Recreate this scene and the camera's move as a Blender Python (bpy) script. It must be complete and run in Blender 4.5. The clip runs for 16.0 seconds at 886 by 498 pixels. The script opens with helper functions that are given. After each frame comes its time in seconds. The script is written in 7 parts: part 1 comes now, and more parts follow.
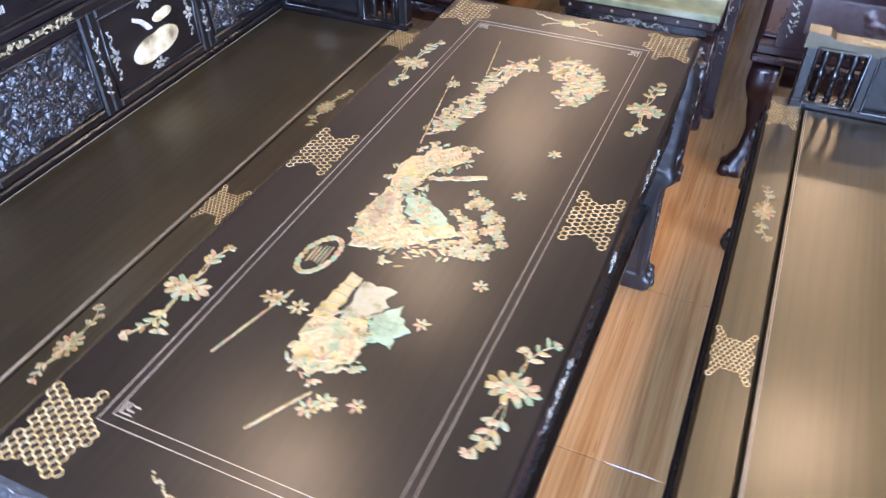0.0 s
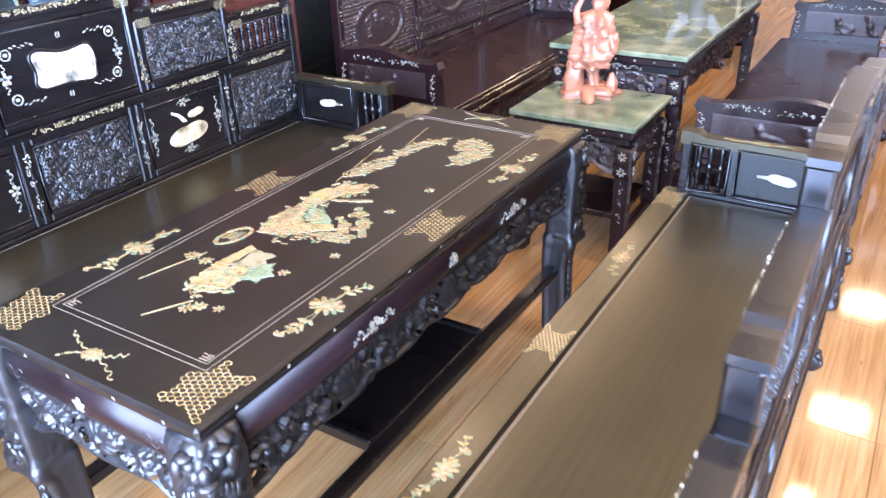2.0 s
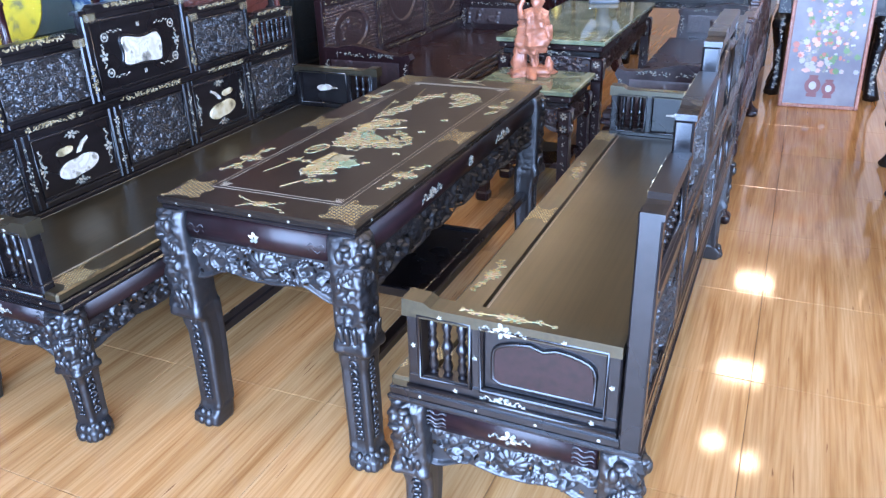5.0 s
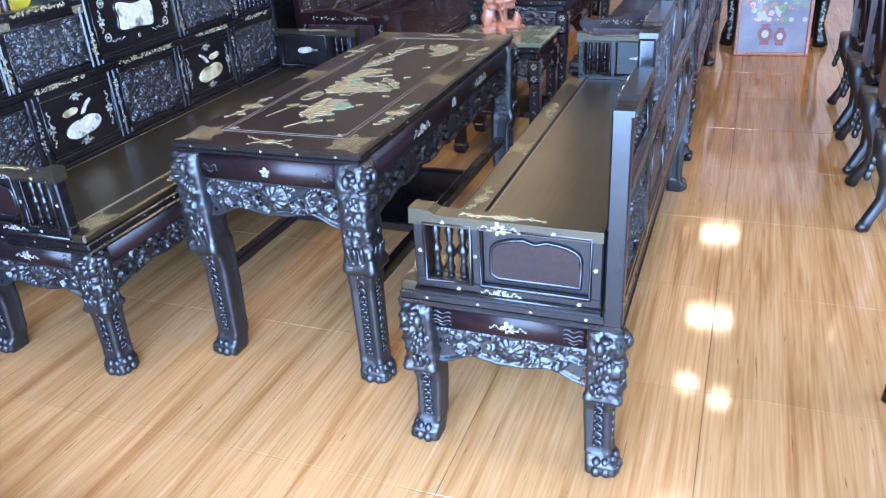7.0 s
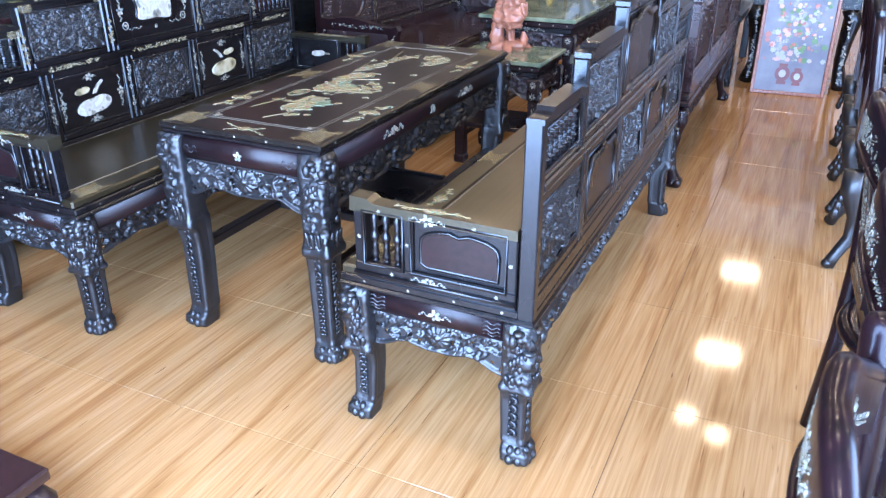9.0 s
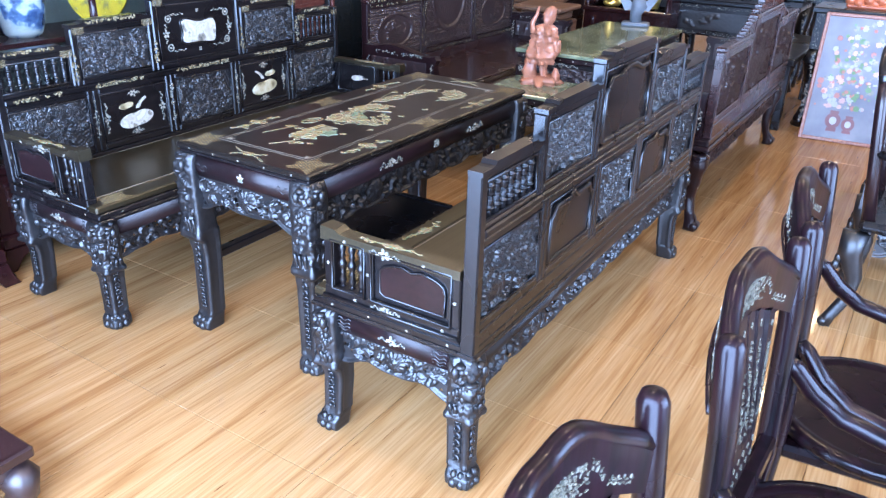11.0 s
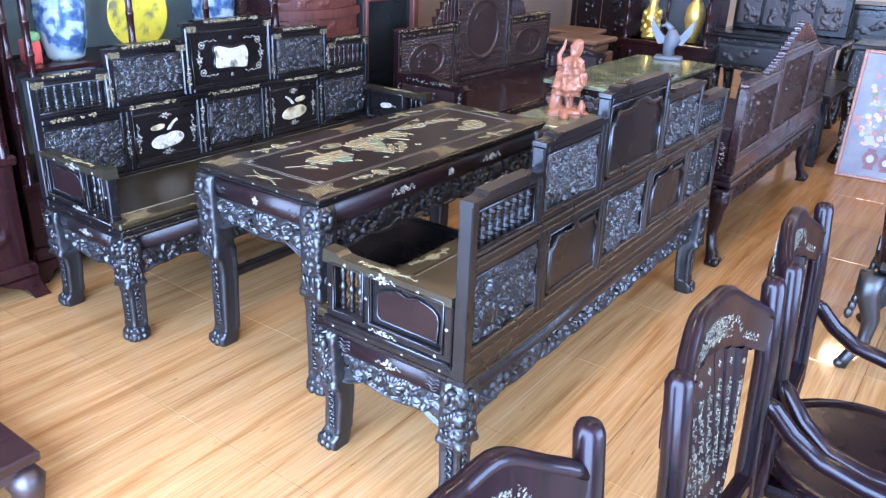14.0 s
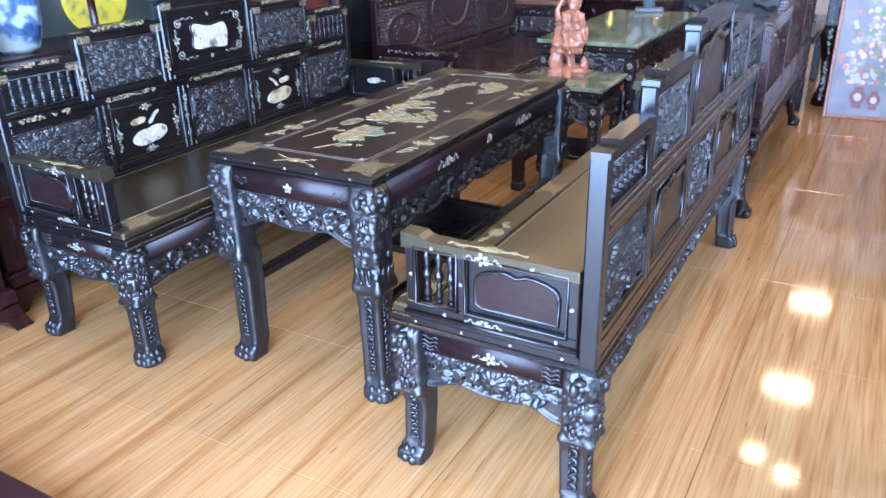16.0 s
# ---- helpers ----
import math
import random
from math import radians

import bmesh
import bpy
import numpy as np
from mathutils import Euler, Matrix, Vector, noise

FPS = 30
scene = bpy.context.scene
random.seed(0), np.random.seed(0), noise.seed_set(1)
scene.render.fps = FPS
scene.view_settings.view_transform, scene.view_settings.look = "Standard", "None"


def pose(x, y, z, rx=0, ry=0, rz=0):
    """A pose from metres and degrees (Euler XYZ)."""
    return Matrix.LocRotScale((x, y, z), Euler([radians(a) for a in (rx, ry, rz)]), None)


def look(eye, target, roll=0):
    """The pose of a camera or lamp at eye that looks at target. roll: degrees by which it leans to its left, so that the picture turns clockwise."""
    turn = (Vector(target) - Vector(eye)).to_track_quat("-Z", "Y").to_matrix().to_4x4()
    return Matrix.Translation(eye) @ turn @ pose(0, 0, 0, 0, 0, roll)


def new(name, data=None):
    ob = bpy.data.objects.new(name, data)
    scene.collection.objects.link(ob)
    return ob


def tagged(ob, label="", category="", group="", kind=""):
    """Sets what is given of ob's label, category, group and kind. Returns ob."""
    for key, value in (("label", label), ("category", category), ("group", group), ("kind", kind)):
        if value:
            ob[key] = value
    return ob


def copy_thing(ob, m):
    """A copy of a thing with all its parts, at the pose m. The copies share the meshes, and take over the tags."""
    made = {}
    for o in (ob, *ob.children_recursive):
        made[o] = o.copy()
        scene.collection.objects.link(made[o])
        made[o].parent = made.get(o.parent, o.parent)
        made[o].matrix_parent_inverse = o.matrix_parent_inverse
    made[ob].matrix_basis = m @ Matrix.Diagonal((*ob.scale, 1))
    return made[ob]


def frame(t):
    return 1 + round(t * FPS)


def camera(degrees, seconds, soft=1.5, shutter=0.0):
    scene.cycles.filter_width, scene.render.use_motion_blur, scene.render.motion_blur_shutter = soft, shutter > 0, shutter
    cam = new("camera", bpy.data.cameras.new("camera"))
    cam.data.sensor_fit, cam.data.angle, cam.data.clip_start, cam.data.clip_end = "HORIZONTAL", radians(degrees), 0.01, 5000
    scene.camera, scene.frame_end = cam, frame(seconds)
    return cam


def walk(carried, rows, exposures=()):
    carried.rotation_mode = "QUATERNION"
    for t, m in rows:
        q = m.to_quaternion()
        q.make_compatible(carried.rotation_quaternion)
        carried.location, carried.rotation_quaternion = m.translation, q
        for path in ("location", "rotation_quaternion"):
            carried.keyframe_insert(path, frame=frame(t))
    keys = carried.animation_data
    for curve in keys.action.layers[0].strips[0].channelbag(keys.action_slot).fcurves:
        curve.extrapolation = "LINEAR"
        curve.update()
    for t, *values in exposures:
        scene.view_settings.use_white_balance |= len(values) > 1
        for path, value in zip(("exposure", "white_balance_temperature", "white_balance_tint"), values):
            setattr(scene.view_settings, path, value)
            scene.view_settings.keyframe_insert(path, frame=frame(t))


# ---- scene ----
cam = camera(59.9, 16.0, 1.25, 0.5)
METRES, EYE, TILT, LEAN, TURN = 3.45, 1.518, 0.0, 0.0, 24.3
ROWS = [
    (0.0, 0.0, 0.0, 0.0, -0.31, -40.84, 0.36),
    (0.5, 0.0558, -0.0275, -0.0021, 6.6, -38.34, -0.47),
    (1.0, 0.0909, -0.0622, -0.0023, 9.83, -34.46, 0.5),
    (1.5, 0.1136, -0.1216, -0.0029, 9.24, -29.49, 1.56),
    (2.0, 0.1367, -0.1548, -0.0085, 7.16, -28.06, 1.63),
    (2.5, 0.1517, -0.1915, -0.014, 9.6, -27.84, 0.68),
    (3.0, 0.129, -0.2522, -0.0163, 8.15, -26.93, 0.66),
    (5.5, 0.0471, -0.418, -0.0184, -1.46, -25.5, 1.83),
    (6.0, 0.0559, -0.4447, -0.0232, -1.68, -26.01, 2.04),
    (6.5, 0.0521, -0.4643, -0.0274, -1.9, -26.58, 3.3),
    (7.0, 0.0336, -0.4741, -0.0292, -3.82, -27.07, 3.31),
    (7.5, 0.0179, -0.482, -0.0314, -4.68, -27.36, 1.82),
    (8.0, 0.0394, -0.4931, -0.0339, -3.44, -27.39, -0.59),
    (8.5, 0.0827, -0.5118, -0.0334, -0.1, -26.95, -1.47),
    (9.0, 0.108, -0.5228, -0.0302, 1.06, -25.61, 0.07),
    (11.5, 0.2158, -0.5504, 0.0117, 9.44, -24.7, -2.23),
    (12.0, 0.226, -0.5514, 0.0143, 10.24, -24.41, -2.29),
    (12.5, 0.2327, -0.5522, 0.0146, 11.14, -24.05, -2.44),
    (13.0, 0.2365, -0.5508, 0.0133, 11.9, -23.71, -2.56),
    (13.5, 0.2364, -0.5508, 0.0133, 12.21, -23.31, -2.47),
    (14.0, 0.2376, -0.5521, 0.0124, 11.9, -22.99, -2.11),
    (14.5, 0.234, -0.5499, 0.0063, 11.05, -22.82, -1.57),
    (15.0, 0.2111, -0.5443, 0.0011, 9.89, -22.72, -0.88),
    (15.5, 0.1492, -0.5172, -0.0116, 8.22, -22.9, -0.42),
    (16.0, 0.1069, -0.489, -0.0335, 5.03, -23.86, 1.34),
]
EXPOSURES = [(0.0, 0.76, 5450, 32), (1.5, 1.0, 5700, 32), (2.2, 0.88, 5650, 29), (3.2, 0.5, 5550, 27), (5.5, 0.14, 5250, 25), (7.5, 0.06, 5150, 24), (9.0, 0.1, 5200, 24), (14.0, 0.23, 5400, 27), (16.0, 0.13, 5350, 25)]
walk(cam, [(t, pose(0, 0, EYE, TILT, LEAN, TURN) @ pose(METRES * x, METRES * y, METRES * z, 90 + pitch, roll, yaw)) for t, x, y, z, yaw, pitch, roll in ROWS], EXPOSURES)

# ---- light: cool daylight from the open shop front, warm ceiling lamps ----
scene.view_settings.exposure = 0.0
world = bpy.data.worlds.new("world")
scene.world = world
world.use_nodes = True
sky = world.node_tree.nodes.new("ShaderNodeTexSky")
sky.sky_type, sky.sun_disc = "NISHITA", False
sky.sun_elevation, sky.sun_rotation = radians(50), radians(150)
world.node_tree.links.new(sky.outputs[0], world.node_tree.nodes["Background"].inputs[0])
world.node_tree.nodes["Background"].inputs[1].default_value = 0.12


def area_lamp(name, eye, target, sx, sy, power, color):
    data = bpy.data.lights.new(name, "AREA")
    data.shape, data.size, data.size_y, data.energy, data.color = "RECTANGLE", sx, sy, power, color
    ob = new(name, data)
    ob.matrix_world = look(eye, target)
    return ob


DAY = (0.60, 0.80, 1.0)
area_lamp("front_daylight", (1.25, -2.45, 1.4), (1.25, 0, 1.3), 4.2, 2.7, 980, DAY)
area_lamp("side_daylight", (4.3, 0.3, 1.6), (0, 0.6, 1.2), 3.2, 2.4, 480, DAY)


# ---- materials ----
def nodes_of(name):
    m = bpy.data.materials.new(name)
    m.use_nodes = True
    n = m.node_tree.nodes
    return m, n, m.node_tree.links, n["Principled BSDF"]


def ramp(n, stops):
    r = n.new("ShaderNodeValToRGB")
    el = r.color_ramp.elements
    while len(el) < len(stops):
        el.new(0.5)
    for e, (p, c) in zip(el, stops):
        e.position, e.color = p, (*c, 1)
    return r


def wood(name, dark, light, rough=0.28, stretch=(30, 2.5, 30), coat=0.12, bump=0.08, spec=0.36, shine=0.05, tint=(1, 1, 1)):
    """Lacquered wood: long grain, cloudy tone, uneven gloss. tint paints cool or warm light into the reflections."""
    m, n, l, p = nodes_of(name)
    tc = n.new("ShaderNodeTexCoord")
    mp = n.new("ShaderNodeMapping")
    mp.inputs["Scale"].default_value = stretch
    g = n.new("ShaderNodeTexNoise")
    g.inputs["Scale"].default_value, g.inputs["Detail"].default_value = 2.0, 4
    c = n.new("ShaderNodeTexNoise")
    c.inputs["Scale"].default_value, c.inputs["Detail"].default_value = 3.5, 3
    mid = tuple((a + b) / 2 for a, b in zip(dark, light))
    r = ramp(n, [(0.3, dark), (0.5, mid), (0.75, light)])
    mix = n.new("ShaderNodeMix")
    mix.data_type, mix.blend_type = "RGBA", "MULTIPLY"
    mix.inputs["Factor"].default_value = 0.6
    cr = ramp(n, [(0.3, (0.55, 0.55, 0.55)), (0.7, (1, 1, 1))])
    rr = n.new("ShaderNodeMapRange")
    rr.inputs["To Min"].default_value, rr.inputs["To Max"].default_value = rough * 0.75, rough * 1.35
    b = n.new("ShaderNodeBump")
    b.inputs["Strength"].default_value, b.inputs["Distance"].default_value = bump, 0.002
    l.new(tc.outputs["Object"], mp.inputs[0])
    l.new(mp.outputs[0], g.inputs[0])
    l.new(tc.outputs["Object"], c.inputs[0])
    l.new(g.outputs["Fac"], r.inputs[0])
    l.new(c.outputs["Fac"], cr.inputs[0])
    l.new(r.outputs[0], mix.inputs["A"])
    l.new(cr.outputs[0], mix.inputs["B"])
    l.new(mix.outputs["Result"], p.inputs["Base Color"])
    l.new(c.outputs["Fac"], rr.inputs[0])
    fine = n.new("ShaderNodeTexNoise")
    fine.inputs["Scale"].default_value, fine.inputs["Detail"].default_value = 2.0, 1
    l.new(mp.outputs[0], fine.inputs[0])
    l.new(rr.outputs[0], p.inputs["Roughness"])
    l.new(fine.outputs["Fac"], b.inputs["Height"])
    if bump > 0.01:
        l.new(b.outputs[0], p.inputs["Normal"])
    p.inputs["Specular IOR Level"].default_value = spec
    p.inputs["Specular Tint"].default_value = p.inputs["Coat Tint"].default_value = (*tint, 1)
    p.inputs["Coat Weight"].default_value, p.inputs["Coat Roughness"].default_value = coat, shine
    return m


def shell(name, stops, rough=0.25, island=True, metal=0.0, scale=40):
    """Mother-of-pearl and stone: colour changes from piece to piece and within a piece."""
    m, n, l, p = nodes_of(name)
    g = n.new("ShaderNodeNewGeometry")
    tc = n.new("ShaderNodeTexCoord")
    t = n.new("ShaderNodeTexNoise")
    t.inputs["Scale"].default_value, t.inputs["Detail"].default_value = scale, 4
    add = n.new("ShaderNodeMath")
    add.operation = "MULTIPLY_ADD"
    add.inputs[1].default_value, add.inputs[2].default_value = (0.8, -0.2) if island else (0.0, 0.0)
    sm = n.new("ShaderNodeMath")
    r = ramp(n, stops)
    l.new(tc.outputs["Object"], t.inputs[0])
    l.new(g.outputs["Random Per Island"], add.inputs[0])
    l.new(add.outputs[0], sm.inputs[0])
    l.new(t.outputs["Fac"], sm.inputs[1])
    if island:
        hf = n.new("ShaderNodeMath")
        hf.operation = "MULTIPLY"
        hf.inputs[1].default_value = 0.7
        l.new(sm.outputs[0], hf.inputs[0])
        l.new(hf.outputs[0], r.inputs[0])
    else:
        l.new(sm.outputs[0], r.inputs[0])
    l.new(r.outputs[0], p.inputs["Base Color"])
    p.inputs["Roughness"].default_value, p.inputs["Metallic"].default_value = rough, metal
    return m


def plain(name, color, rough=0.5, metal=0.0, vary=0.15, scale=6):
    m, n, l, p = nodes_of(name)
    tc = n.new("ShaderNodeTexCoord")
    t = n.new("ShaderNodeTexNoise")
    t.inputs["Scale"].default_value, t.inputs["Detail"].default_value = scale, 5
    r = ramp(n, [(0.3, tuple(v * (1 - vary) for v in color)), (0.7, tuple(min(1, v * (1 + vary)) for v in color))])
    l.new(tc.outputs["Object"], t.inputs[0])
    l.new(t.outputs["Fac"], r.inputs[0])
    l.new(r.outputs[0], p.inputs["Base Color"])
    p.inputs["Roughness"].default_value, p.inputs["Metallic"].default_value = rough, metal
    return m


# bluish tints on ebony, carving and chair wood paint cool daylight into the sheen
EBONY = wood("ebony_lacquer", (0.0028, 0.0024, 0.0027), (0.009, 0.0066, 0.0068), 0.27, coat=0.12, spec=0.5, shine=0.12, bump=0.02, tint=(0.86, 0.94, 1.0))
# yellowed tints on table top and seat boards stand for warm lamps reflected there
EBONY_TOP = wood("ebony_table_boards", (0.003, 0.0024, 0.0024), (0.009, 0.0068, 0.006), 0.32, (45, 1.6, 45), 0.3, bump=0.03, spec=0.36, shine=0.23, tint=(0.98, 0.98, 0.90))
EBONY_LAMP_TINT = wood("ebony_lamp_tint", (0.003, 0.0028, 0.002), (0.022, 0.016, 0.008), 0.36, (60, 1.2, 60), 0.35, bump=0.04, spec=0.7, shine=0.23, tint=(1.0, 0.97, 0.74))
EBONY_CARVED = wood("ebony_carving", (0.0036, 0.0034, 0.0038), (0.0125, 0.011, 0.0115), 0.40, (20, 20, 20), 0.0, bump=0.03, spec=0.75, tint=(0.92, 0.97, 1.0))
MAROON = wood("dark_rosewood", (0.006, 0.003, 0.0036), (0.018, 0.007, 0.008), 0.28, spec=0.34, coat=0.15, shine=0.12)
PLUM = wood("near_black_plum", (0.005, 0.0026, 0.003), (0.015, 0.006, 0.007), 0.33, spec=0.3, coat=0.0)
ROSE = wood("red_brown_wood", (0.014, 0.006, 0.006), (0.036, 0.015, 0.014), 0.25, spec=0.42, coat=0.2)
ROSE_CARVED = wood("red_brown_carving", (0.012, 0.0066, 0.007), (0.034, 0.016, 0.0155), 0.40, (20, 20, 20), coat=0.0, spec=0.8)
CHAIR_WOOD = wood("dark_chair_rosewood", (0.003, 0.002, 0.002), (0.012, 0.004, 0.006), 0.27, (30, 30, 2.5), 0.15, spec=0.17, shine=0.12, tint=(0.85, 0.9, 1.0))
# grey colour stands for the light that the carved ebony curls catch
CURL_GLINT = plain("carved_curl_glint", (0.03, 0.031, 0.034), 0.4)
CABINET = wood("cabinet_rosewood", (0.011, 0.003, 0.0036), (0.028, 0.008, 0.008), 0.25, (30, 30, 2.5))
TERRACOTTA = wood("reddish_drum_wood", (0.085, 0.026, 0.020), (0.15, 0.050, 0.036), 0.4, (25, 25, 2.5))
PEARL = shell("mother_of_pearl", [(0.2, (0.174, 0.125, 0.042)), (0.3, (0.222, 0.186, 0.097)), (0.38, (0.116, 0.186, 0.109)), (0.45, (0.245, 0.210, 0.112)), (0.54, (0.233, 0.125, 0.070)), (0.62, (0.268, 0.238, 0.138)), (0.72, (0.245, 0.186, 0.059)), (0.8, (0.192, 0.215, 0.150))])
PEARL_GOLD = shell("golden_shell", [(0.15, (0.263, 0.182, 0.067)), (0.5, (0.406, 0.330, 0.160)), (0.8, (0.485, 0.426, 0.257))])
AGED_SHELL = shell("aged_grey_shell", [(0.15, (0.038, 0.039, 0.032)), (0.45, (0.090, 0.088, 0.065)), (0.8, (0.165, 0.154, 0.115))])
SHELL_GOLD_BAND = shell("dull_golden_shell", [(0.15, (0.09, 0.066, 0.03)), (0.5, (0.19, 0.155, 0.085)), (0.8, (0.30, 0.265, 0.18))])
PEARL_COOL = shell("silver_shell", [(0.15, (0.096, 0.114, 0.109)), (0.4, (0.180, 0.186, 0.161)), (0.55, (0.240, 0.210, 0.155)), (0.8, (0.312, 0.306, 0.265))])
def tinted_shell(name, c):
    return shell(name, [(0.30, tuple(v * 0.62 for v in c)), (0.48, c), (0.60, tuple(v * 0.85 + 0.05 for v in c)), (0.75, tuple(v * 1.12 for v in c))], 0.25, False, 0, 55)


SHELL_SCENE = shell("patchy_scene_shell", [(0.30, (0.142, 0.205, 0.120)), (0.38, (0.232, 0.225, 0.120)), (0.46, (0.294, 0.260, 0.134)), (0.52, (0.268, 0.184, 0.091)), (0.57, (0.303, 0.267, 0.149)), (0.63, (0.310, 0.232, 0.062)), (0.70, (0.282, 0.260, 0.144))], 0.25, False, 0, 32)
SHELL_TAN, SHELL_MINT = tinted_shell("tan_shell", (0.296, 0.227, 0.086)), tinted_shell("mint_shell", (0.177, 0.234, 0.139))
SHELL_PINK, SHELL_CREAM = tinted_shell("pink_shell", (0.220, 0.164, 0.093)), tinted_shell("cream_shell", (0.232, 0.212, 0.121))
MARBLE = shell("veined_marble", [(0.32, (0.07, 0.07, 0.06)), (0.40, (0.19, 0.17, 0.13)), (0.455, (0.40, 0.38, 0.33)), (0.53, (0.31, 0.28, 0.22)), (0.60, (0.43, 0.42, 0.39))], 0.2, False, 0, 15)
MARBLE_TAN = shell("tan_marble", [(0.36, (0.144, 0.118, 0.065)), (0.46, (0.306, 0.252, 0.138)), (0.54, (0.396, 0.342, 0.210)), (0.64, (0.450, 0.414, 0.299))], 0.2, False, 0, 16)
GREEN_STONE = shell("green_marble", [(0.3, (0.055, 0.075, 0.05)), (0.5, (0.14, 0.17, 0.105)), (0.7, (0.28, 0.30, 0.19))], 0.08, False, 0, 7)
LINEWORK = plain("bone_line", (0.22, 0.19, 0.14), 0.4)
STATUE = plain("pink_carved_wood", (0.31, 0.128, 0.072), 0.3, 0, 0.35, 16)
WALL = plain("pale_wall_paint", (0.60, 0.63, 0.65), 0.6, 0, 0.05, 2)
# ceiling grey and wall brown are invented tones, dark to hold reflections down
CEILING = plain("low_bounce_grey", (0.12, 0.118, 0.116), 0.7, 0, 0.04, 2)
WEST = plain("low_bounce_brown", (0.20, 0.16, 0.13), 0.6, 0, 0.08, 2)
DARK = plain("dark_gap", (0.02, 0.018, 0.017), 0.6)
GOLD = plain("gilt", (0.75, 0.48, 0.10), 0.3, 0.8, 0.2, 30)
GREY_STONE = plain("grey_bird_stone", (0.13, 0.16, 0.20), 0.45, 0, 0.2, 10)
FRAME_WOOD = wood("picture_frame_wood", (0.22, 0.09, 0.06), (0.40, 0.19, 0.13), 0.4)
GROUT = plain("grout", (0.13, 0.075, 0.035), 0.9)


def floor_material():
    """Glazed tiles printed with golden wood grain that runs along y."""
    m, n, l, p = nodes_of("wood_grain_tile")
    g = n.new("ShaderNodeNewGeometry")
    oi = n.new("ShaderNodeObjectInfo")
    off = n.new("ShaderNodeVectorMath")
    off.operation = "SCALE"
    off.inputs[0].default_value = (37.0, 91.0, 0)
    ad = n.new("ShaderNodeVectorMath")
    off.inputs["Scale"].default_value = 1.0
    l.new(g.outputs["Position"], ad.inputs[0])
    l.new(off.outputs[0], ad.inputs[1])

    def streak(sx, sy, detail, dist=0.0):
        mp = n.new("ShaderNodeMapping")
        mp.inputs["Scale"].default_value = (sx, sy, 1)
        t = n.new("ShaderNodeTexNoise")
        t.inputs["Scale"].default_value, t.inputs["Detail"].default_value, t.inputs["Distortion"].default_value = 1, detail, dist
        l.new(ad.outputs[0], mp.inputs[0])
        l.new(mp.outputs[0], t.inputs[0])
        return t
    a, b, c = streak(20, 1.1, 7, 0.6), streak(120, 3.0, 4), streak(95, 6.5, 2, 0.3)
    r = ramp(n, [(0.30, (0.27, 0.138, 0.046)), (0.41, (0.325, 0.180, 0.066)), (0.50, (0.38, 0.222, 0.091)), (0.58, (0.37, 0.217, 0.090)), (0.72, (0.455, 0.292, 0.137))])
    l.new(a.outputs["Fac"], r.inputs[0])
    r2 = ramp(n, [(0.3, (0.72, 0.64, 0.56)), (0.6, (1, 1, 1))])
    l.new(b.outputs["Fac"], r2.inputs[0])
    r3 = ramp(n, [(0.24, (0.42, 0.33, 0.27)), (0.30, (1, 1, 1))])
    l.new(c.outputs["Fac"], r3.inputs[0])
    last = r.outputs[0]
    for x in (r2, r3):
        mix = n.new("ShaderNodeMix")
        mix.data_type, mix.blend_type = "RGBA", "MULTIPLY"
        mix.inputs["Factor"].default_value = 0.85
        l.new(last, mix.inputs["A"])
        l.new(x.outputs[0], mix.inputs["B"])
        last = mix.outputs["Result"]
    hs = n.new("ShaderNodeHueSaturation")
    vr = n.new("ShaderNodeMapRange")
    vr.inputs["To Min"].default_value, vr.inputs["To Max"].default_value = 0.92, 1.06
    l.new(oi.outputs["Random"], vr.inputs[0])
    l.new(vr.outputs[0], hs.inputs["Value"])
    l.new(last, hs.inputs["Color"])
    l.new(hs.outputs[0], p.inputs["Base Color"])
    bp = n.new("ShaderNodeBump")
    bp.inputs["Strength"].default_value, bp.inputs["Distance"].default_value = 0.015, 0.002
    l.new(a.outputs["Fac"], bp.inputs["Height"])
    l.new(bp.outputs[0], p.inputs["Normal"])
    p.inputs["Roughness"].default_value = 0.075
    return m


TILE = floor_material()


def glass(name, tint=(0.9, 0.95, 0.95)):
    m, n, l, p = nodes_of(name)
    p.inputs["Base Color"].default_value = (*tint, 1)
    p.inputs["Roughness"].default_value, p.inputs["Transmission Weight"].default_value, p.inputs["IOR"].default_value = 0.02, 1.0, 1.45
    return m


GLASS = glass("cabinet_glass")


def glow(name, color, strength):
    m, n, l, p = nodes_of(name)
    p.inputs["Base Color"].default_value = (0.8, 0.8, 0.8, 1)
    p.inputs["Emission Color"].default_value, p.inputs["Emission Strength"].default_value = (*color, 1), strength
    return m


LAMP = glow("warm_lamp_diffuser", (1.0, 0.71, 0.35), 60)
LAMP_SOFT = glow("soft_lamp_diffuser", (1.0, 0.71, 0.35), 34)


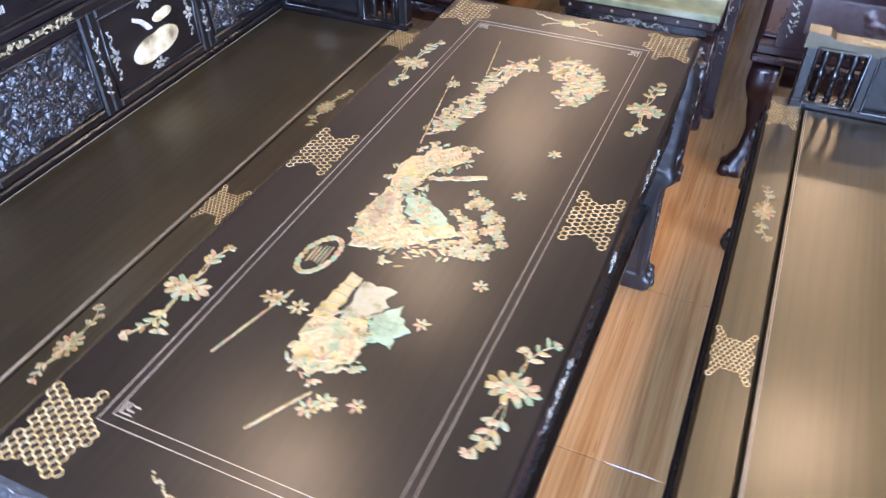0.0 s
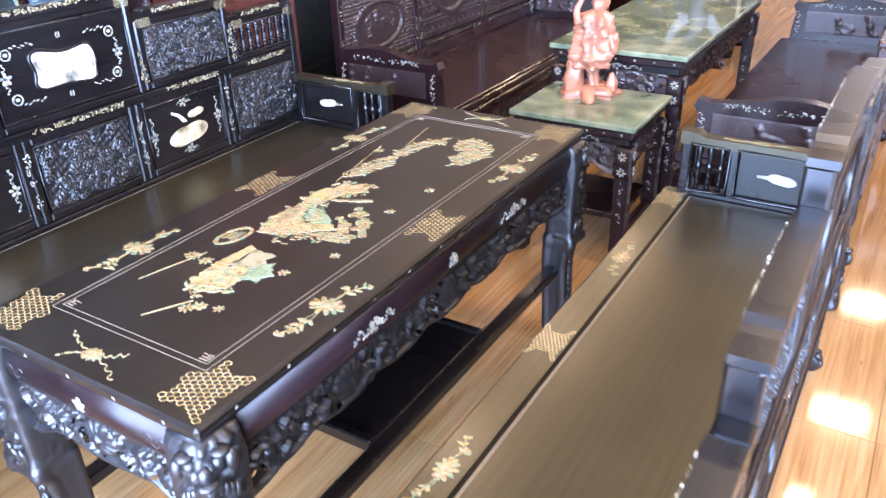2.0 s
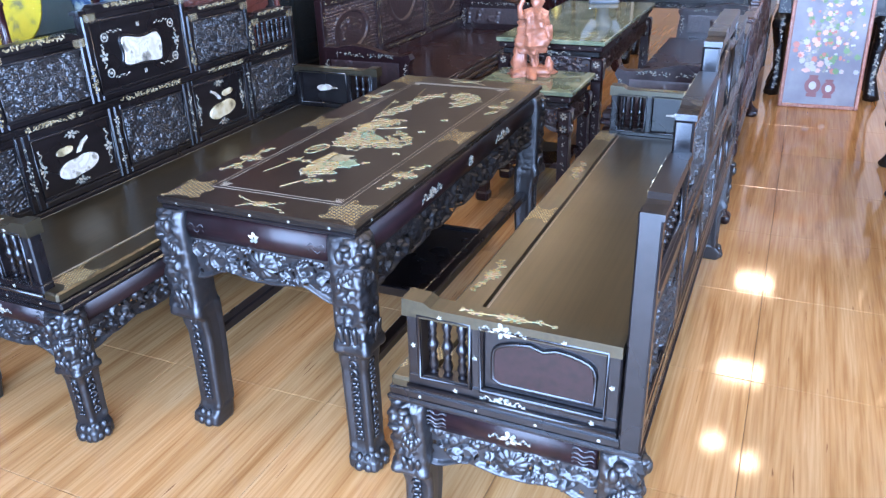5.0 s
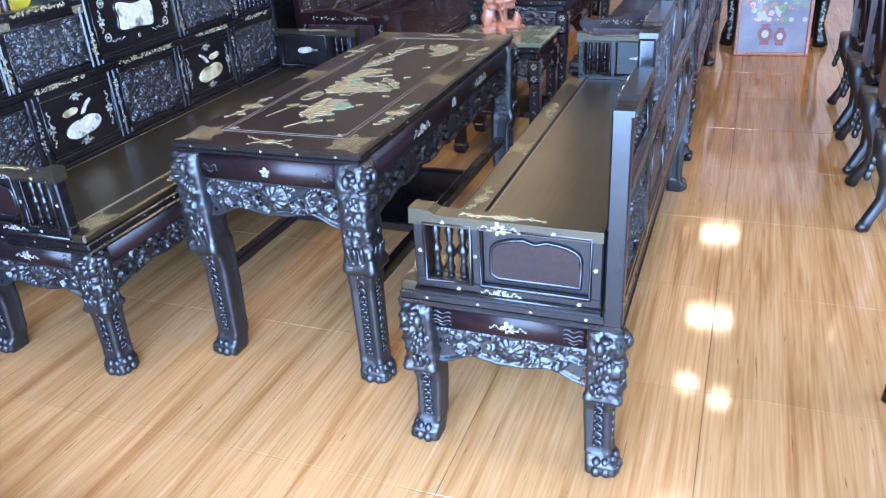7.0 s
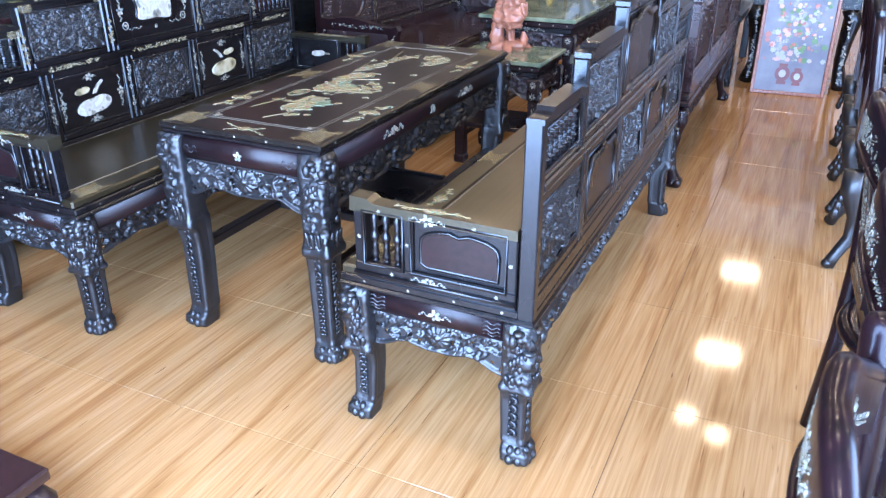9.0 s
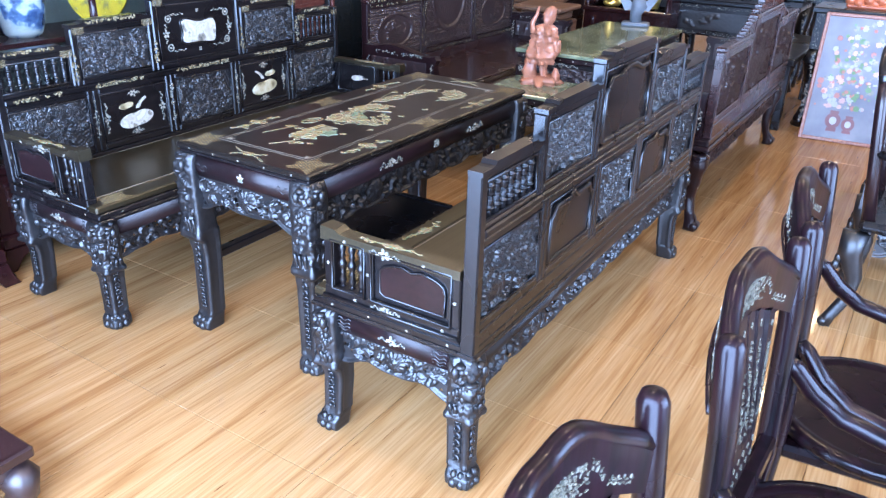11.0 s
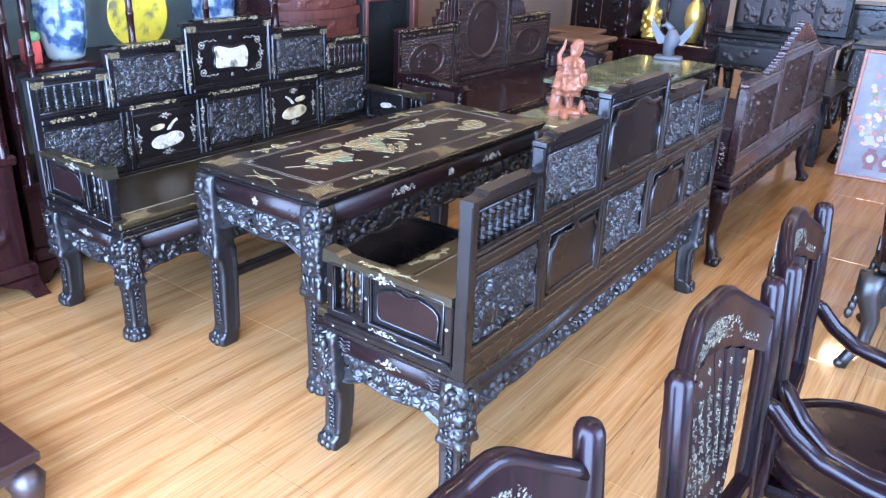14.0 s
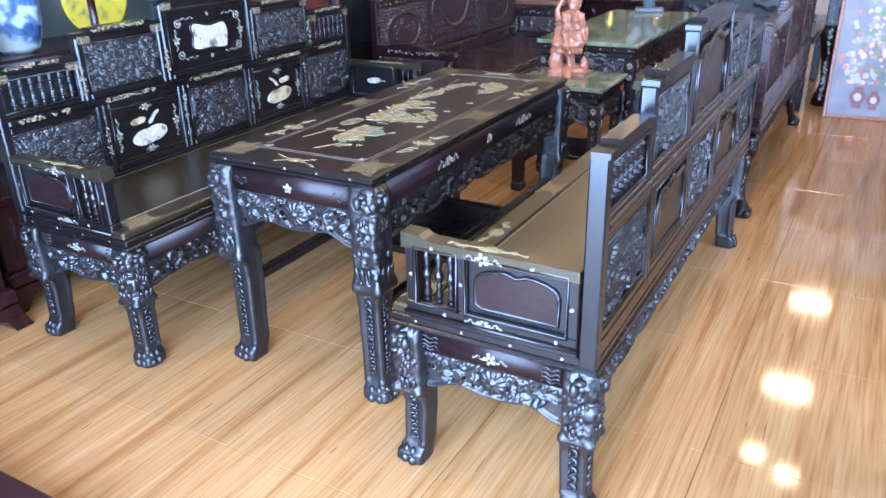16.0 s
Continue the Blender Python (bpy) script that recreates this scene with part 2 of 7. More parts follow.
# ---- mesh building ----
class Mesh:
    """Collects solids for one mesh."""

    def __init__(self):
        self.v, self.f, self.s = [], [], []

    def add(self, verts, faces, smooth=False):
        k = len(self.v)
        self.v += [tuple(p) for p in verts]
        self.f += [tuple(i + k for i in f) for f in faces]
        self.s += [smooth] * len(faces)
        return self

    def box(self, x0, y0, z0, x1, y1, z1, b=0.003):
        lo, hi = (min(x0, x1), min(y0, y1), min(z0, z1)), (max(x0, x1), max(y0, y1), max(z0, z1))
        b = min(b, 0.45 * min(h - l for h, l in zip(hi, lo)))
        idx, verts = {}, []
        for sx in (0, 1):
            for sy in (0, 1):
                for sz in (0, 1):
                    for a in range(3):
                        s = (sx, sy, sz)
                        idx[s, a] = len(verts)
                        verts.append([(hi[k] if s[k] else lo[k]) + (0 if k == a else (-b if s[k] else b)) for k in range(3)])
        faces = []
        ring = ((0, 0), (1, 0), (1, 1), (0, 1))
        for a in range(3):
            u, w = (a + 1) % 3, (a + 2) % 3
            for s in (0, 1):
                q = []
                for i, j in ring:
                    c = [0, 0, 0]
                    c[a], c[u], c[w] = s, i, j
                    q.append(idx[tuple(c), a])
                faces.append(q)
            for i in (0, 1):
                for j in (0, 1):
                    c0, c1 = [0, 0, 0], [0, 0, 0]
                    c0[u] = c1[u] = i
                    c0[w] = c1[w] = j
                    c1[a] = 1
                    faces.append([idx[tuple(c0), u], idx[tuple(c1), u], idx[tuple(c1), w], idx[tuple(c0), w]])
        for c in [(i, j, k) for i in (0, 1) for j in (0, 1) for k in (0, 1)]:
            faces.append([idx[c, 0], idx[c, 1], idx[c, 2]])
        return self.add(verts, faces)

    def lathe(self, prof, at=(0, 0, 0), n=14, axis="z", sq=1.0):
        """prof: (radius, height) from the bottom up."""
        verts, faces = [], []
        for r, h in prof:
            for i in range(n):
                a = 2 * math.pi * i / n
                p = (r * math.cos(a), r * sq * math.sin(a), h)
                p = {"z": p, "x": (h, p[0], p[1]), "y": (p[0], h, p[1])}[axis]
                verts.append([p[k] + at[k] for k in range(3)])
        for j in range(len(prof) - 1):
            for i in range(n):
                faces.append((j * n + i, j * n + (i + 1) % n, (j + 1) * n + (i + 1) % n, (j + 1) * n + i))
        faces += [tuple(range(n))[::-1], tuple((len(prof) - 1) * n + i for i in range(n))]
        return self.add(verts, faces, True)

    def ball(self, at, r, n=10, turn=None):
        r = r if isinstance(r, tuple) else (r, r, r)
        verts, faces = [], []
        rows = max(5, n // 2 + 1)
        for j in range(rows + 1):
            t = math.pi * j / rows
            for i in range(n):
                a = 2 * math.pi * i / n
                p = Vector((r[0] * math.sin(t) * math.cos(a), r[1] * math.sin(t) * math.sin(a), r[2] * math.cos(t)))
                if turn:
                    p = turn @ p
                verts.append([p[k] + at[k] for k in range(3)])
        for j in range(rows):
            for i in range(n):
                faces.append((j * n + i, j * n + (i + 1) % n, (j + 1) * n + (i + 1) % n, (j + 1) * n + i))
        return self.add(verts, faces, True)

    def tube(self, pts, radii, n=8, closed=False, flat=1.0):
        pts = [Vector(p) for p in pts]
        radii = radii if isinstance(radii, (list, tuple)) else [radii] * len(pts)
        verts, faces, up = [], [], None
        m = len(pts)
        for k, p in enumerate(pts):
            a, b = (pts[k - 1], pts[(k + 1) % m]) if closed else (pts[max(k - 1, 0)], pts[min(k + 1, m - 1)])
            d = (b - a).normalized()
            if up is None:
                up = d.orthogonal().normalized()
            up = (up - d * up.dot(d)).normalized()
            side = d.cross(up)
            for i in range(n):
                t = 2 * math.pi * i / n
                verts.append(p + (up * math.cos(t) + side * math.sin(t) * flat) * radii[k])
        for k in range(m if closed else m - 1):
            for i in range(n):
                q = (k + 1) % m
                faces.append((k * n + i, k * n + (i + 1) % n, q * n + (i + 1) % n, q * n + i))
        if not closed:
            faces += [tuple(range(n))[::-1], tuple((m - 1) * n + i for i in range(n))]
        return self.add(verts, faces, True)

    def prism(self, outline, a0, a1, axis="z", smooth=False, inset=0.0):
        """A polygon drawn in the two other axes (in order x, y, z) and drawn out along one axis. inset: chamfer on the a1 side."""
        def at(u, w, a):
            return {"z": (u, w, a), "y": (u, a, w), "x": (a, u, w)}[axis]
        n = len(outline)
        cx, cy = sum(p[0] for p in outline) / n, sum(p[1] for p in outline) / n
        top = outline
        verts = [at(u, w, a0) for u, w in outline]
        faces = [tuple(range(n))[::-1]]
        if inset:
            k = 1 if a1 > a0 else -1
            verts += [at(u, w, a1 - k * inset) for u, w in outline]
            top = []
            for u, w in outline:
                d = math.hypot(u - cx, w - cy) or 1
                top.append((u - (u - cx) / d * inset, w - (w - cy) / d * inset))
            faces += [(i, (i + 1) % n, n + (i + 1) % n, n + i) for i in range(n)]
            base = n
        else:
            base = 0
        verts += [at(u, w, a1) for u, w in top]
        t = base + n
        faces += [(base + i, base + (i + 1) % n, t + (i + 1) % n, t + i) for i in range(n)]
        faces.append(tuple(t + i for i in range(n)))
        return self.add(verts, faces, smooth)

    def field(self, Z, w, h, place, keep=None, back=None):
        """A carved sheet: heights Z over w by h; place(u, v, z) puts it in the thing; keep: where it is solid; back: a second face behind."""
        ny, nx = Z.shape
        for sign in ((1,) if back is None else (1, -1)):
            verts, faces = [], []
            ids = -np.ones((ny, nx), int)
            for j in range(ny):
                for i in range(nx):
                    if keep is None or keep[j, i]:
                        ids[j, i] = len(verts)
                        z = Z[j, i] if sign > 0 else -back - Z[j, i]
                        verts.append(place(w * i / (nx - 1), h * j / (ny - 1), z))
            for j in range(ny - 1):
                for i in range(nx - 1):
                    q = (ids[j, i], ids[j, i + 1], ids[j + 1, i + 1], ids[j + 1, i])
                    if min(q) >= 0:
                        faces.append(q)
            self.add(verts, faces, True)
        return self

    def data(self, name):
        me = bpy.data.meshes.new(name)
        me.from_pydata(self.v, [], self.f)
        me.polygons.foreach_set("use_smooth", self.s)
        bm = bmesh.new()
        bm.from_mesh(me)
        bmesh.ops.recalc_face_normals(bm, faces=bm.faces)
        bm.to_mesh(me)
        bm.free()
        return me


TINY = ("gold_shell_band", "shell_band", "shell_strip", "studs", "inlay", "flame_lines", "slat_inlay", "crest_inlay", "shell_inlay")


def part(name, mesh, material, parent, label=""):
    me = mesh.data(name) if isinstance(mesh, Mesh) else mesh
    if not me.materials:
        me.materials.append(material)
    ob = new(name, me)
    ob.parent = parent
    return tagged(ob, label, kind="stuff" if name in TINY else "")


def thing(name, m, label, category, group=""):
    ob = new(name)
    ob.empty_display_size = 0.1
    ob.matrix_basis = m
    return tagged(ob, label, category, group)


def solid(name, mesh, material, m, label, category, group="", kind=""):
    ob = new(name, mesh.data(name))
    ob.data.materials.append(material)
    ob.matrix_basis = m
    return tagged(ob, label, category, group, kind)


def arc(cx, cy, r, a0, a1, n=12):
    return [(cx + r * math.cos(radians(a0 + (a1 - a0) * i / n)), cy + r * math.sin(radians(a0 + (a1 - a0) * i / n))) for i in range(n + 1)]


def foliage(w, h, nx, ny, seed, count, amp, size=0.03, border=0.0):
    """Heights of a dense carving over w by h: bent stems with ribbed, flat-topped leaves and small round blooms."""
    rng = np.random.default_rng(seed)
    X, Y = np.meshgrid(np.linspace(0, w, nx), np.linspace(0, h, ny))
    Z = np.zeros_like(X)

    def leaf(cx, cy, a, ln, wd, bend, top):
        dx, dy = X - cx, Y - cy
        u = dx * math.cos(a) + dy * math.sin(a)
        v = -dx * math.sin(a) + dy * math.cos(a) + bend * u * u
        d = 1 - (u / ln) ** 2 - (v / wd) ** 2
        z = np.clip(d * 2.6, 0, 1) ** 0.6 * top * (1 - 0.38 * np.exp(-(v / (0.22 * wd)) ** 2)) * (0.84 + 0.16 * v / wd)
        np.maximum(Z, z, out=Z)

    k = 0
    while k < count:
        x, y, a = rng.uniform(0, w), rng.uniform(0, h), rng.uniform(0, 2 * math.pi)
        turn, top = rng.uniform(-0.5, 0.5), amp * rng.uniform(0.6, 1.0)
        for q in range(5):
            s = size * (0.95 - 0.1 * q)
            leaf(x, y, a, s * 0.62, s * 0.14, 0, top * 0.8)
            for side in (-1, 1):
                b = a + side * rng.uniform(0.6, 1.1)
                leaf(x + 0.5 * s * math.cos(b), y + 0.5 * s * math.sin(b), b, s * 0.56, s * 0.25, side * 6, top * rng.uniform(0.75, 1.0))
                k += 1
            x, y, a = x + 0.8 * s * math.cos(a), y + 0.8 * s * math.sin(a), a + turn
        R, A = np.hypot(X - x, Y - y), np.arctan2(Y - y, X - x)
        bloom = np.clip((1 - R / (size * 0.62)) * 3, 0, 1) ** 0.6 * top * (0.72 + 0.28 * np.abs(np.cos(A * 3)))
        np.maximum(Z, bloom, out=Z)
    under = np.clip((noise_grid(X * 1.4, Y * 1.4, seed) - 0.45) * 9, 0, 1) * amp * 0.12
    np.maximum(Z, under, out=Z)
    if border:
        e = np.minimum(np.minimum(X, w - X), np.minimum(Y, h - Y))
        Z *= np.clip(e / border, 0, 1)
    return Z


def pierced(w, h, seed, drop=0.35, step=0.0038, rosette=True):
    """Heights and solid places of a carved apron: many-petalled flowers joined by leafy scrolls over a scalloped lower rim, with small gaps. v runs down from the rail."""
    step = min(step, 0.0034) if w < 0.6 else step * 0.85
    nx, ny = int(w / step) + 1, int(h / step) + 1
    X, Y = np.meshgrid(np.linspace(0, w, nx), np.linspace(0, h, ny))
    rng = np.random.default_rng(seed)
    e = np.minimum(X, w - X)
    fall = np.clip(1 - e / 0.10, 0, 1)
    pitch = w / max(1, round(w / 0.20))
    rim = h * (0.72 + 0.05 * np.cos(2 * math.pi * (X - w / 2) / pitch) + 0.035 * np.abs(np.sin(math.pi * X / pitch * 2)) + 0.5 * drop * fall * fall * (3 - 2 * fall))
    Z = np.zeros_like(X)

    def stroke(px, py, r, top):
        d = np.hypot(X - px, Y - py) / r
        np.maximum(Z, np.clip((1 - d) * 2.4, 0, 1) ** 0.6 * top, out=Z)

    def leaf(cx, cy, a, ln, wd, top):
        u = (X - cx) * math.cos(a) + (Y - cy) * math.sin(a)
        v = -(X - cx) * math.sin(a) + (Y - cy) * math.cos(a)
        d = 1 - (u / ln) ** 2 - (v / (wd * (1 - 0.35 * u / ln))) ** 2
        np.maximum(Z, np.clip(d * 2.4, 0, 1) ** 0.6 * top * (1 - 0.4 * np.exp(-(v / (0.2 * wd)) ** 2)), out=Z)

    mid = h * 0.37
    n = max(2, int(w / 0.055))
    for k in range(n):
        cx, s = (k + 0.5) * w / n, 1 if k % 2 else -1
        for q in range(16):
            t = q / 15
            a = s * (0.6 + 4.6 * t)
            r = h * (0.30 - 0.22 * t)
            stroke(cx + 1.15 * r * math.cos(a), mid + s * 0.05 * h + r * math.sin(a), 0.0062 - 0.002 * t, 0.012)
        for q in range(6):
            a = rng.uniform(0, 6.28)
            leaf(cx + 0.34 * h * math.cos(a), mid + 0.27 * h * math.sin(a), a + rng.uniform(-0.6, 0.6), 0.016, 0.0062, rng.uniform(0.009, 0.015))
    flowers = [w / 2] if rosette or w < 0.6 else [w * f for f in (0.22, 0.5, 0.78)]
    for fx in flowers:
        R, A = np.hypot(X - fx, (Y - mid) * 1.1), np.arctan2((Y - mid) * 1.1, X - fx)
        rad = h * 0.34
        petal = np.clip(1 - R / rad, 0, 1) ** 0.3 * (0.35 + 0.65 * np.abs(np.cos(A * 6)) ** 0.6) * 0.016
        Z = np.where(R < rad, np.where(R < h * 0.06, 0.017, petal), np.where(R < rad * 1.12, 0, Z))
    Z = np.where(Y > rim, 0, Z)
    Z = np.maximum(Z, np.sqrt(np.clip(1 - ((Y - rim + 0.004) / 0.0065) ** 2, 0, 1)) * 0.010)
    Z = np.maximum(Z, np.where(Y < 0.007, 0.008, 0))
    gap = noise_grid(X, Y, seed)
    K = (Y <= rim + 0.003) & ((Z > 0.002) | (gap < 0.76) | (Y < 0.012))
    K[0] = True
    return Z, K


def noise_grid(X, Y, seed):
    """Smooth values from 0 to 1 with patches about two centimetres wide."""
    rng = np.random.default_rng(seed + 500)
    total = np.zeros_like(X)
    for k in range(5):
        a, f = rng.uniform(0, 6.28), rng.uniform(180, 360)
        total += np.sin(f * (X * math.cos(a) + Y * math.sin(a)) + rng.uniform(0, 6.28))
    return 0.5 + total / 10


# ---- inlay ----
def in_polygon(poly, u, v):
    hit = False
    for (x0, y0), (x1, y1) in zip(poly, poly[1:] + poly[:1]):
        if (y0 > v) != (y1 > v) and u < x0 + (v - y0) / (y1 - y0) * (x1 - x0):
            hit = not hit
    return hit


STAR = [(-0.036, 0.076), (-0.014, 0.042), (0.0, 0.046), (0.014, 0.042), (0.036, 0.076), (0.030, 0.028), (0.037, 0.0), (0.030, -0.028), (0.036, -0.076), (0.014, -0.042), (0.0, -0.046), (-0.014, -0.042), (-0.036, -0.076), (-0.030, -0.028), (-0.037, 0.0), (-0.030, 0.028)]
CORNER = [(0.006, 0.150), (0.045, 0.118), (0.085, 0.150), (0.082, 0.112), (0.125, 0.096), (0.100, 0.068), (0.122, 0.022), (0.066, 0.034), (0.012, 0.012), (0.030, 0.070)]


def lattice(mesh, place, shape, cell=0.0085):
    """Woven shell honeycomb filling an outline, lying in a plane by place(u, v, height)."""
    us, vs = [p[0] for p in shape], [p[1] for p in shape]
    t, done = 0.0021, set()
    for i in range(-40, 41):
        for j in range(-60, 61):
            u, v = (2 * i + j % 2) * cell * 1.42, j * cell * 0.78
            if not (min(us) < u < max(us) and min(vs) < v < max(vs) and in_polygon(shape, u, v)):
                continue
            ring = [(u + 0.96 * cell, v), (u + 0.46 * cell, v + 0.78 * cell), (u - 0.46 * cell, v + 0.78 * cell),
                    (u - 0.96 * cell, v), (u - 0.46 * cell, v - 0.78 * cell), (u + 0.46 * cell, v - 0.78 * cell)]
            for k in range(6):
                p, q = ring[k], ring[(k + 1) % 6]
                key = (round((p[0] + q[0]) * 900), round((p[1] + q[1]) * 900))
                if key in done:
                    continue
                done.add(key)
                dx, dy = q[0] - p[0], q[1] - p[1]
                d = math.hypot(dx, dy)
                ox, oy = -dy / d * t / 2, dx / d * t / 2
                lift = 0.0010 + 0.0002 * k
                mesh.add([place(p[0] + ox, p[1] + oy, lift), place(p[0] - ox, p[1] - oy, lift),
                          place(q[0] - ox, q[1] - oy, lift), place(q[0] + ox, q[1] + oy, lift)], [(0, 1, 2, 3)])
    return mesh


def chip(mesh, place, u, v, a, ln, wd, rng, n=7, lift=0.0):
    """One cut piece of shell, leaf-shaped, a little proud of the wood."""
    lift = lift or 0.0008 + 0.0014 * rng.random()
    out = []
    for k in range(n):
        t = 2 * math.pi * k / n
        r = 1 + rng.uniform(-0.22, 0.22)
        p, q = ln * math.cos(t) * r, wd * math.sin(t) * r
        out.append((u + p * math.cos(a) - q * math.sin(a), v + p * math.sin(a) + q * math.cos(a)))
    c0 = [place(x, y, -0.0004) for x, y in out]
    c1 = [place(x, y, lift) for x, y in out]
    mesh.add(c0 + c1, [tuple(n + k for k in range(n))] + [(k, (k + 1) % n, n + (k + 1) % n, n + k) for k in range(n)])


def spray(mesh, place, u, v, a, size, seed, leaves=16):
    """A flowering twig of shell: a full flower, thin bent stems with leaf pairs, buds at the tips."""
    rng = random.Random(seed)
    for ring, count, r, ln, wd in ((0, 11, 0.20, 0.085, 0.048), (1, 7, 0.10, 0.07, 0.045)):
        for k in range(count):
            t = 2 * math.pi * k / count + ring * 0.4
            chip(mesh, place, u + r * size * 1.25 * math.cos(t), v + r * size * 0.8 * math.sin(t), t, ln * size, wd * size, rng, 7, 0.0012 + 0.0008 * ring)
    chip(mesh, place, u, v, 0, 0.07 * size, 0.06 * size, rng, 8, 0.0026)
    for s, lean, reach in ((1, 0.30, 1.0), (1, -0.25, 0.72), (-1, 0.28, 0.82), (-1, -0.5, 0.5)):
        x, y, b = u + s * 0.18 * size * math.cos(a), v + s * 0.18 * size * math.sin(a), a + (0 if s > 0 else math.pi) + lean
        n = max(5, int(leaves * 0.62 * reach))
        for k in range(n):
            d = size * reach * 0.82 / n
            b += -lean * 2.2 / n + rng.uniform(-0.12, 0.12)
            chip(mesh, place, x + d / 2 * math.cos(b), y + d / 2 * math.sin(b), b, d * 0.62, 0.0012, rng, 5)
            x, y = x + d * math.cos(b), y + d * math.sin(b)
            if k % 2 and k > 1:
                for side in (-1, 1):
                    if rng.random() < 0.75:
                        c = b + side * rng.uniform(0.6, 1.1)
                        ln = size * rng.uniform(0.055, 0.085)
                        chip(mesh, place, x + ln * math.cos(c), y + ln * math.sin(c), c, ln, ln * 0.42, rng, 7)
        for q in range(5):
            c = b + (q - 2) * 0.55
            chip(mesh, place, x + 0.05 * size * math.cos(c), y + 0.05 * size * math.sin(c), c, 0.045 * size, 0.02 * size, rng, 6)


def ribbon_knot(mesh, place, size, seed):
    """A pale lozenge of shell with four curling ribbon ends."""
    rng = random.Random(seed)
    for k in range(9):
        t = 2 * math.pi * k / 9
        chip(mesh, place, 0.20 * size * math.cos(t), 0.11 * size * math.sin(t), t, 0.11 * size, 0.075 * size, rng, 7)
    chip(mesh, place, 0, 0, 0, 0.2 * size, 0.12 * size, rng, 9, 0.0024)
    for sx in (-1, 1):
        for sy in (-1, 1):
            reach = 0.95 if sx * sy < 0 else 0.5
            for k in range(26):
                t = k / 25
                w = 0.05 * size * math.sin(t * 19) * (0.3 + t)
                b = sy * (0.25 + 0.45 * t)
                x, y = sx * (0.22 + reach * t) * size, sy * 0.05 * size + b * size * 0.5 * t
                chip(mesh, place, x - sy * w * 0.4, y + w, sx * sy * 0.5 + math.cos(t * 19) * 0.9, 0.030 * size, 0.0016, rng, 5)


def flecks(mesh, place, length, width, seed, density=1.0):
    """A dense ribbon of tiny shell scrolls along u."""
    rng = random.Random(seed)
    n = int(length * width / 0.00006 * density)
    for k in range(n):
        u, v = rng.uniform(0, length), rng.uniform(0, width)
        chip(mesh, place, u, v, rng.uniform(0, 6.3), rng.uniform(0.003, 0.007), rng.uniform(0.0015, 0.003), rng, 5)


def scrolls(mesh, place, length, width, seed):
    """A slim run of curling shell tendrils round a middle flower."""
    rng = random.Random(seed)
    for s in (1, -1):
        for k in range(14):
            t = (k + 1) / 14
            u = s * t * length / 2
            v = width * 0.35 * math.sin(t * 11)
            chip(mesh, place, u, v, s * math.atan(math.cos(t * 11) * 0.9), length / 36, width * 0.12, rng, 5)
            if k % 3 == 1:
                chip(mesh, place, u, v + width * 0.3 * (1 if math.sin(t * 11) < 0 else -1), rng.uniform(0, 3), length / 40, width * 0.13, rng, 5)
    for k in range(5):
        t = 1.2566 * k
        chip(mesh, place, 0.011 * math.cos(t), 0.011 * math.sin(t), t, 0.008, 0.005, rng, 6)


def stud(mesh, place, u, v, r=0.004):
    n = 6
    mesh.add([place(u + r * math.cos(k * 2 * math.pi / n), v + r * math.sin(k * 2 * math.pi / n), 0.0014) for k in range(n)], [tuple(range(n))])


# ---- structure: showroom ----
X0, X1, Y0, Y1, H = -2.35, 4.5, -2.6, 9.6, 3.3
# west, east and south walls and ceiling are assumed; their darkness limits bounce light
solid("wall_west", Mesh().box(X0 - 0.15, Y0, 0, X0, Y1, H, 0), WEST, pose(0, 0, 0), "assumed showroom wall behind the cabinets, dark brown to cut reflections", "wall", kind="structure")
solid("wall_north", Mesh().box(X0 - 0.15, Y1, 0, X1 + 0.15, Y1 + 0.15, H, 0), WALL, pose(0, 0, 0), "pale blue-white painted far wall", "wall", kind="structure")
east = Mesh().box(X1, Y0, 0, X1 + 0.15, -1.5, H, 0).box(X1, 2.1, 0, X1 + 0.15, Y1, H, 0).box(X1, -1.5, 2.95, X1 + 0.15, 2.1, H, 0)
solid("wall_east", east, WEST, pose(0, 0, 0), "unseen wall with a wide opening to the street, dark brown to cut bounce light", "wall", kind="structure")
south = Mesh().box(X0 - 0.15, Y0 - 0.15, 0, -0.95, Y0, H, 0).box(3.55, Y0 - 0.15, 0, X1 + 0.15, Y0, H, 0).box(-0.95, Y0 - 0.15, 2.95, 3.55, Y0, H, 0)
solid("wall_south", south, WEST, pose(0, 0, 0), "unseen shop front wall with an open entrance, dark brown to cut bounce light", "wall", kind="structure")
solid("ceiling", Mesh().box(X0 - 0.15, Y0 - 0.15, H + 0.003, X1 + 0.15, Y1 + 0.15, H + 0.15, 0), CEILING, pose(0, 0, 0), "unseen showroom ceiling, dark grey to keep reflections low", "ceiling", kind="structure")
solid("ground", Mesh().box(-60, -60, -0.4, 60, 60, -0.06, 0), plain("concrete_outside", (0.35, 0.34, 0.33), 0.8), pose(0, 0, 0), "pale concrete ground outside the shop", "ground", kind="structure")
floor = solid("floor", Mesh().box(X0 - 0.15, Y0 - 0.15, -0.05, X1 + 0.15, Y1 + 0.15, -0.0035, 0), GROUT, pose(0, 0, 0), "glossy golden wood-grain tiled showroom floor", "floor", kind="structure")

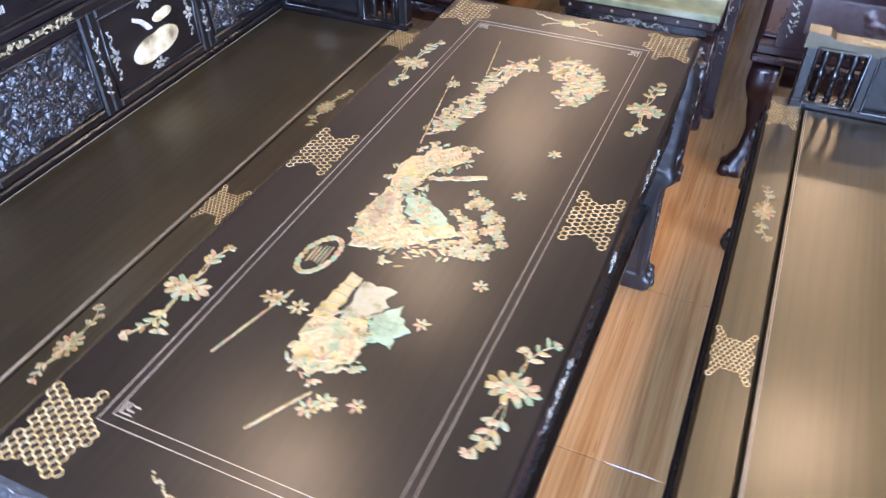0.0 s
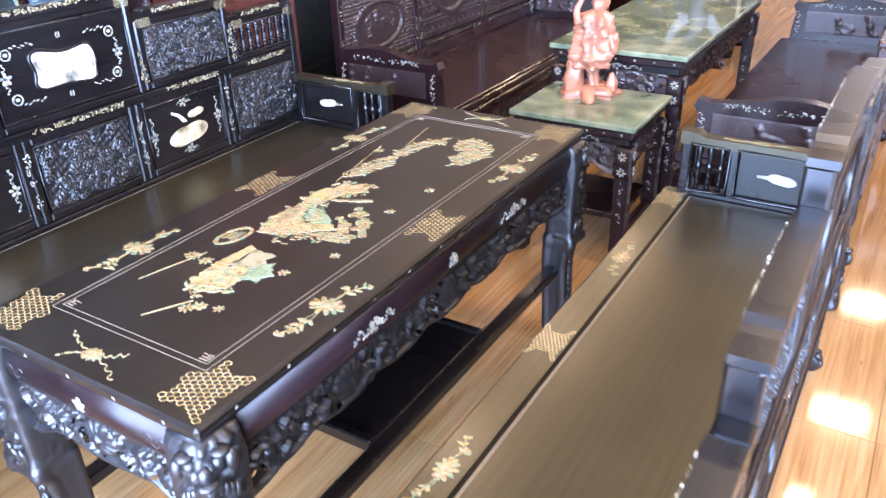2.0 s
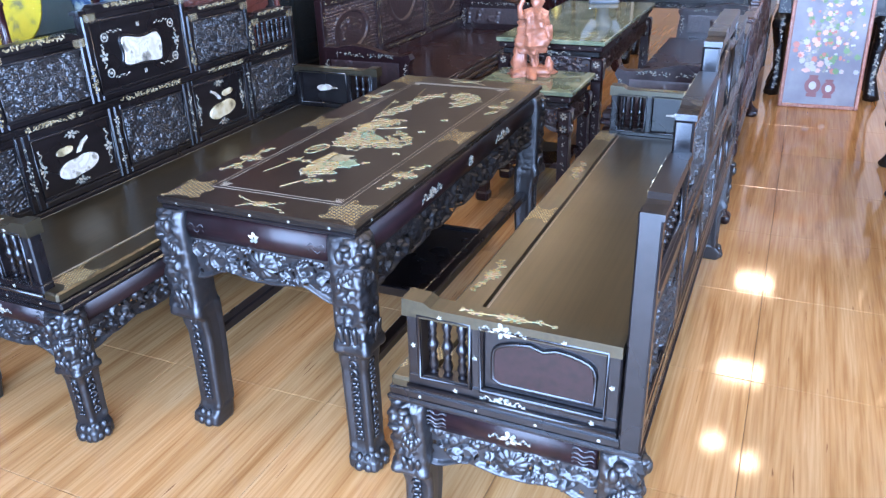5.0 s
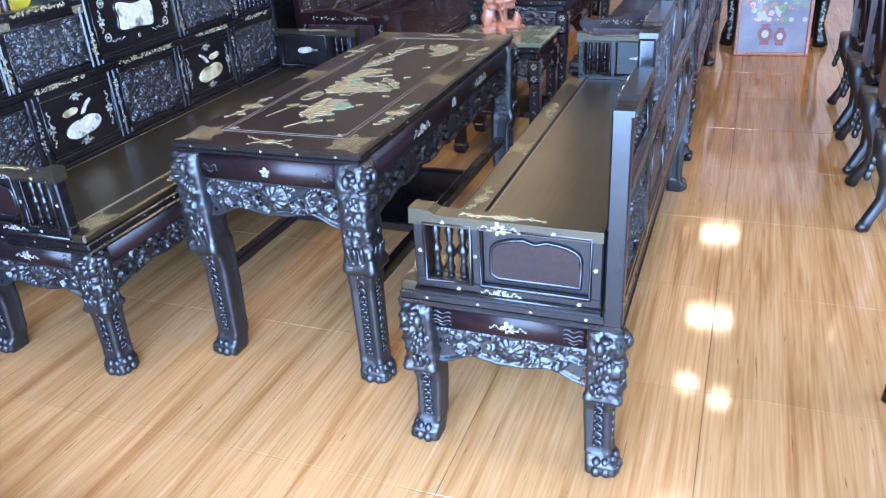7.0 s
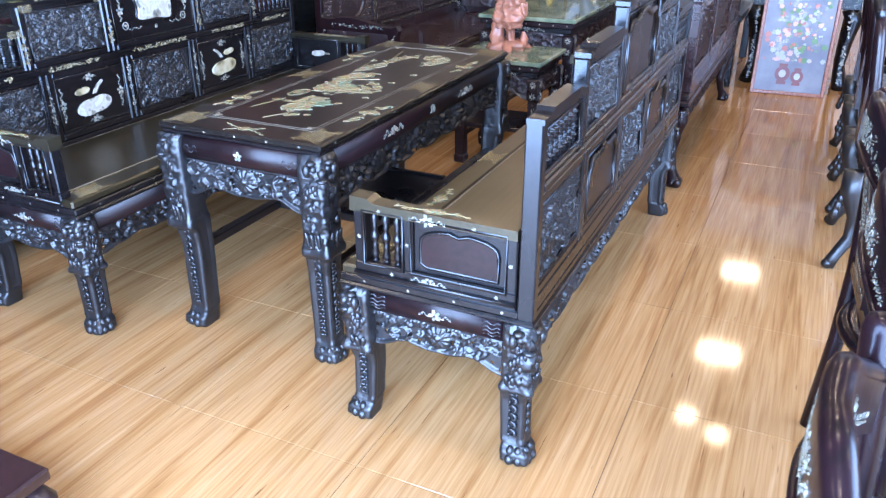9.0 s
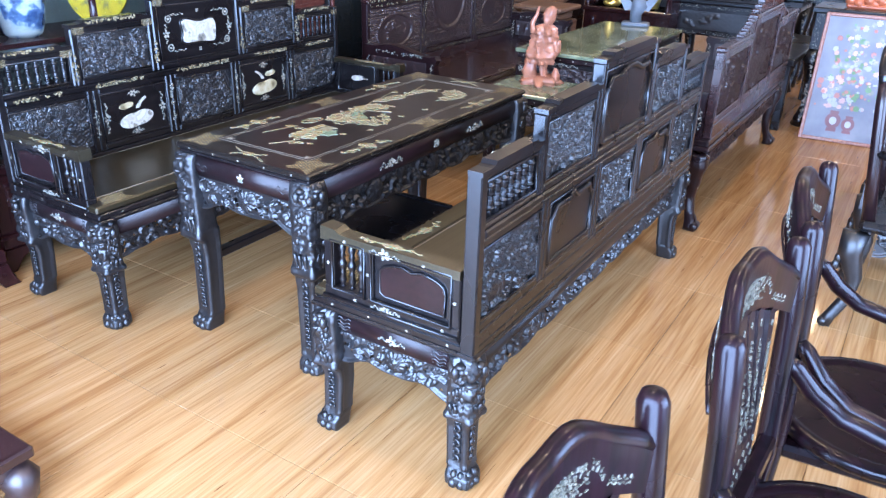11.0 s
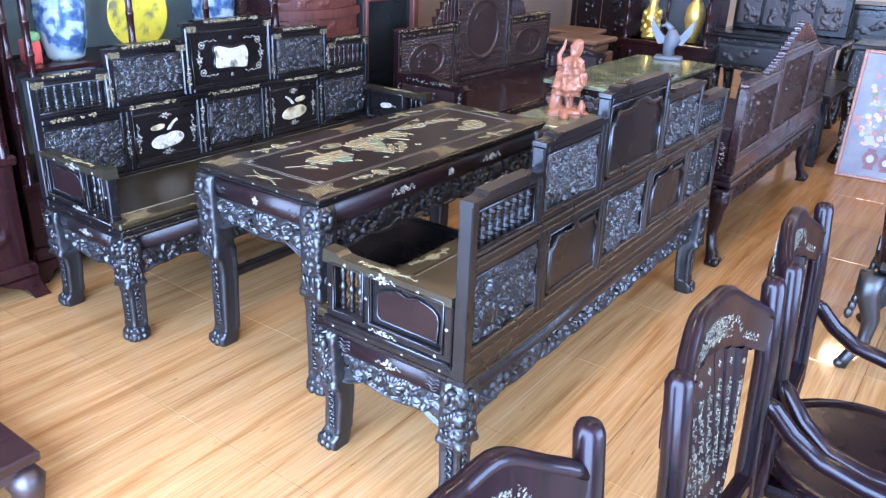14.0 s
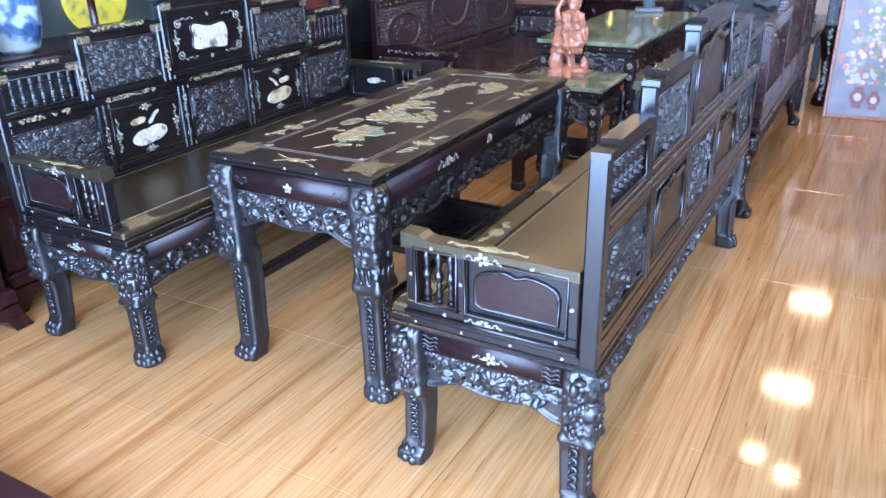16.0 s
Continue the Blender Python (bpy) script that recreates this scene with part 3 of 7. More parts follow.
# ceiling lamps
def ceiling_lamp(name, m, wx, wy, label, group, light=LAMP):
    th = thing(name, m, label, "lamp", group)
    a, b = wx / 2, wy / 2
    part("rim", Mesh().box(-a - 0.02, -b - 0.02, -0.03, -a, b + 0.02, 0, 0.003).box(a, -b - 0.02, -0.03, a + 0.02, b + 0.02, 0, 0.003).box(-a, -b - 0.02, -0.03, a, -b, 0, 0.003).box(-a, b, -0.03, a, b + 0.02, 0, 0.003), CEILING, th)
    part("diffuser", Mesh().add([(-a, -b, -0.026), (-a, b, -0.026), (a, b, -0.026), (a, -b, -0.026)], [(0, 1, 2, 3)]), light, th, "glowing warm white diffuser")
    return th


lamp = ceiling_lamp("ceiling_lamp", pose(0.76, -1.64, H), 0.42, 0.28, "flush rectangular ceiling lamp panel, lit warm white", "ceiling lamps")
for lx, lys in ((0.76, (0.02, 1.68, 3.2, 6.24, 8.38)), (3.3, (-1.64, 0.02, 1.68, 3.34, 5.0, 6.66, 8.32))):
    for ly in lys:
        copy_thing(lamp, pose(lx, ly, H))
spot = ceiling_lamp("ceiling_spot", pose(0.62, 4.98, H), 0.17, 0.17, "small square ceiling spotlight, lit warm white", "ceiling spots")
copy_thing(spot, pose(0.93, 4.80, H))
square = ceiling_lamp("ceiling_lamp", pose(-1.58, -1.64, H), 0.38, 0.38, "flush square ceiling lamp panel, lit soft warm white", "ceiling lamps", LAMP_SOFT)
for ly in (0.0, 1.62, 3.28, 5.0, 6.66, 8.32):
    copy_thing(square, pose(-1.58, ly, H))


# ---- shared furniture shapes ----
def claw_leg(top, seed, sx, sy, big=1.0):
    """A carved leg with a lion mask on top and a claw foot, its outer corner towards (sx, sy)."""
    rng = random.Random(seed)
    m = Mesh()
    k = top / 0.43
    prof = [(0, 0.010, 0.034), (0.012, 0.014, 0.040), (0.035, 0.012, 0.040), (0.055, 0.003, 0.033), (0.08, 0.0, 0.0315),
            (0.19 * k, -0.003, 0.033), (0.222 * k, 0.000, 0.036), (0.238 * k, 0.010, 0.046), (0.27 * k, 0.008, 0.041), (0.345 * k, 0.009, 0.041), (0.395 * k, 0.010, 0.042), (0.42 * k, 0.008, 0.040), (top, 0.004, 0.036)]
    rows, n = [], 44
    steps = int(top / 0.0045)
    for j in range(steps + 1):
        z = top * j / steps
        for (za, oa, ra), (zb, ob, rb) in zip(prof, prof[1:]):
            if za <= z <= zb:
                f = (z - za) / (zb - za)
                f = f * f * (3 - 2 * f)
                rows.append((z, oa + (ob - oa) * f, (ra + (rb - ra) * f) * big))
                break
    verts, faces = [], []
    for j, (z, o, r) in enumerate(rows):
        for i in range(n):
            a = 2 * math.pi * i / n
            c, s = math.cos(a), math.sin(a)
            q = (abs(c) ** 9 + abs(s) ** 9) ** (-1 / 9)
            rel = 0.0
            out = max(0, (c * sx + s * sy))
            if z > 0.25 * k:
                face = 1.0 if out > 0.35 else 0.15
                cut = noise.noise((c * 6.0 + seed, s * 6.0, z * 42))
                fine = noise.noise((c * 14, s * 14 + seed, z * 80))
                rel = face * (0.005 * max(-1, min(1, cut * 5)) + 0.0028 * max(-1, min(1, fine * 4)))
            elif 0.06 < z:
                edge = abs(abs(math.atan2(s, c)) % (math.pi / 2) - math.pi / 4)
                rel = 0.003 if edge < 0.22 else -0.002
            rr = r * q + rel
            verts.append((sx * o + rr * c, sy * o + rr * s, z))
    m.add(verts, [(j * n + i, j * n + (i + 1) % n, (j + 1) * n + (i + 1) % n, (j + 1) * n + i) for j in range(len(rows) - 1) for i in range(n)] + [tuple(range(n))[::-1], tuple((len(rows) - 1) * n + i for i in range(n))], True)
    d = Vector((sx, sy, 0)).normalized()
    p = Vector((-d.y, d.x, 0))
    for t in (-0.95, -0.32, 0.32, 0.95):
        c = (d * math.cos(t) + p * math.sin(t)) * 0.040 * big + d * 0.012
        m.ball((c.x, c.y, 0.017), (0.015, 0.015, 0.017))
        c *= 0.88
        m.ball((c.x, c.y, 0.040), (0.012, 0.012, 0.016))
    zt = top - 0.035
    for s in (-1, 1):
        e = d * 0.047 * big + p * s * 0.021
        m.ball((e.x, e.y, zt), 0.012)
        e = d * 0.046 * big + p * s * 0.026
        m.ball((e.x, e.y, zt + 0.018), (0.016, 0.016, 0.009))
        e = d * 0.042 * big + p * s * 0.040
        m.ball((e.x, e.y, zt - 0.005), (0.012, 0.012, 0.020))
        for q in range(5):
            e = d * (0.052 - 0.004 * q) * big + p * s * (0.008 + 0.008 * q)
            m.ball((e.x, e.y, zt - 0.05 - 0.006 * q), (0.008, 0.008, 0.014))
    e = d * 0.060 * big
    m.ball((e.x, e.y, zt - 0.012), (0.013, 0.013, 0.016))
    m.ball((e.x * 0.95, e.y * 0.95, zt - 0.034), (0.020, 0.020, 0.009))
    # curled leaves down the sunk panels of the two outer faces
    gap = 0.026
    for fx, fy in ((sx, 0), (0, sy)):
        z, flip = top * 0.52, 1
        while z > 0.088:
            r0 = 0.0315 * big
            bx, by = fx * r0 + sx * 0.001, fy * r0 + sy * 0.001
            path = [(-0.012, 0.004), (-0.004, 0.010), (0.006, 0.006), (0.010, -0.004), (0.004, -0.010), (-0.003, -0.007)]
            m.tube([(bx + abs(fy) * flip * u, by + abs(fx) * flip * u, z + v) for u, v in path], [0.002, 0.0046, 0.0056, 0.005, 0.004, 0.002], 6)
            m.ball((bx + abs(fy) * flip * -0.009, by + abs(fx) * flip * -0.009, z - 0.008), (0.004, 0.004, 0.006))
            z -= gap
            flip = -flip if rng.random() < 0.25 else flip
    # acanthus leaves on the knee
    for q in range(7):
        t = (q - 3) * 0.36
        c = (d * math.cos(t) + p * math.sin(t)) * 0.045 * big
        m.tube([(c.x * 0.86, c.y * 0.86, top * (0.53 + 0.02 * abs(q - 3) / 3)), (c.x * 1.03, c.y * 1.03, top * 0.585), (c.x * 1.12, c.y * 1.12, top * 0.635), (c.x * 1.24, c.y * 1.24, top * 0.66)], [0.004, 0.008, 0.009, 0.004], 6)
    for q in range(16):
        t = rng.uniform(-1.3, 1.3)
        c = (d * math.cos(t) + p * math.sin(t)) * 0.047 * big
        m.ball((c.x, c.y, top * rng.uniform(0.68, 0.86)), (0.010, 0.010, 0.014))
    return m


SPINDLE = [(0.006, 0), (0.011, 0.02), (0.006, 0.05), (0.008, 0.07), (0.012, 0.16), (0.007, 0.28), (0.010, 0.32), (0.006, 0.36), (0.012, 0.46), (0.014, 0.5), (0.012, 0.54),
           (0.006, 0.64), (0.010, 0.68), (0.007, 0.72), (0.012, 0.84), (0.008, 0.93), (0.006, 0.95), (0.011, 0.98), (0.006, 1)]


def spindle(x, y, z0, z1, fat=1.0):
    return Mesh().lathe([(r * fat, h * (z1 - z0)) for r, h in SPINDLE], (x, y, z0), 9)


def slab_roll(mesh, axis, a0, a1, c, z0, z1, out, depth=0.016):
    """A rail with a rounded belly on the side towards out."""
    prof = [(c - out * 0.022, z0), (c, z0)]
    prof += [(c + out * depth * math.sin(math.pi * i / 8) ** 0.8, z0 + (z1 - z0) * i / 8) for i in range(1, 8)]
    prof += [(c, z1), (c - out * 0.022, z1)]
    return mesh.prism(prof, a0, a1, axis, True)


# ---- long carved bench ----
def cell_frame(y0, y1, z0, z1, x0, x1, w=0.022):
    """A mitred frame round a panel, with a bead inside, standing in the plane of the back."""
    m = Mesh()
    for a, b in ((y0, y0 + w), (y1 - w, y1)):
        m.box(x0, a, z0, x1, b, z1, 0.005)
    for a, b in ((z0, z0 + w), (z1 - w, z1)):
        m.box(x0 + 0.001, y0 + w, a, x1 - 0.001, y1 - w, b, 0.005)
    i = w + 0.005
    for xx in (x0 + 0.007, x1 - 0.007):
        m.tube([(xx, y0 + i, z0 + i), (xx, y1 - i, z0 + i), (xx, y1 - i, z1 - i), (xx, y0 + i, z1 - i)], 0.0055, 6, True)
    return m


def crest(y0, y1, z, x0, x1, mode):
    """The stepped cap on an upper panel. mode: -1 lower at y0, 1 lower at y1, 0 lower at both ends."""
    s = 0.06
    h = 0.0125
    def end(low):
        return [(0, 0), (0, h), (s * 0.75, h), (s, h * 1.25), (s * 1.15, h * 2.0)] if low else [(0, 0), (0, h * 2.0)]
    a, b = end(mode <= 0), end(mode >= 0)
    if mode != 0:
        other = [(0, 0), (0, h * 1.2), (s * 0.5, h * 1.2), (s * 0.7, h * 1.5), (s * 0.8, h * 2.0)]
        a, b = (a, other) if mode < 0 else (other, b)
    out = [(y0 + u, z + v) for u, v in a] + [(y1 - u, z + v) for u, v in b[::-1]]
    m = Mesh().prism(out, x0, x1, "x")
    return m


def gourd(cy, cz, s, flip=1):
    pts = []
    for i in range(28):
        t = 2 * math.pi * i / 28
        r = 1 + 0.10 * math.cos(2 * t) - 0.16 * math.exp(-((t - 1.6) / 0.35) ** 2) - 0.10 * math.exp(-((t - 4.8) / 0.4) ** 2)
        pts.append((cy + flip * s * 1.25 * r * math.cos(t), cz + s * 0.62 * r * math.sin(t) + flip * 0.12 * s * math.cos(t)))
    return pts


def cloud_plaque(cy, cz, w, h):
    """The outline of the middle marble: drawn-out corners and hollow sides, a little askew."""
    pts = []
    for i in range(48):
        t = 2 * math.pi * i / 48
        c, s = math.cos(t), math.sin(t)
        q = (abs(c) ** 3.2 + abs(s) ** 3.2) ** (-1 / 3.2)
        u, v = c * q, s * q
        u, v = u * (1 - 0.17 * (1 - v * v) + 0.03 * math.sin(5 * t + 1)), v * (1 - 0.30 * (1 - u * u) ** 2 + 0.05 * math.sin(3 * t))
        pts.append((cy + w / 2 * u, cz + h / 2 * (v - 0.10 * u)))
    return pts


BENCH_L, BENCH_D = 1.95, 0.54


def bench(m):
    L, D = BENCH_L, BENCH_D
    th = thing("carved_bench", m, "long black ebony bench, carved panel back with marble and mother-of-pearl inlay", "bench", "matching carved benches")
    # base
    legs = [(0.045, 0.045, -1, -1), (D - 0.045, 0.045, 1, -1), (0.045, L - 0.045, -1, 1), (D - 0.045, L - 0.045, 1, 1)]
    for k, (x, y, sx, sy) in enumerate(legs):
        leg = part("leg", claw_leg(0.43, 3 + k, sx, sy), EBONY_CARVED, th)
        leg.location = (x, y, 0)
    part("front_rail", slab_roll(Mesh(), "y", 0.085, L - 0.085, D - 0.03, 0.355, 0.43, 1, 0.011), PLUM, th)
    part("back_rail", slab_roll(Mesh(), "y", 0.085, L - 0.085, 0.03, 0.355, 0.43, -1), EBONY, th)
    for y, s in ((0.03, -1), (L - 0.03, 1)):
        r = part("side_rail", slab_roll(Mesh(), "x", 0.085, D - 0.085, y, 0.355, 0.43, s), PLUM, th)
        f = Mesh()
        scrolls(f, lambda u, v, h, y=y, s=s: (D / 2 + u, y + s * (0.0165 + h - 14 * v * v), 0.393 + v), 0.09, 0.015, 5)
        part("inlay", f, PEARL_COOL, r, "silvery shell scroll")
        f = Mesh()
        for x in (0.105, D - 0.105):
            for k in range(4):
                f.tube([(x - 0.018 + 0.006 * q, y + s * (0.0155 - 14 * (0.011 * k - 0.0165) ** 2), 0.376 + 0.011 * k + 0.004 * math.sin(q * 1.2)) for q in range(9)], 0.0024, 5)
        part("flame_lines", f, CURL_GLINT, r)
        w = D - 0.15
        Z, K = pierced(w, 0.115, 21)
        part("side_apron", Mesh().field(Z, w, 0.115, lambda u, v, h, y=y, s=s: (0.075 + u, y + s * (0.0 + h - 0.006), 0.36 - v), K, 0.004), EBONY_CARVED, th)
    w = L - 0.15
    Z, K = pierced(w, 0.115, 22, 0.4, 0.0048, False)
    for x, s in ((D - 0.035, 1), (0.035, -1)):
        part("long_apron", Mesh().field(Z, w, 0.115, lambda u, v, h, x=x, s=s: (x + s * (h - 0.006), 0.075 + u, 0.36 - v), K, 0.004), EBONY_CARVED, th)
    # seat
    f = Mesh().box(-0.004, -0.002, 0.431, D + 0.012, L + 0.002, 0.446, 0.005).box(0.0, 0.002, 0.446, D + 0.006, L - 0.002, 0.468, 0.004)
    part("seat_frame", f, EBONY, th)
    part("seat_board", Mesh().box(0.046, 0.047, 0.468, D - 0.087, L - 0.047, 0.495, 0.003), EBONY_LAMP_TINT, th)
    lip = part("seat_lip", Mesh().box(D - 0.084, 0.002, 0.468, D, L - 0.002, 0.496, 0.006), EBONY_LAMP_TINT, th)
    f = Mesh()
    top = lambda cx, cy: (lambda u, v, h: (cx + v, cy + u, 0.496 + h))
    for y in (0.10, L / 2, L - 0.10):
        part("lattice_star", lattice(Mesh(), top(D - 0.040, y), [(v, u) for u, v in STAR] if y != L / 2 else [(v * 0.9, u * 0.95) for u, v in STAR], 0.0058), PEARL_GOLD, lip, "golden shell lattice star")
    for k, y in enumerate((L * 0.27, L * 0.73)):
        f = Mesh()
        spray(f, top(D - 0.042, y), 0, 0, 0.0, 0.10, 40 + k)
        part("flower_inlay", f, PEARL, lip, "shell flower spray")
    f = Mesh()
    for x in (D - 0.091, D - 0.095):
        f.box(x, 0.05, 0.4945, x + 0.0016, L - 0.05, 0.4957, 0)
    for x in (0.052,):
        f.box(x, 0.05, 0.4945, x + 0.0016, L - 0.05, 0.4957, 0)
    part("line_inlay", f, LINEWORK, th, "thin pale inlaid lines")
    f = Mesh()
    for k in range(13):
        stud(f, lambda u, v, h: (D + 0.006 + h, u, v), 0.1 + k * (L - 0.2) / 12, 0.457)
    for y, s in ((0.002, -1), (L - 0.002, 1)):
        for k in range(4):
            stud(f, lambda u, v, h, y=y, s=s: (u, y + s * h, v), 0.08 + k * 0.13, 0.457)
    part("studs", f, PEARL_COOL, th, "small shell studs")
    # arms
    for y0, s in ((0.0, -1), (L - 0.042, 1)):
        y1 = y0 + 0.042
        z0, z1 = 0.498, 0.68
        xf, xm, xb = D - 0.045, D - 0.215, 0.046
        arm = Mesh().box(xb, y0, z0 - 0.029, xf, y1, z0 + 0.018, 0.004)
        arm.box(xf - 0.034, y0 + 0.001, z0 + 0.016, xf - 0.001, y1 - 0.001, z1 - 0.020, 0.004).box(xm, y0 + 0.001, z0 + 0.016, xm + 0.03, y1 - 0.001, z1 - 0.020, 0.004)
        arm.box(xb, y0 + 0.001, z0 + 0.016, xb + 0.03, y1 - 0.001, z1 - 0.020, 0.004)
        a = part("arm_frame", arm, EBONY, th)
        for yy in (y0 - 0.0005, y1 + 0.0005):
            for u0, u1 in ((xb + 0.03, xm), (xm + 0.03, xf - 0.034)):
                w0, w1 = z0 + 0.018, z1 - 0.020
                part("arm_bead", Mesh().tube([(u0 - 0.004, yy, w0 - 0.004), (u1 + 0.004, yy, w0 - 0.004), (u1 + 0.004, yy, w1 + 0.004), (u0 - 0.004, yy, w1 + 0.004)], 0.0055, 6, True), EBONY, a)
        for yy in (y0 - 0.004, y1 + 0.004):
            part("arm_bead", Mesh().tube([(xb, yy, z0 - 0.012), (xf, yy, z0 - 0.012)], 0.006, 6), EBONY, a)
        cap = [(xb, z1 - 0.022), (xb, z1 + 0.004), (xf - 0.085, z1 + 0.004), (xf - 0.06, z1 + 0.006), (xf - 0.045, z1 + 0.016), (xf + 0.004, z1 + 0.018), (xf + 0.006, z1 - 0.022)]
        # gold-tinted wood again, imitating the lamp reflection on the arm tops
        cap = part("arm_rest", Mesh().prism(cap, y0 - 0.004, y1 + 0.004, "y"), EBONY_LAMP_TINT, th)
        for k in range(3):
            part("spindle", spindle(xm + 0.052 + k * 0.033, (y0 + y1) / 2, z0 + 0.018, z1 - 0.022, 0.95), EBONY, a)
        yo = y0 + 0.012 if s < 0 else y1 - 0.012
        yi = y1 - 0.012 if s < 0 else y0 + 0.012
        px0, px1, pz0, pz1 = xb + 0.03, xm, z0 + 0.018, z1 - 0.022
        pan = part("arm_panel", Mesh().box(px0, yo, pz0, px1, yi, pz1, 0.002), EBONY, th)
        cx, cz, pw = (px0 + px1) / 2, (pz0 + pz1) / 2, (px1 - px0) / 2 - 0.02
        shape = [(cx - pw, cz - 0.054), (cx + pw * 0.85, cz - 0.054), (cx + pw, cz - 0.043)] + [(cx + pw * math.cos(t), cz + 0.010 + 0.042 * math.sin(t) ** 0.7 - (0.01 if abs(t - 1.57) < 0.12 else 0)) for t in [i * math.pi / 12 for i in range(13)]]
        so = -1 if s < 0 else 1
        part("plaque", Mesh().prism(shape, yo, yo + so * 0.005, "y", False, 0.002), MAROON, pan, "plum-brown shaped plaque")
        part("plaque_bead", Mesh().tube([(u, yo + so * 0.003, v) for u, v in shape], 0.005, 6, True), EBONY, pan)
        f = Mesh()
        pts = gourd(cx, cz, 0.030, 1)
        f.prism(pts, yi, yi - so * 0.006, "y", False, 0.002)
        f.prism([(cx + 0.028, cz - 0.004), (cx + 0.07, cz - 0.002), (cx + 0.07, cz + 0.004), (cx + 0.028, cz + 0.008)], yi, yi - so * 0.004, "y")
        part("marble_gourd", f, MARBLE, pan, "small white marble gourd")
        f = Mesh()
        face = lambda cx, cz, yy=(y0 - 0.004 if s < 0 else y1 + 0.004): (lambda u, v, h: (cx + u, yy + so * h, cz + v))
        scrolls(f, face(D * 0.52, z1 - 0.013), 0.095, 0.015, 7)
        face0 = lambda cx, cz, yy=(y0 if s < 0 else y1): (lambda u, v, h: (cx + u, yy + so * h, cz + v))
        scrolls(f, face0(D * 0.52, z0 - 0.001), 0.095, 0.015, 8)
        for x, z in ((xm + 0.09, z1 - 0.012), (xb + 0.11, z1 - 0.012), (xf - 0.017, z0 + 0.09), (xm + 0.015, z0 + 0.09), (xb + 0.015, z0 + 0.09), (xm + 0.06, z0 - 0.002), (xb + 0.05, z0 - 0.002)):
            for k in range(5):
                chip(f, face(x, z) if z > z1 - 0.02 else face0(x, z), 0.003 * math.cos(1.257 * k), 0.003 * math.sin(1.257 * k), 1.257 * k, 0.003, 0.002, random.Random(k), 5)
        part("inlay", f, PEARL_COOL, a, "silvery shell scrolls")
        f = Mesh()
        spray(f, lambda u, v, h, y=(y0 + y1) / 2: (D * 0.5 + u, y + v * 0.7, z1 + 0.004 + h), 0, 0, 0, 0.10, 11, 14)
        part("flower_inlay", f, PEARL, cap, "shell flower spray")
    # back
    x0, x1 = 0.0, 0.040
    zs, zm = 0.497, 0.775
    ys = [0.0]
    for w in (0.333, 0.389, 0.506, 0.389, 0.333):
        ys.append(ys[-1] + w * L / 1.95)
    tops = [0.966, 1.045, 1.118, 1.045, 0.966]
    part("bottom_rail", Mesh().box(x0, 0.001, 0.468, x1 + 0.004, L - 0.001, zs + 0.012, 0.004), EBONY, th)
    for y in (-0.001, L - 0.029):
        part("end_post", Mesh().box(x0 - 0.0015, y, 0.447, x1 + 0.0015, y + 0.03, tops[0] - 0.012, 0.004), EBONY, th)
    part("middle_rail", Mesh().box(x0 - 0.003, 0.028, zm - 0.003, x1 + 0.003, L - 0.03, zm + 0.020, 0.005), EBONY, th)
    for k in range(5):
        y0, y1 = 0.002 + k * (L - 0.004) / 5, 0.002 + (k + 1) * (L - 0.004) / 5
        a, b = zs + 0.012, zm - 0.003
        fr = part("panel_frame", cell_frame(y0, y1, a, b, x0, x1, 0.026), EBONY, th)
        iy0, iy1, iz0, iz1 = y0 + 0.028, y1 - 0.028, a + 0.028, b - 0.028
        w, h = iy1 - iy0, iz1 - iz0
        if k % 2 == 0:
            mm = Mesh().box(0.017, iy0 - 0.004, iz0 - 0.004, 0.027, iy1 + 0.004, iz1 + 0.004, 0)
            Z = foliage(w, h, 170, 126, 31 + k, 560, 0.017, 0.023, 0.003)
            mm.field(Z, w, h, lambda u, v, q: (0.0275 + q, iy0 + u, iz0 + v))
            mm.field(Z, w, h, lambda u, v, q: (0.0165 - q, iy0 + u, iz0 + v))
            part("carved_panel", mm, EBONY_CARVED, fr, "deeply carved foliage panel")
        else:
            pan = part("gourd_panel", Mesh().box(0.012, iy0 - 0.004, iz0 - 0.004, 0.032, iy1 + 0.004, iz1 + 0.004, 0), EBONY, fr)
            cy, cz = (iy0 + iy1) / 2, (iz0 + iz1) / 2
            part("marble_gourd", Mesh().prism(gourd(cy, cz - 0.03, 0.062, 1 if k == 1 else -1), 0.031, 0.040, "x", False, 0.003), MARBLE if k == 1 else MARBLE_TAN, pan, "polished marble gourd")
            q = 1 if k == 1 else -1
            part("marble_leaf", Mesh().prism(gourd(cy - q * 0.045, cz + 0.035, 0.026), 0.031, 0.037, "x", False, 0.002), MARBLE_TAN, pan)
            part("marble_stalk", Mesh().prism([(cy + q * u, cz + v) for u, v in ((0.0, 0.015), (0.01, 0.03), (0.03, 0.05), (0.055, 0.062), (0.06, 0.054), (0.035, 0.038), (0.018, 0.016))], 0.031, 0.036, "x"), MARBLE, pan)
            f = Mesh()
            for sgn in (-1, 1):
                scrolls(f, lambda u, v, hh, sgn=sgn: (0.032 + hh, cy + sgn * (w / 2 - 0.025) + v, cz + u), h * 0.6, 0.016, 12)
                scrolls(f, lambda u, v, hh, sgn=sgn: (0.032 + hh, cy + u, cz + sgn * (h / 2 - 0.02) + v), 0.06, 0.012, 13)
            part("inlay", f, PEARL_COOL, pan, "silvery shell tendrils")
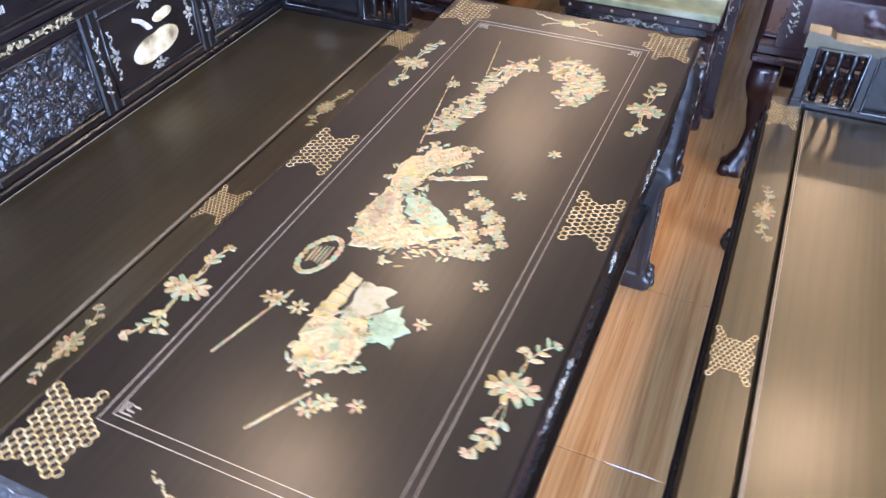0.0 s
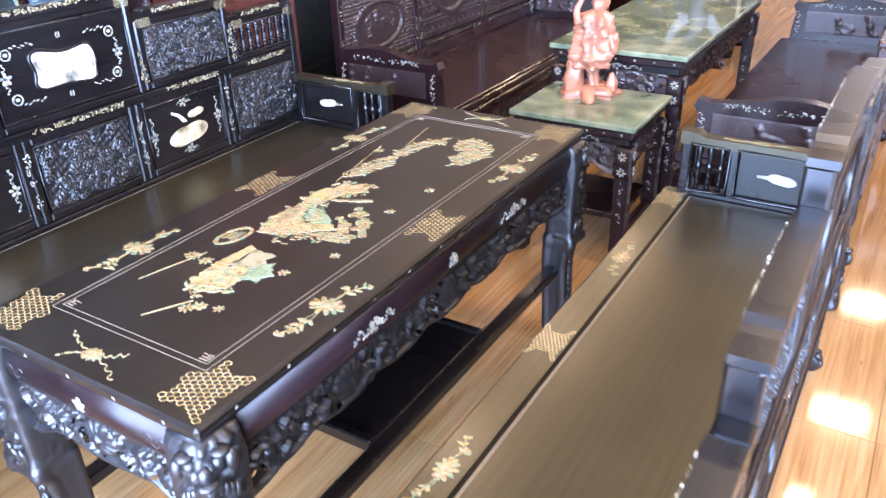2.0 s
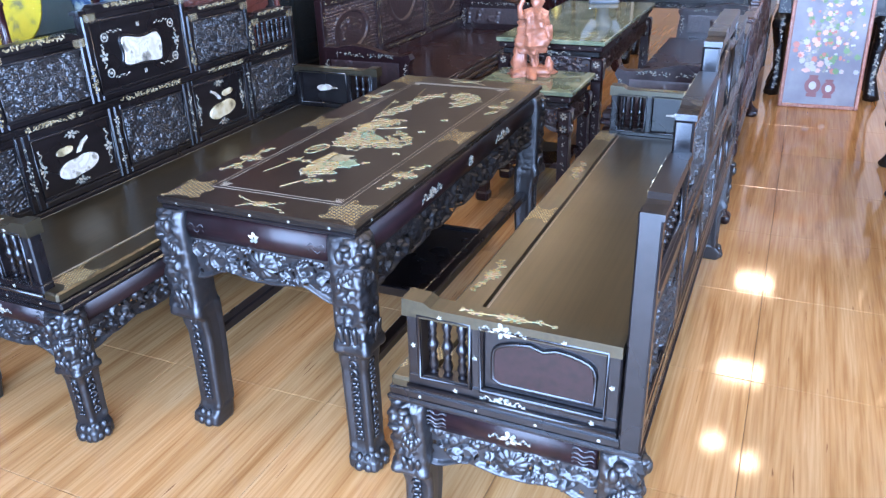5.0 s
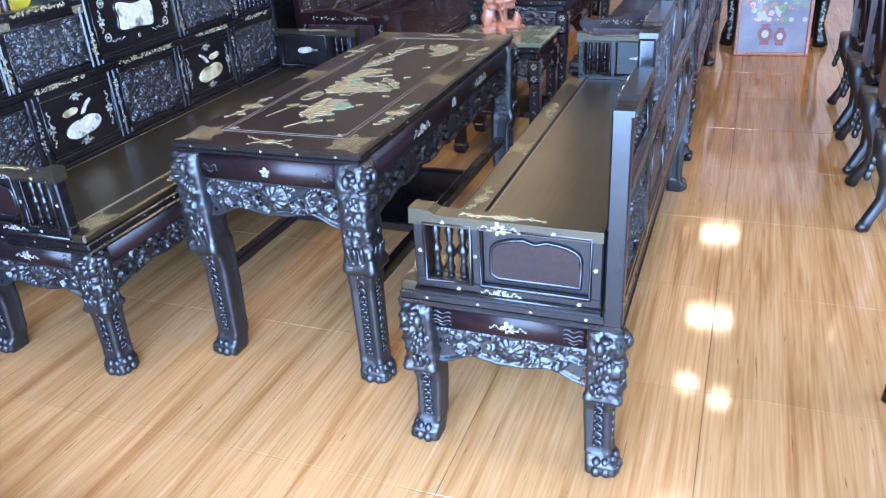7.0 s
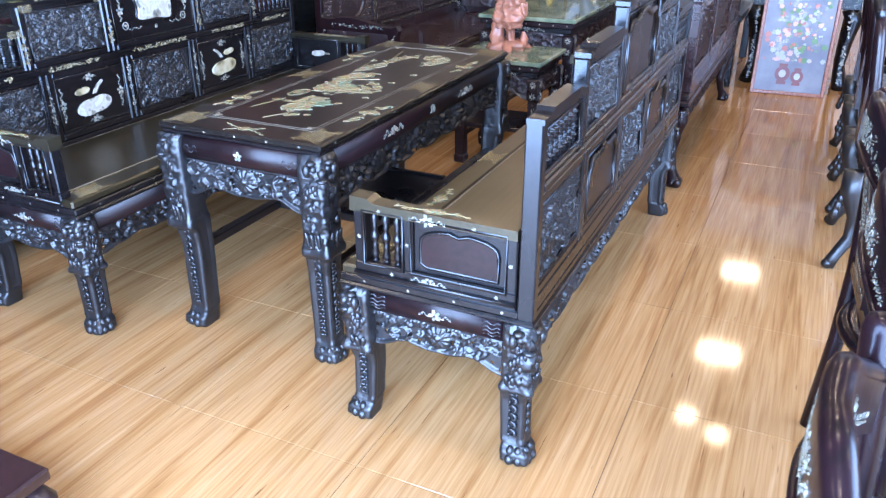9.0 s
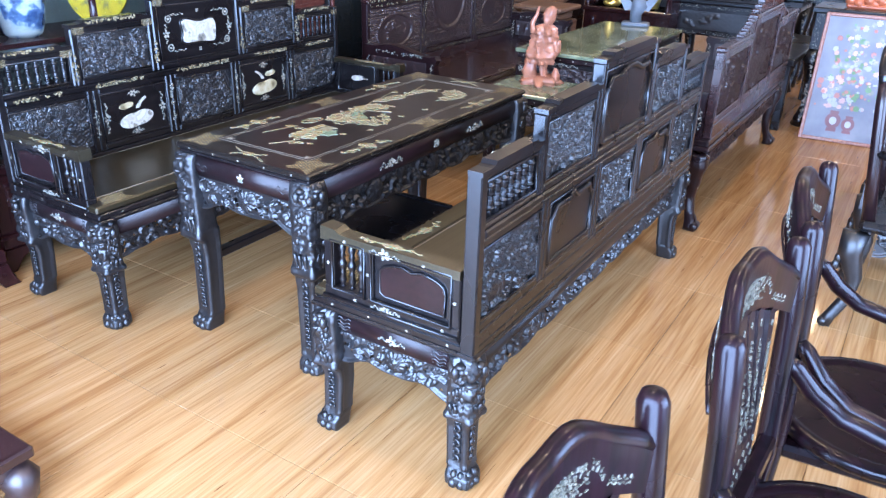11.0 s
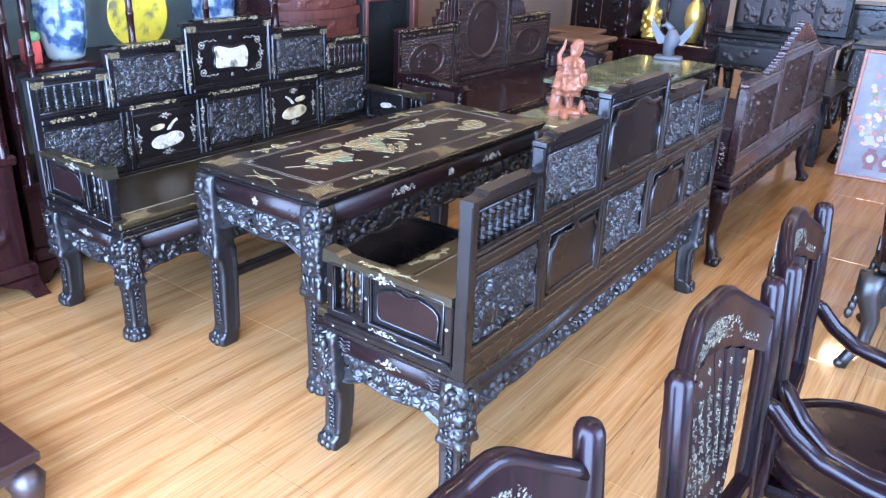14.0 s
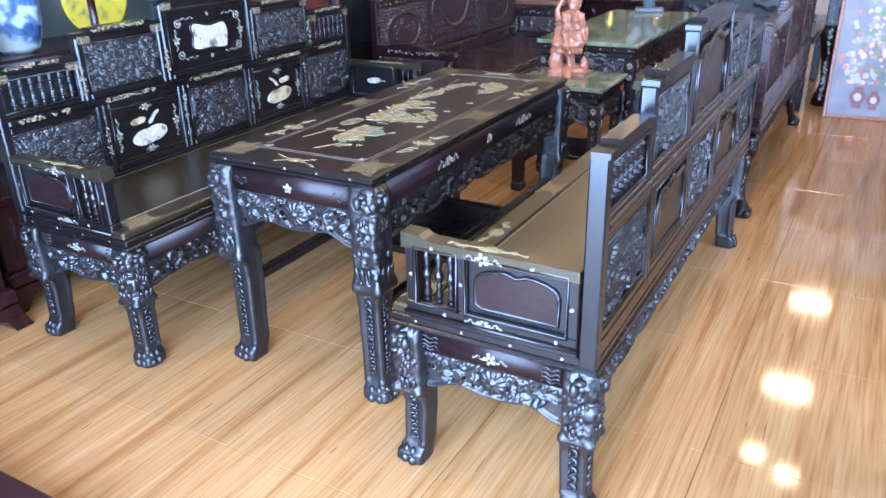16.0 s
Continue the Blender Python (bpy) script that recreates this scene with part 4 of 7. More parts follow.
            # outer side: a shaped moulding on plain board
            out = [(iy0 + 0.012, iz0 + 0.02), (iy0 + 0.012, iz1 - 0.055), (iy0 + 0.03, iz1 - 0.05), (iy0 + 0.045, iz1 - 0.025), (cy - 0.03, iz1 - 0.03), (cy, iz1 - 0.008), (cy + 0.03, iz1 - 0.03), (iy1 - 0.045, iz1 - 0.025), (iy1 - 0.03, iz1 - 0.05), (iy1 - 0.012, iz1 - 0.055), (iy1 - 0.012, iz0 + 0.02), (iy1 - 0.03, iz0 + 0.012), (iy0 + 0.03, iz0 + 0.012)]
            part("shaped_board", Mesh().prism(out, 0.0125, 0.005, "x", False, 0.002), EBONY, pan)
            part("shaped_bead", Mesh().tube([(0.005, u, v) for u, v in out], 0.0095, 8, True), EBONY, pan)
        if k:
            f = Mesh()
            flecks(f, lambda u, v, hh: (x1 + 0.0003 + hh, y0 - 0.010 + v, a + 0.05 + u), 0.17, 0.020, k, 0.5)
            part("shell_strip", f, PEARL_COOL, th, "speckled shell strip")
    for k in range(5):
        y0, y1 = ys[k], ys[k + 1]
        a, b = zm + 0.020, tops[k] - 0.025
        fr = part("panel_frame", cell_frame(y0 + 0.001, y1 - 0.001, a, b, x0, x1, 0.015 if k in (0, 4) else 0.024), EBONY, th)
        part("crest", crest(y0 - (0.004 if k in (0, 2) else 0), y1 + (0.004 if k in (4, 2) else 0), b, x0 - 0.004, x1 - 0.002, (-1, -1, 0, 1, 1)[k]), EBONY, th)
        iy0, iy1, iz0, iz1 = y0 + 0.028, y1 - 0.028, a + 0.028, b - 0.028
        w, h = iy1 - iy0, iz1 - iz0
        cy, cz = (iy0 + iy1) / 2, (iz0 + iz1) / 2
        if k in (0, 4):
            for q in range(8):
                yq, zq = y0 + 0.02 + (q + 0.5) * (y1 - y0 - 0.04) / 8, (a + b) / 2
                half = spindle(0.020, yq, a + 0.014, zq, 1.05)
                top = spindle(0.020, yq, zq, b - 0.014, 1.05)
                part("spindle", half.add(top.v, top.f, True), EBONY, fr)
        elif k in (1, 3):
            mm = Mesh().box(0.017, iy0 - 0.004, iz0 - 0.004, 0.027, iy1 + 0.004, iz1 + 0.004, 0)
            Z = foliage(w, h, 180, 110, 61 + k, 520, 0.017, 0.023, 0.003)
            mm.field(Z, w, h, lambda u, v, q: (0.0275 + q, iy0 + u, iz0 + v))
            mm.field(Z, w, h, lambda u, v, q: (0.0165 - q, iy0 + u, iz0 + v))
            part("carved_panel", mm, EBONY_CARVED, fr, "deeply carved foliage panel")
        else:
            pan = part("middle_panel", Mesh().box(0.012, iy0 - 0.004, iz0 - 0.004, 0.032, iy1 + 0.004, iz1 + 0.004, 0), EBONY, fr)
            part("marble_plaque", Mesh().prism(cloud_plaque(cy, cz - 0.004, 0.225, 0.125), 0.031, 0.041, "x", False, 0.003), MARBLE, pan, "white veined marble cloud")
            part("plaque_bead", Mesh().tube([(0.033, u, v) for u, v in cloud_plaque(cy, cz - 0.004, 0.237, 0.136)], 0.005, 6, True), EBONY, pan)
            f = Mesh()
            for sy in (-1, 1):
                for sz in (-1, 1):
                    for q in range(12):
                        chip(f, lambda u, v, hh: (0.032 + hh, u, v), cy + sy * 0.165 + 0.014 * math.cos(q * 0.52), cz + sz * 0.062 + 0.014 * math.sin(q * 0.52), q * 0.52 + 1.57, 0.005, 0.003, random.Random(q), 5)
                    chip(f, lambda u, v, hh: (0.032 + hh, u, v), cy + sy * 0.165, cz + sz * 0.062, 0.3, 0.007, 0.006, random.Random(3))
                    for q in range(6):
                        chip(f, lambda u, v, hh: (0.032 + hh, u, v), cy + sy * (0.145 - 0.012 * q), cz + sz * (0.078 + 0.004 * math.sin(q * 2)), 0.4 * sy * sz, 0.006, 0.0025, random.Random(q), 5)
                scrolls(f, lambda u, v, hh, sy=sy: (0.032 + hh, cy + sy * 0.182 + v, cz + u), 0.08, 0.014, 15)
            for sz in (-1, 1):
                for q in (-1, 0, 1):
                    f.box(0.0315, cy + q * 0.005 - 0.0012, cz + sz * 0.085 - 0.008, 0.0332, cy + q * 0.005 + 0.0012, cz + sz * 0.085 + 0.008, 0)
            part("inlay", f, PEARL_COOL, pan, "silvery shell roses and tendrils")
            out = [(iy0 + 0.015, iz0 + 0.02), (iy0 + 0.015, iz1 - 0.065), (iy0 + 0.035, iz1 - 0.06), (iy0 + 0.055, iz1 - 0.03), (cy - 0.10, iz1 - 0.035), (cy - 0.03, iz1 - 0.012), (cy + 0.03, iz1 - 0.012), (cy + 0.10, iz1 - 0.035), (iy1 - 0.055, iz1 - 0.03), (iy1 - 0.035, iz1 - 0.06), (iy1 - 0.015, iz1 - 0.065), (iy1 - 0.015, iz0 + 0.02), (iy1 - 0.04, iz0 + 0.012), (iy0 + 0.04, iz0 + 0.012)]
            part("shaped_board", Mesh().prism(out, 0.0125, 0.005, "x", False, 0.002), EBONY, pan)
            part("shaped_bead", Mesh().tube([(0.005, u, v) for u, v in out], 0.0105, 8, True), EBONY, pan)
        f = Mesh()
        flecks(f, lambda u, v, hh: (x1 - 0.0018 + hh, y0 + w * 0.22 + u, b + 0.011 + v), w * 0.72, 0.012, 70 + k, 1.5)
        for q in (y0 + 0.012, y1 - 0.052):
            lattice(f, lambda u, v, hh, q=q: (x1 + 0.0003 + hh, q + 0.022 + u, b - 0.014 + v), [(-0.022, -0.008), (0.022, -0.008), (0.022, 0.012), (-0.022, 0.012)], 0.0048)
        flecks(f, lambda u, v, hh: (x1 + 0.0035 + hh, y0 + w * 0.22 + u, zm + 0.002 + v), w * 0.7, 0.014, 80 + k, 1.4)
        if k:
            flecks(f, lambda u, v, hh: (x1 + 0.0003 + hh, y0 - 0.012 + v, a + 0.02 + u), 0.11, 0.024, 90 + k, 0.7)
        part("gold_shell_band", f, SHELL_GOLD_BAND, th, "golden mother-of-pearl bands")
    return th


BENCH_A = bench(pose(-1.49, 0.045, 0))
BENCH_B = copy_thing(BENCH_A, pose(0.592, 0.045 + BENCH_L, 0, 0, 0, 180))


# ---- long table between the benches ----
def long_table():
    W, L, HT = 0.605, 1.487, 0.735
    th = thing("long_table", pose(-0.734, 0.245, 0), "long black ebony table with carved aprons and a shell-inlaid landscape top", "table")
    for k, (x, y, sx, sy) in enumerate([(0.045, 0.045, -1, -1), (W - 0.045, 0.045, 1, -1), (0.045, L - 0.045, -1, 1), (W - 0.045, L - 0.045, 1, 1)]):
        leg = part("leg", claw_leg(0.70, 9 + k, sx, sy, 1.12), EBONY_CARVED, th)
        leg.location = (x, y, 0)
    part("table_top", Mesh().box(0.0, 0.0, 0.714, W, L, HT, 0.006), EBONY_TOP, th)
    part("top_moulding", Mesh().box(0.008, 0.008, 0.700, W - 0.008, L - 0.008, 0.714, 0.004), EBONY, th)
    for y, s in ((0.022, -1), (L - 0.022, 1)):
        r = part("end_rail", slab_roll(Mesh(), "x", 0.085, W - 0.085, y, 0.618, 0.70, s, 0.018), PLUM, th)
        f = Mesh()
        for k in range(5):
            t = 1.2566 * k + 0.3
            chip(f, lambda u, v, h, y=y, s=s: (W / 2 + u, y + s * (0.0188 + h), 0.66 + v), 0.009 * math.cos(t), 0.009 * math.sin(t), t, 0.007, 0.0055, random.Random(k), 7)
        part("flower_inlay", f, PEARL_COOL, r, "small pale-blue shell flower")
        f = Mesh()
        for x in (0.105, W - 0.105):
            for k in range(4):
                sg = 1 if x < 0.2 else -1
                f.tube([(x + sg * (0.0 + 0.006 * q - 0.012), y + s * (0.0165 - 1.2 * (0.012 * k - 0.018) ** 2 / 0.05), 0.641 + 0.012 * k + 0.006 * math.sin(q * 1.2)) for q in range(9)], 0.0024, 5)
        part("flame_lines", f, CURL_GLINT, r)
        w = W - 0.16
        Z, K = pierced(w, 0.13, 51, 0.35)
        part("end_apron", Mesh().field(Z, w, 0.13, lambda u, v, h, y=y, s=s: (0.08 + u, y + s * (h - 0.004), 0.622 - v), K, 0.004), EBONY_CARVED, th)
    w = L - 0.16
    Z, K = pierced(w, 0.13, 52, 0.35, 0.0048, False)
    for x, s in ((0.022, -1), (W - 0.022, 1)):
        r = part("side_rail", slab_roll(Mesh(), "y", 0.085, L - 0.085, x, 0.618, 0.70, s, 0.016), PLUM, th)
        for q in (0.3, 0.5, 0.7):
            f = Mesh()
            scrolls(f, lambda u, v, h, x=x, s=s, q=q: (x + s * (0.0165 + h - 9 * v * v), L * q + u, 0.66 + v), 0.13 if q != 0.5 else 0.03, 0.03, 5)
            part("flower_inlay", f, PEARL_COOL, r)
        part("side_apron", Mesh().field(Z, w, 0.13, lambda u, v, h, x=x, s=s: (x + s * (h - 0.004), 0.08 + u, 0.622 - v), K, 0.004), EBONY_CARVED, th)
        part("stretcher", Mesh().box(x - s * 0.01, 0.06, 0.272, x - s * 0.05, L - 0.06, 0.305, 0.005), EBONY, th)
    tray = part("low_shelf", Mesh().box(0.073, 0.50, 0.285, W - 0.073, 0.97, 0.300, 0.004), EBONY, th)
    for y in (0.475, 0.97):
        part("shelf_edge", Mesh().box(0.072, y, 0.274, W - 0.072, y + 0.025, 0.308, 0.004), EBONY, tray)
    # inlay on the top
    for gx, gy in ((0.098, 0.113), (0.111, 0.127)):
        f = Mesh()
        for x in (gx, W - gx):
            f.box(x - 0.0005, gy, 0.7348, x + 0.0005, L - gy, 0.7357, 0)
        for y in (gy, L - gy):
            f.box(gx, y - 0.0005, 0.7348, W - gx, y + 0.0005, 0.7358, 0)
        part("border_line", f, LINEWORK, th, "thin pale inlaid border line")
    P = lambda cx, cy: (lambda u, v, h: (cx + u, cy + v, HT + h))
    for sx in (0, 1):
        for sy in (0, 1):
            shape = [((W - u) if sx else u, (L - v) if sy else v) for u, v in CORNER]
            ox, oy = shape[0]
            part("lattice_star", lattice(Mesh(), P(ox, oy), [(u - ox, v - oy) for u, v in shape], 0.0074), PEARL_GOLD, th, "golden shell lattice star")
        part("lattice_star", lattice(Mesh(), P(W - 0.050 if sx else 0.050, L / 2), STAR, 0.0074), PEARL_GOLD, th, "golden shell lattice star")
    for k, (cx, cy, a) in enumerate(((0.05, 0.35, 1.57), (0.05, L - 0.37, 1.57), (W - 0.05, 0.365, 1.57), (W - 0.05, L - 0.37, 1.57), (W / 2, 0.05, 0.0), (W / 2, L - 0.05, 0.0))):
        f = Mesh()
        if k < 4:
            spray(f, P(cx, cy), 0, 0, a if k % 2 else a + math.pi, 0.115, 20 + k, 18)
        else:
            ribbon_knot(f, P(cx, cy), 0.075, 20 + k)
        part("flower_spray", f, PEARL, th, "iridescent shell flower spray")
    for sx in (0, 1):
        for sy in (0, 1):
            f = Mesh()
            for u0, v0, u1, v1 in ((0.116, 0.132, 0.118, 0.150), (0.116, 0.132, 0.134, 0.134), (0.122, 0.140, 0.124, 0.150), (0.122, 0.138, 0.134, 0.140), (0.128, 0.146, 0.138, 0.148)):
                x0, x1 = (W - u0, W - u1) if sx else (u0, u1)
                y0, y1 = (L - v0, L - v1) if sy else (v0, v1)
                f.box(x0, y0, HT - 0.0004, x1, y1, HT + 0.0012, 0)
            part("corner_key_inlay", f, LINEWORK, th, "small pale key-fret corner")
    # landscape of hills, trees and pavilions along the middle
    rng = random.Random(12)

    def scene_piece(name, poly, big, label, fringe=0):
        """A hill or pavilion: an outline filled with overlapping cut shell."""
        f = Mesh()
        xs, ys = [p[0] for p in poly], [p[1] for p in poly]
        step = big * 0.50
        n = 0
        for i in range(int((max(xs) - min(xs)) / step) + 1):
            for j in range(int((max(ys) - min(ys)) / step) + 1):
                u, v = min(xs) + i * step + rng.uniform(-0.4, 0.4) * step, min(ys) + j * step + rng.uniform(-0.4, 0.4) * step
                if in_polygon(poly, u, v) and rng.random() > 0.45:
                    chip(f, P(0, 0), u, v, rng.choice((0.15, 0.4, 1.4)) + rng.uniform(-0.3, 0.3), big * rng.uniform(0.5, 0.95), big * rng.uniform(0.16, 0.36), rng, rng.randint(5, 8))
        for k in range(fringe):
            (x0, y0), (x1, y1) = poly[k % len(poly)], poly[(k + 1) % len(poly)]
            t = rng.random()
            chip(f, P(0, 0), x0 + (x1 - x0) * t + rng.uniform(-0.012, 0.012), y0 + (y1 - y0) * t + rng.uniform(-0.012, 0.012), rng.uniform(0, 3), rng.uniform(0.005, 0.012), rng.uniform(0.002, 0.005), rng, 6)
        part(name, f, PEARL, th, label)

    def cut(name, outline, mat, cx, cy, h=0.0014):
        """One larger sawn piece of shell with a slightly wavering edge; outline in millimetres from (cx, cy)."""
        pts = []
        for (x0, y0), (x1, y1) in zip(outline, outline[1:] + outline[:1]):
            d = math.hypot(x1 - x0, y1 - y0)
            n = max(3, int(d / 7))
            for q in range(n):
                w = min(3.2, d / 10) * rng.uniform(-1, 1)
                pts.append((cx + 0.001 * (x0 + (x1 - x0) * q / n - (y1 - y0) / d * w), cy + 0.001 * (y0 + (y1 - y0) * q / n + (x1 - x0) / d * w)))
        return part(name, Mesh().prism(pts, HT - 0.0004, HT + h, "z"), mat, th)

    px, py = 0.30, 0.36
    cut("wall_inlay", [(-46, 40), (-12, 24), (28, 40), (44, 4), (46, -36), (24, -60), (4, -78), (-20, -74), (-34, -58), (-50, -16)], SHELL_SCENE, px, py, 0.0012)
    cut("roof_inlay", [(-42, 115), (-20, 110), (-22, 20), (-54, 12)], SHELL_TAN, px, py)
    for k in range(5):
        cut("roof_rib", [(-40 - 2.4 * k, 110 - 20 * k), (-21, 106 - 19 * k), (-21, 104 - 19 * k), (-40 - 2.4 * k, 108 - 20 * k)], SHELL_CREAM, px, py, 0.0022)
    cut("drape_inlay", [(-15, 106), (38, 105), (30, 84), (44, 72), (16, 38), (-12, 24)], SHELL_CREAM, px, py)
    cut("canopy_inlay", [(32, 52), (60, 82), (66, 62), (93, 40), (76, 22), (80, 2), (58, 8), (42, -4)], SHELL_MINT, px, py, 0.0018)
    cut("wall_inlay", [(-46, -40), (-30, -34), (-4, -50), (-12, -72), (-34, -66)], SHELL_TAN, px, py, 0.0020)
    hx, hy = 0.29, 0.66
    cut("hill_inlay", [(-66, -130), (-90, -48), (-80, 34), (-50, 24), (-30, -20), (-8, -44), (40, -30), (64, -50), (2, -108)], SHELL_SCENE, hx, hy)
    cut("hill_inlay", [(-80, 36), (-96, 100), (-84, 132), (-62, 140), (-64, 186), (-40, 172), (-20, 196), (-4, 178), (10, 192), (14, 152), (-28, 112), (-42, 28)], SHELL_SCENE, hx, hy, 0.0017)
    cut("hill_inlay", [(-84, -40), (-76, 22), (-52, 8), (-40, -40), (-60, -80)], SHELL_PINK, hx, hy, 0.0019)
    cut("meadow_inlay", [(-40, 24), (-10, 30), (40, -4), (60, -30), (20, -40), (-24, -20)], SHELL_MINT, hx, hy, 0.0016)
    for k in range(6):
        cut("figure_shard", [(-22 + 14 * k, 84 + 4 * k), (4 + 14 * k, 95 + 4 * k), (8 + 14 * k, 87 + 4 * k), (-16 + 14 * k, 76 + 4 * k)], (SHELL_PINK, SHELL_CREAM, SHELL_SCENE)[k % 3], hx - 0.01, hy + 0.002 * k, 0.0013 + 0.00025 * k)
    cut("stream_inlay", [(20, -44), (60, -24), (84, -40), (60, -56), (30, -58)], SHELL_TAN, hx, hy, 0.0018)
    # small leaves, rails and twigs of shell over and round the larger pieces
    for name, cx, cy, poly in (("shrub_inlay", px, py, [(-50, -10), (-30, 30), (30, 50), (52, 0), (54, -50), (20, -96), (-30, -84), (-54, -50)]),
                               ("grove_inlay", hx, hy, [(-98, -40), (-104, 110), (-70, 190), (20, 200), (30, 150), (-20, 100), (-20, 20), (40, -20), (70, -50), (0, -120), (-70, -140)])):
        f = Mesh()
        for k in range(330):
            u, v = rng.uniform(-110, 110), rng.uniform(-140, 200)
            if in_polygon(poly, u, v):
                a = rng.choice((0.3, 1.2, -0.6, 2.2))
                for q in range(rng.randint(1, 3)):
                    chip(f, P(cx + 0.001 * u, cy + 0.001 * v), 0.005 * q, 0.004 * q, a + 0.5 * q, rng.uniform(0.003, 0.008), rng.uniform(0.0012, 0.0032), rng, 6, 0.0022 + 0.001 * rng.random())
        tagged(part(name, f, PEARL, th, "small shell leaves and rails"), kind="stuff")
    f = Mesh()
    for k in range(70):
        u, v = rng.uniform(0.33, 0.465), rng.uniform(0.565, 0.75)
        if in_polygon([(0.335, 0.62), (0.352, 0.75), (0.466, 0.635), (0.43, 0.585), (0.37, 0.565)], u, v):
            for q in range(6):
                chip(f, P(u, v), 0.006 * math.cos(q * 1.05), 0.006 * math.sin(q * 1.05), q * 1.05, 0.005, 0.0032, rng, 6)
    tagged(part("flower_bank_inlay", f, PEARL, th, "bank of small shell flowers"), kind="stuff")
    f = Mesh()
    for k in range(120):
        u, v = rng.uniform(0.27, 0.42), rng.uniform(0.505, 0.625)
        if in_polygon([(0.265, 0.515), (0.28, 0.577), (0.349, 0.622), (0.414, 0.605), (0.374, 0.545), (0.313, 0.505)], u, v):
            chip(f, P(u, v), 0, 0, rng.choice((0.4, 1.3, -0.5)), rng.uniform(0.006, 0.011), rng.uniform(0.0015, 0.003), rng, 5)
    tagged(part("shrub_inlay", f, PEARL, th, "shell shrubs"), kind="stuff")
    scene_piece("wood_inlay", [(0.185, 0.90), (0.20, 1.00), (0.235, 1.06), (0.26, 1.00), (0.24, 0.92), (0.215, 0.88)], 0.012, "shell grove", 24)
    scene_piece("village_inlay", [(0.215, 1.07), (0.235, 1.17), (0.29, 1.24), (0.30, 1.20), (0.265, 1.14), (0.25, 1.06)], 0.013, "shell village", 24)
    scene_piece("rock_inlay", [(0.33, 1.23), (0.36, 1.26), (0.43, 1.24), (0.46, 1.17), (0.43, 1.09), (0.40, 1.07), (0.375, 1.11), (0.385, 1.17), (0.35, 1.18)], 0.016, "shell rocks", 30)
    f = Mesh()
    for k in range(22):
        t = 2 * math.pi * k / 22
        chip(f, P(0.192, 0.492), 0.024 * math.cos(t) + 0.006 * math.sin(t), 0.044 * math.sin(t), t + 1.57, 0.008, 0.005, rng, 6)
    for k in range(5):
        chip(f, P(0.192, 0.492), -0.012 + 0.006 * k, 0, 1.57, 0.022, 0.0012, rng, 6)
    part("moon_inlay", f, PEARL, th, "oval shell moon ring")
    for a, b, q in (((0.162, 0.267), (0.195, 0.40), 3), ((0.278, 0.18), (0.317, 0.25), 2), ((0.20, 0.845), (0.157, 1.09), 1), ((0.215, 1.14), (0.19, 1.28), 0)):
        f = Mesh()
        for k in range(14):
            t = k / 13
            chip(f, P(0, 0), a[0] + (b[0] - a[0]) * t, a[1] + (b[1] - a[1]) * t, math.atan2(b[1] - a[1], b[0] - a[0]), 0.010, 0.0016, rng, 5)
        for j in range(q):
            cx, cy = b[0] + rng.uniform(-0.02, 0.03), b[1] + rng.uniform(-0.04, 0.0)
            for k in range(7):
                t = 0.9 * k
                chip(f, P(cx, cy), 0.009 * math.cos(t), 0.009 * math.sin(t), t, 0.007, 0.003, rng, 5)
        part("branch_inlay", f, PEARL, th, "thin shell branch")
    for cx, cy in ((0.385, 0.26), (0.40, 0.42), (0.447, 0.525), (0.425, 0.755), (0.44, 0.90), (0.35, 0.25)):
        f = Mesh()
        for k in range(6):
            t = 1.05 * k + cx * 9
            chip(f, P(cx, cy), 0.007 * math.cos(t), 0.007 * math.sin(t), t, 0.006, 0.0026, rng, 5)
        part("blossom_inlay", f, PEARL, th, "small shell blossom")
    f = Mesh()
    for k in range(12):
        for x, s in ((0.0, -1), (W, 1)):
            stud(f, lambda u, v, h, x=x, s=s: (x + s * h, u, v), 0.08 + k * (L - 0.16) / 11, 0.724)
    for k in range(5):
        for y, s in ((0.0, -1), (L, 1)):
            stud(f, lambda u, v, h, y=y, s=s: (u, y + s * h, v), 0.07 + k * (W - 0.14) / 4, 0.724)
    part("studs", f, PEARL_COOL, th, "small shell studs")
    return th


long_table()


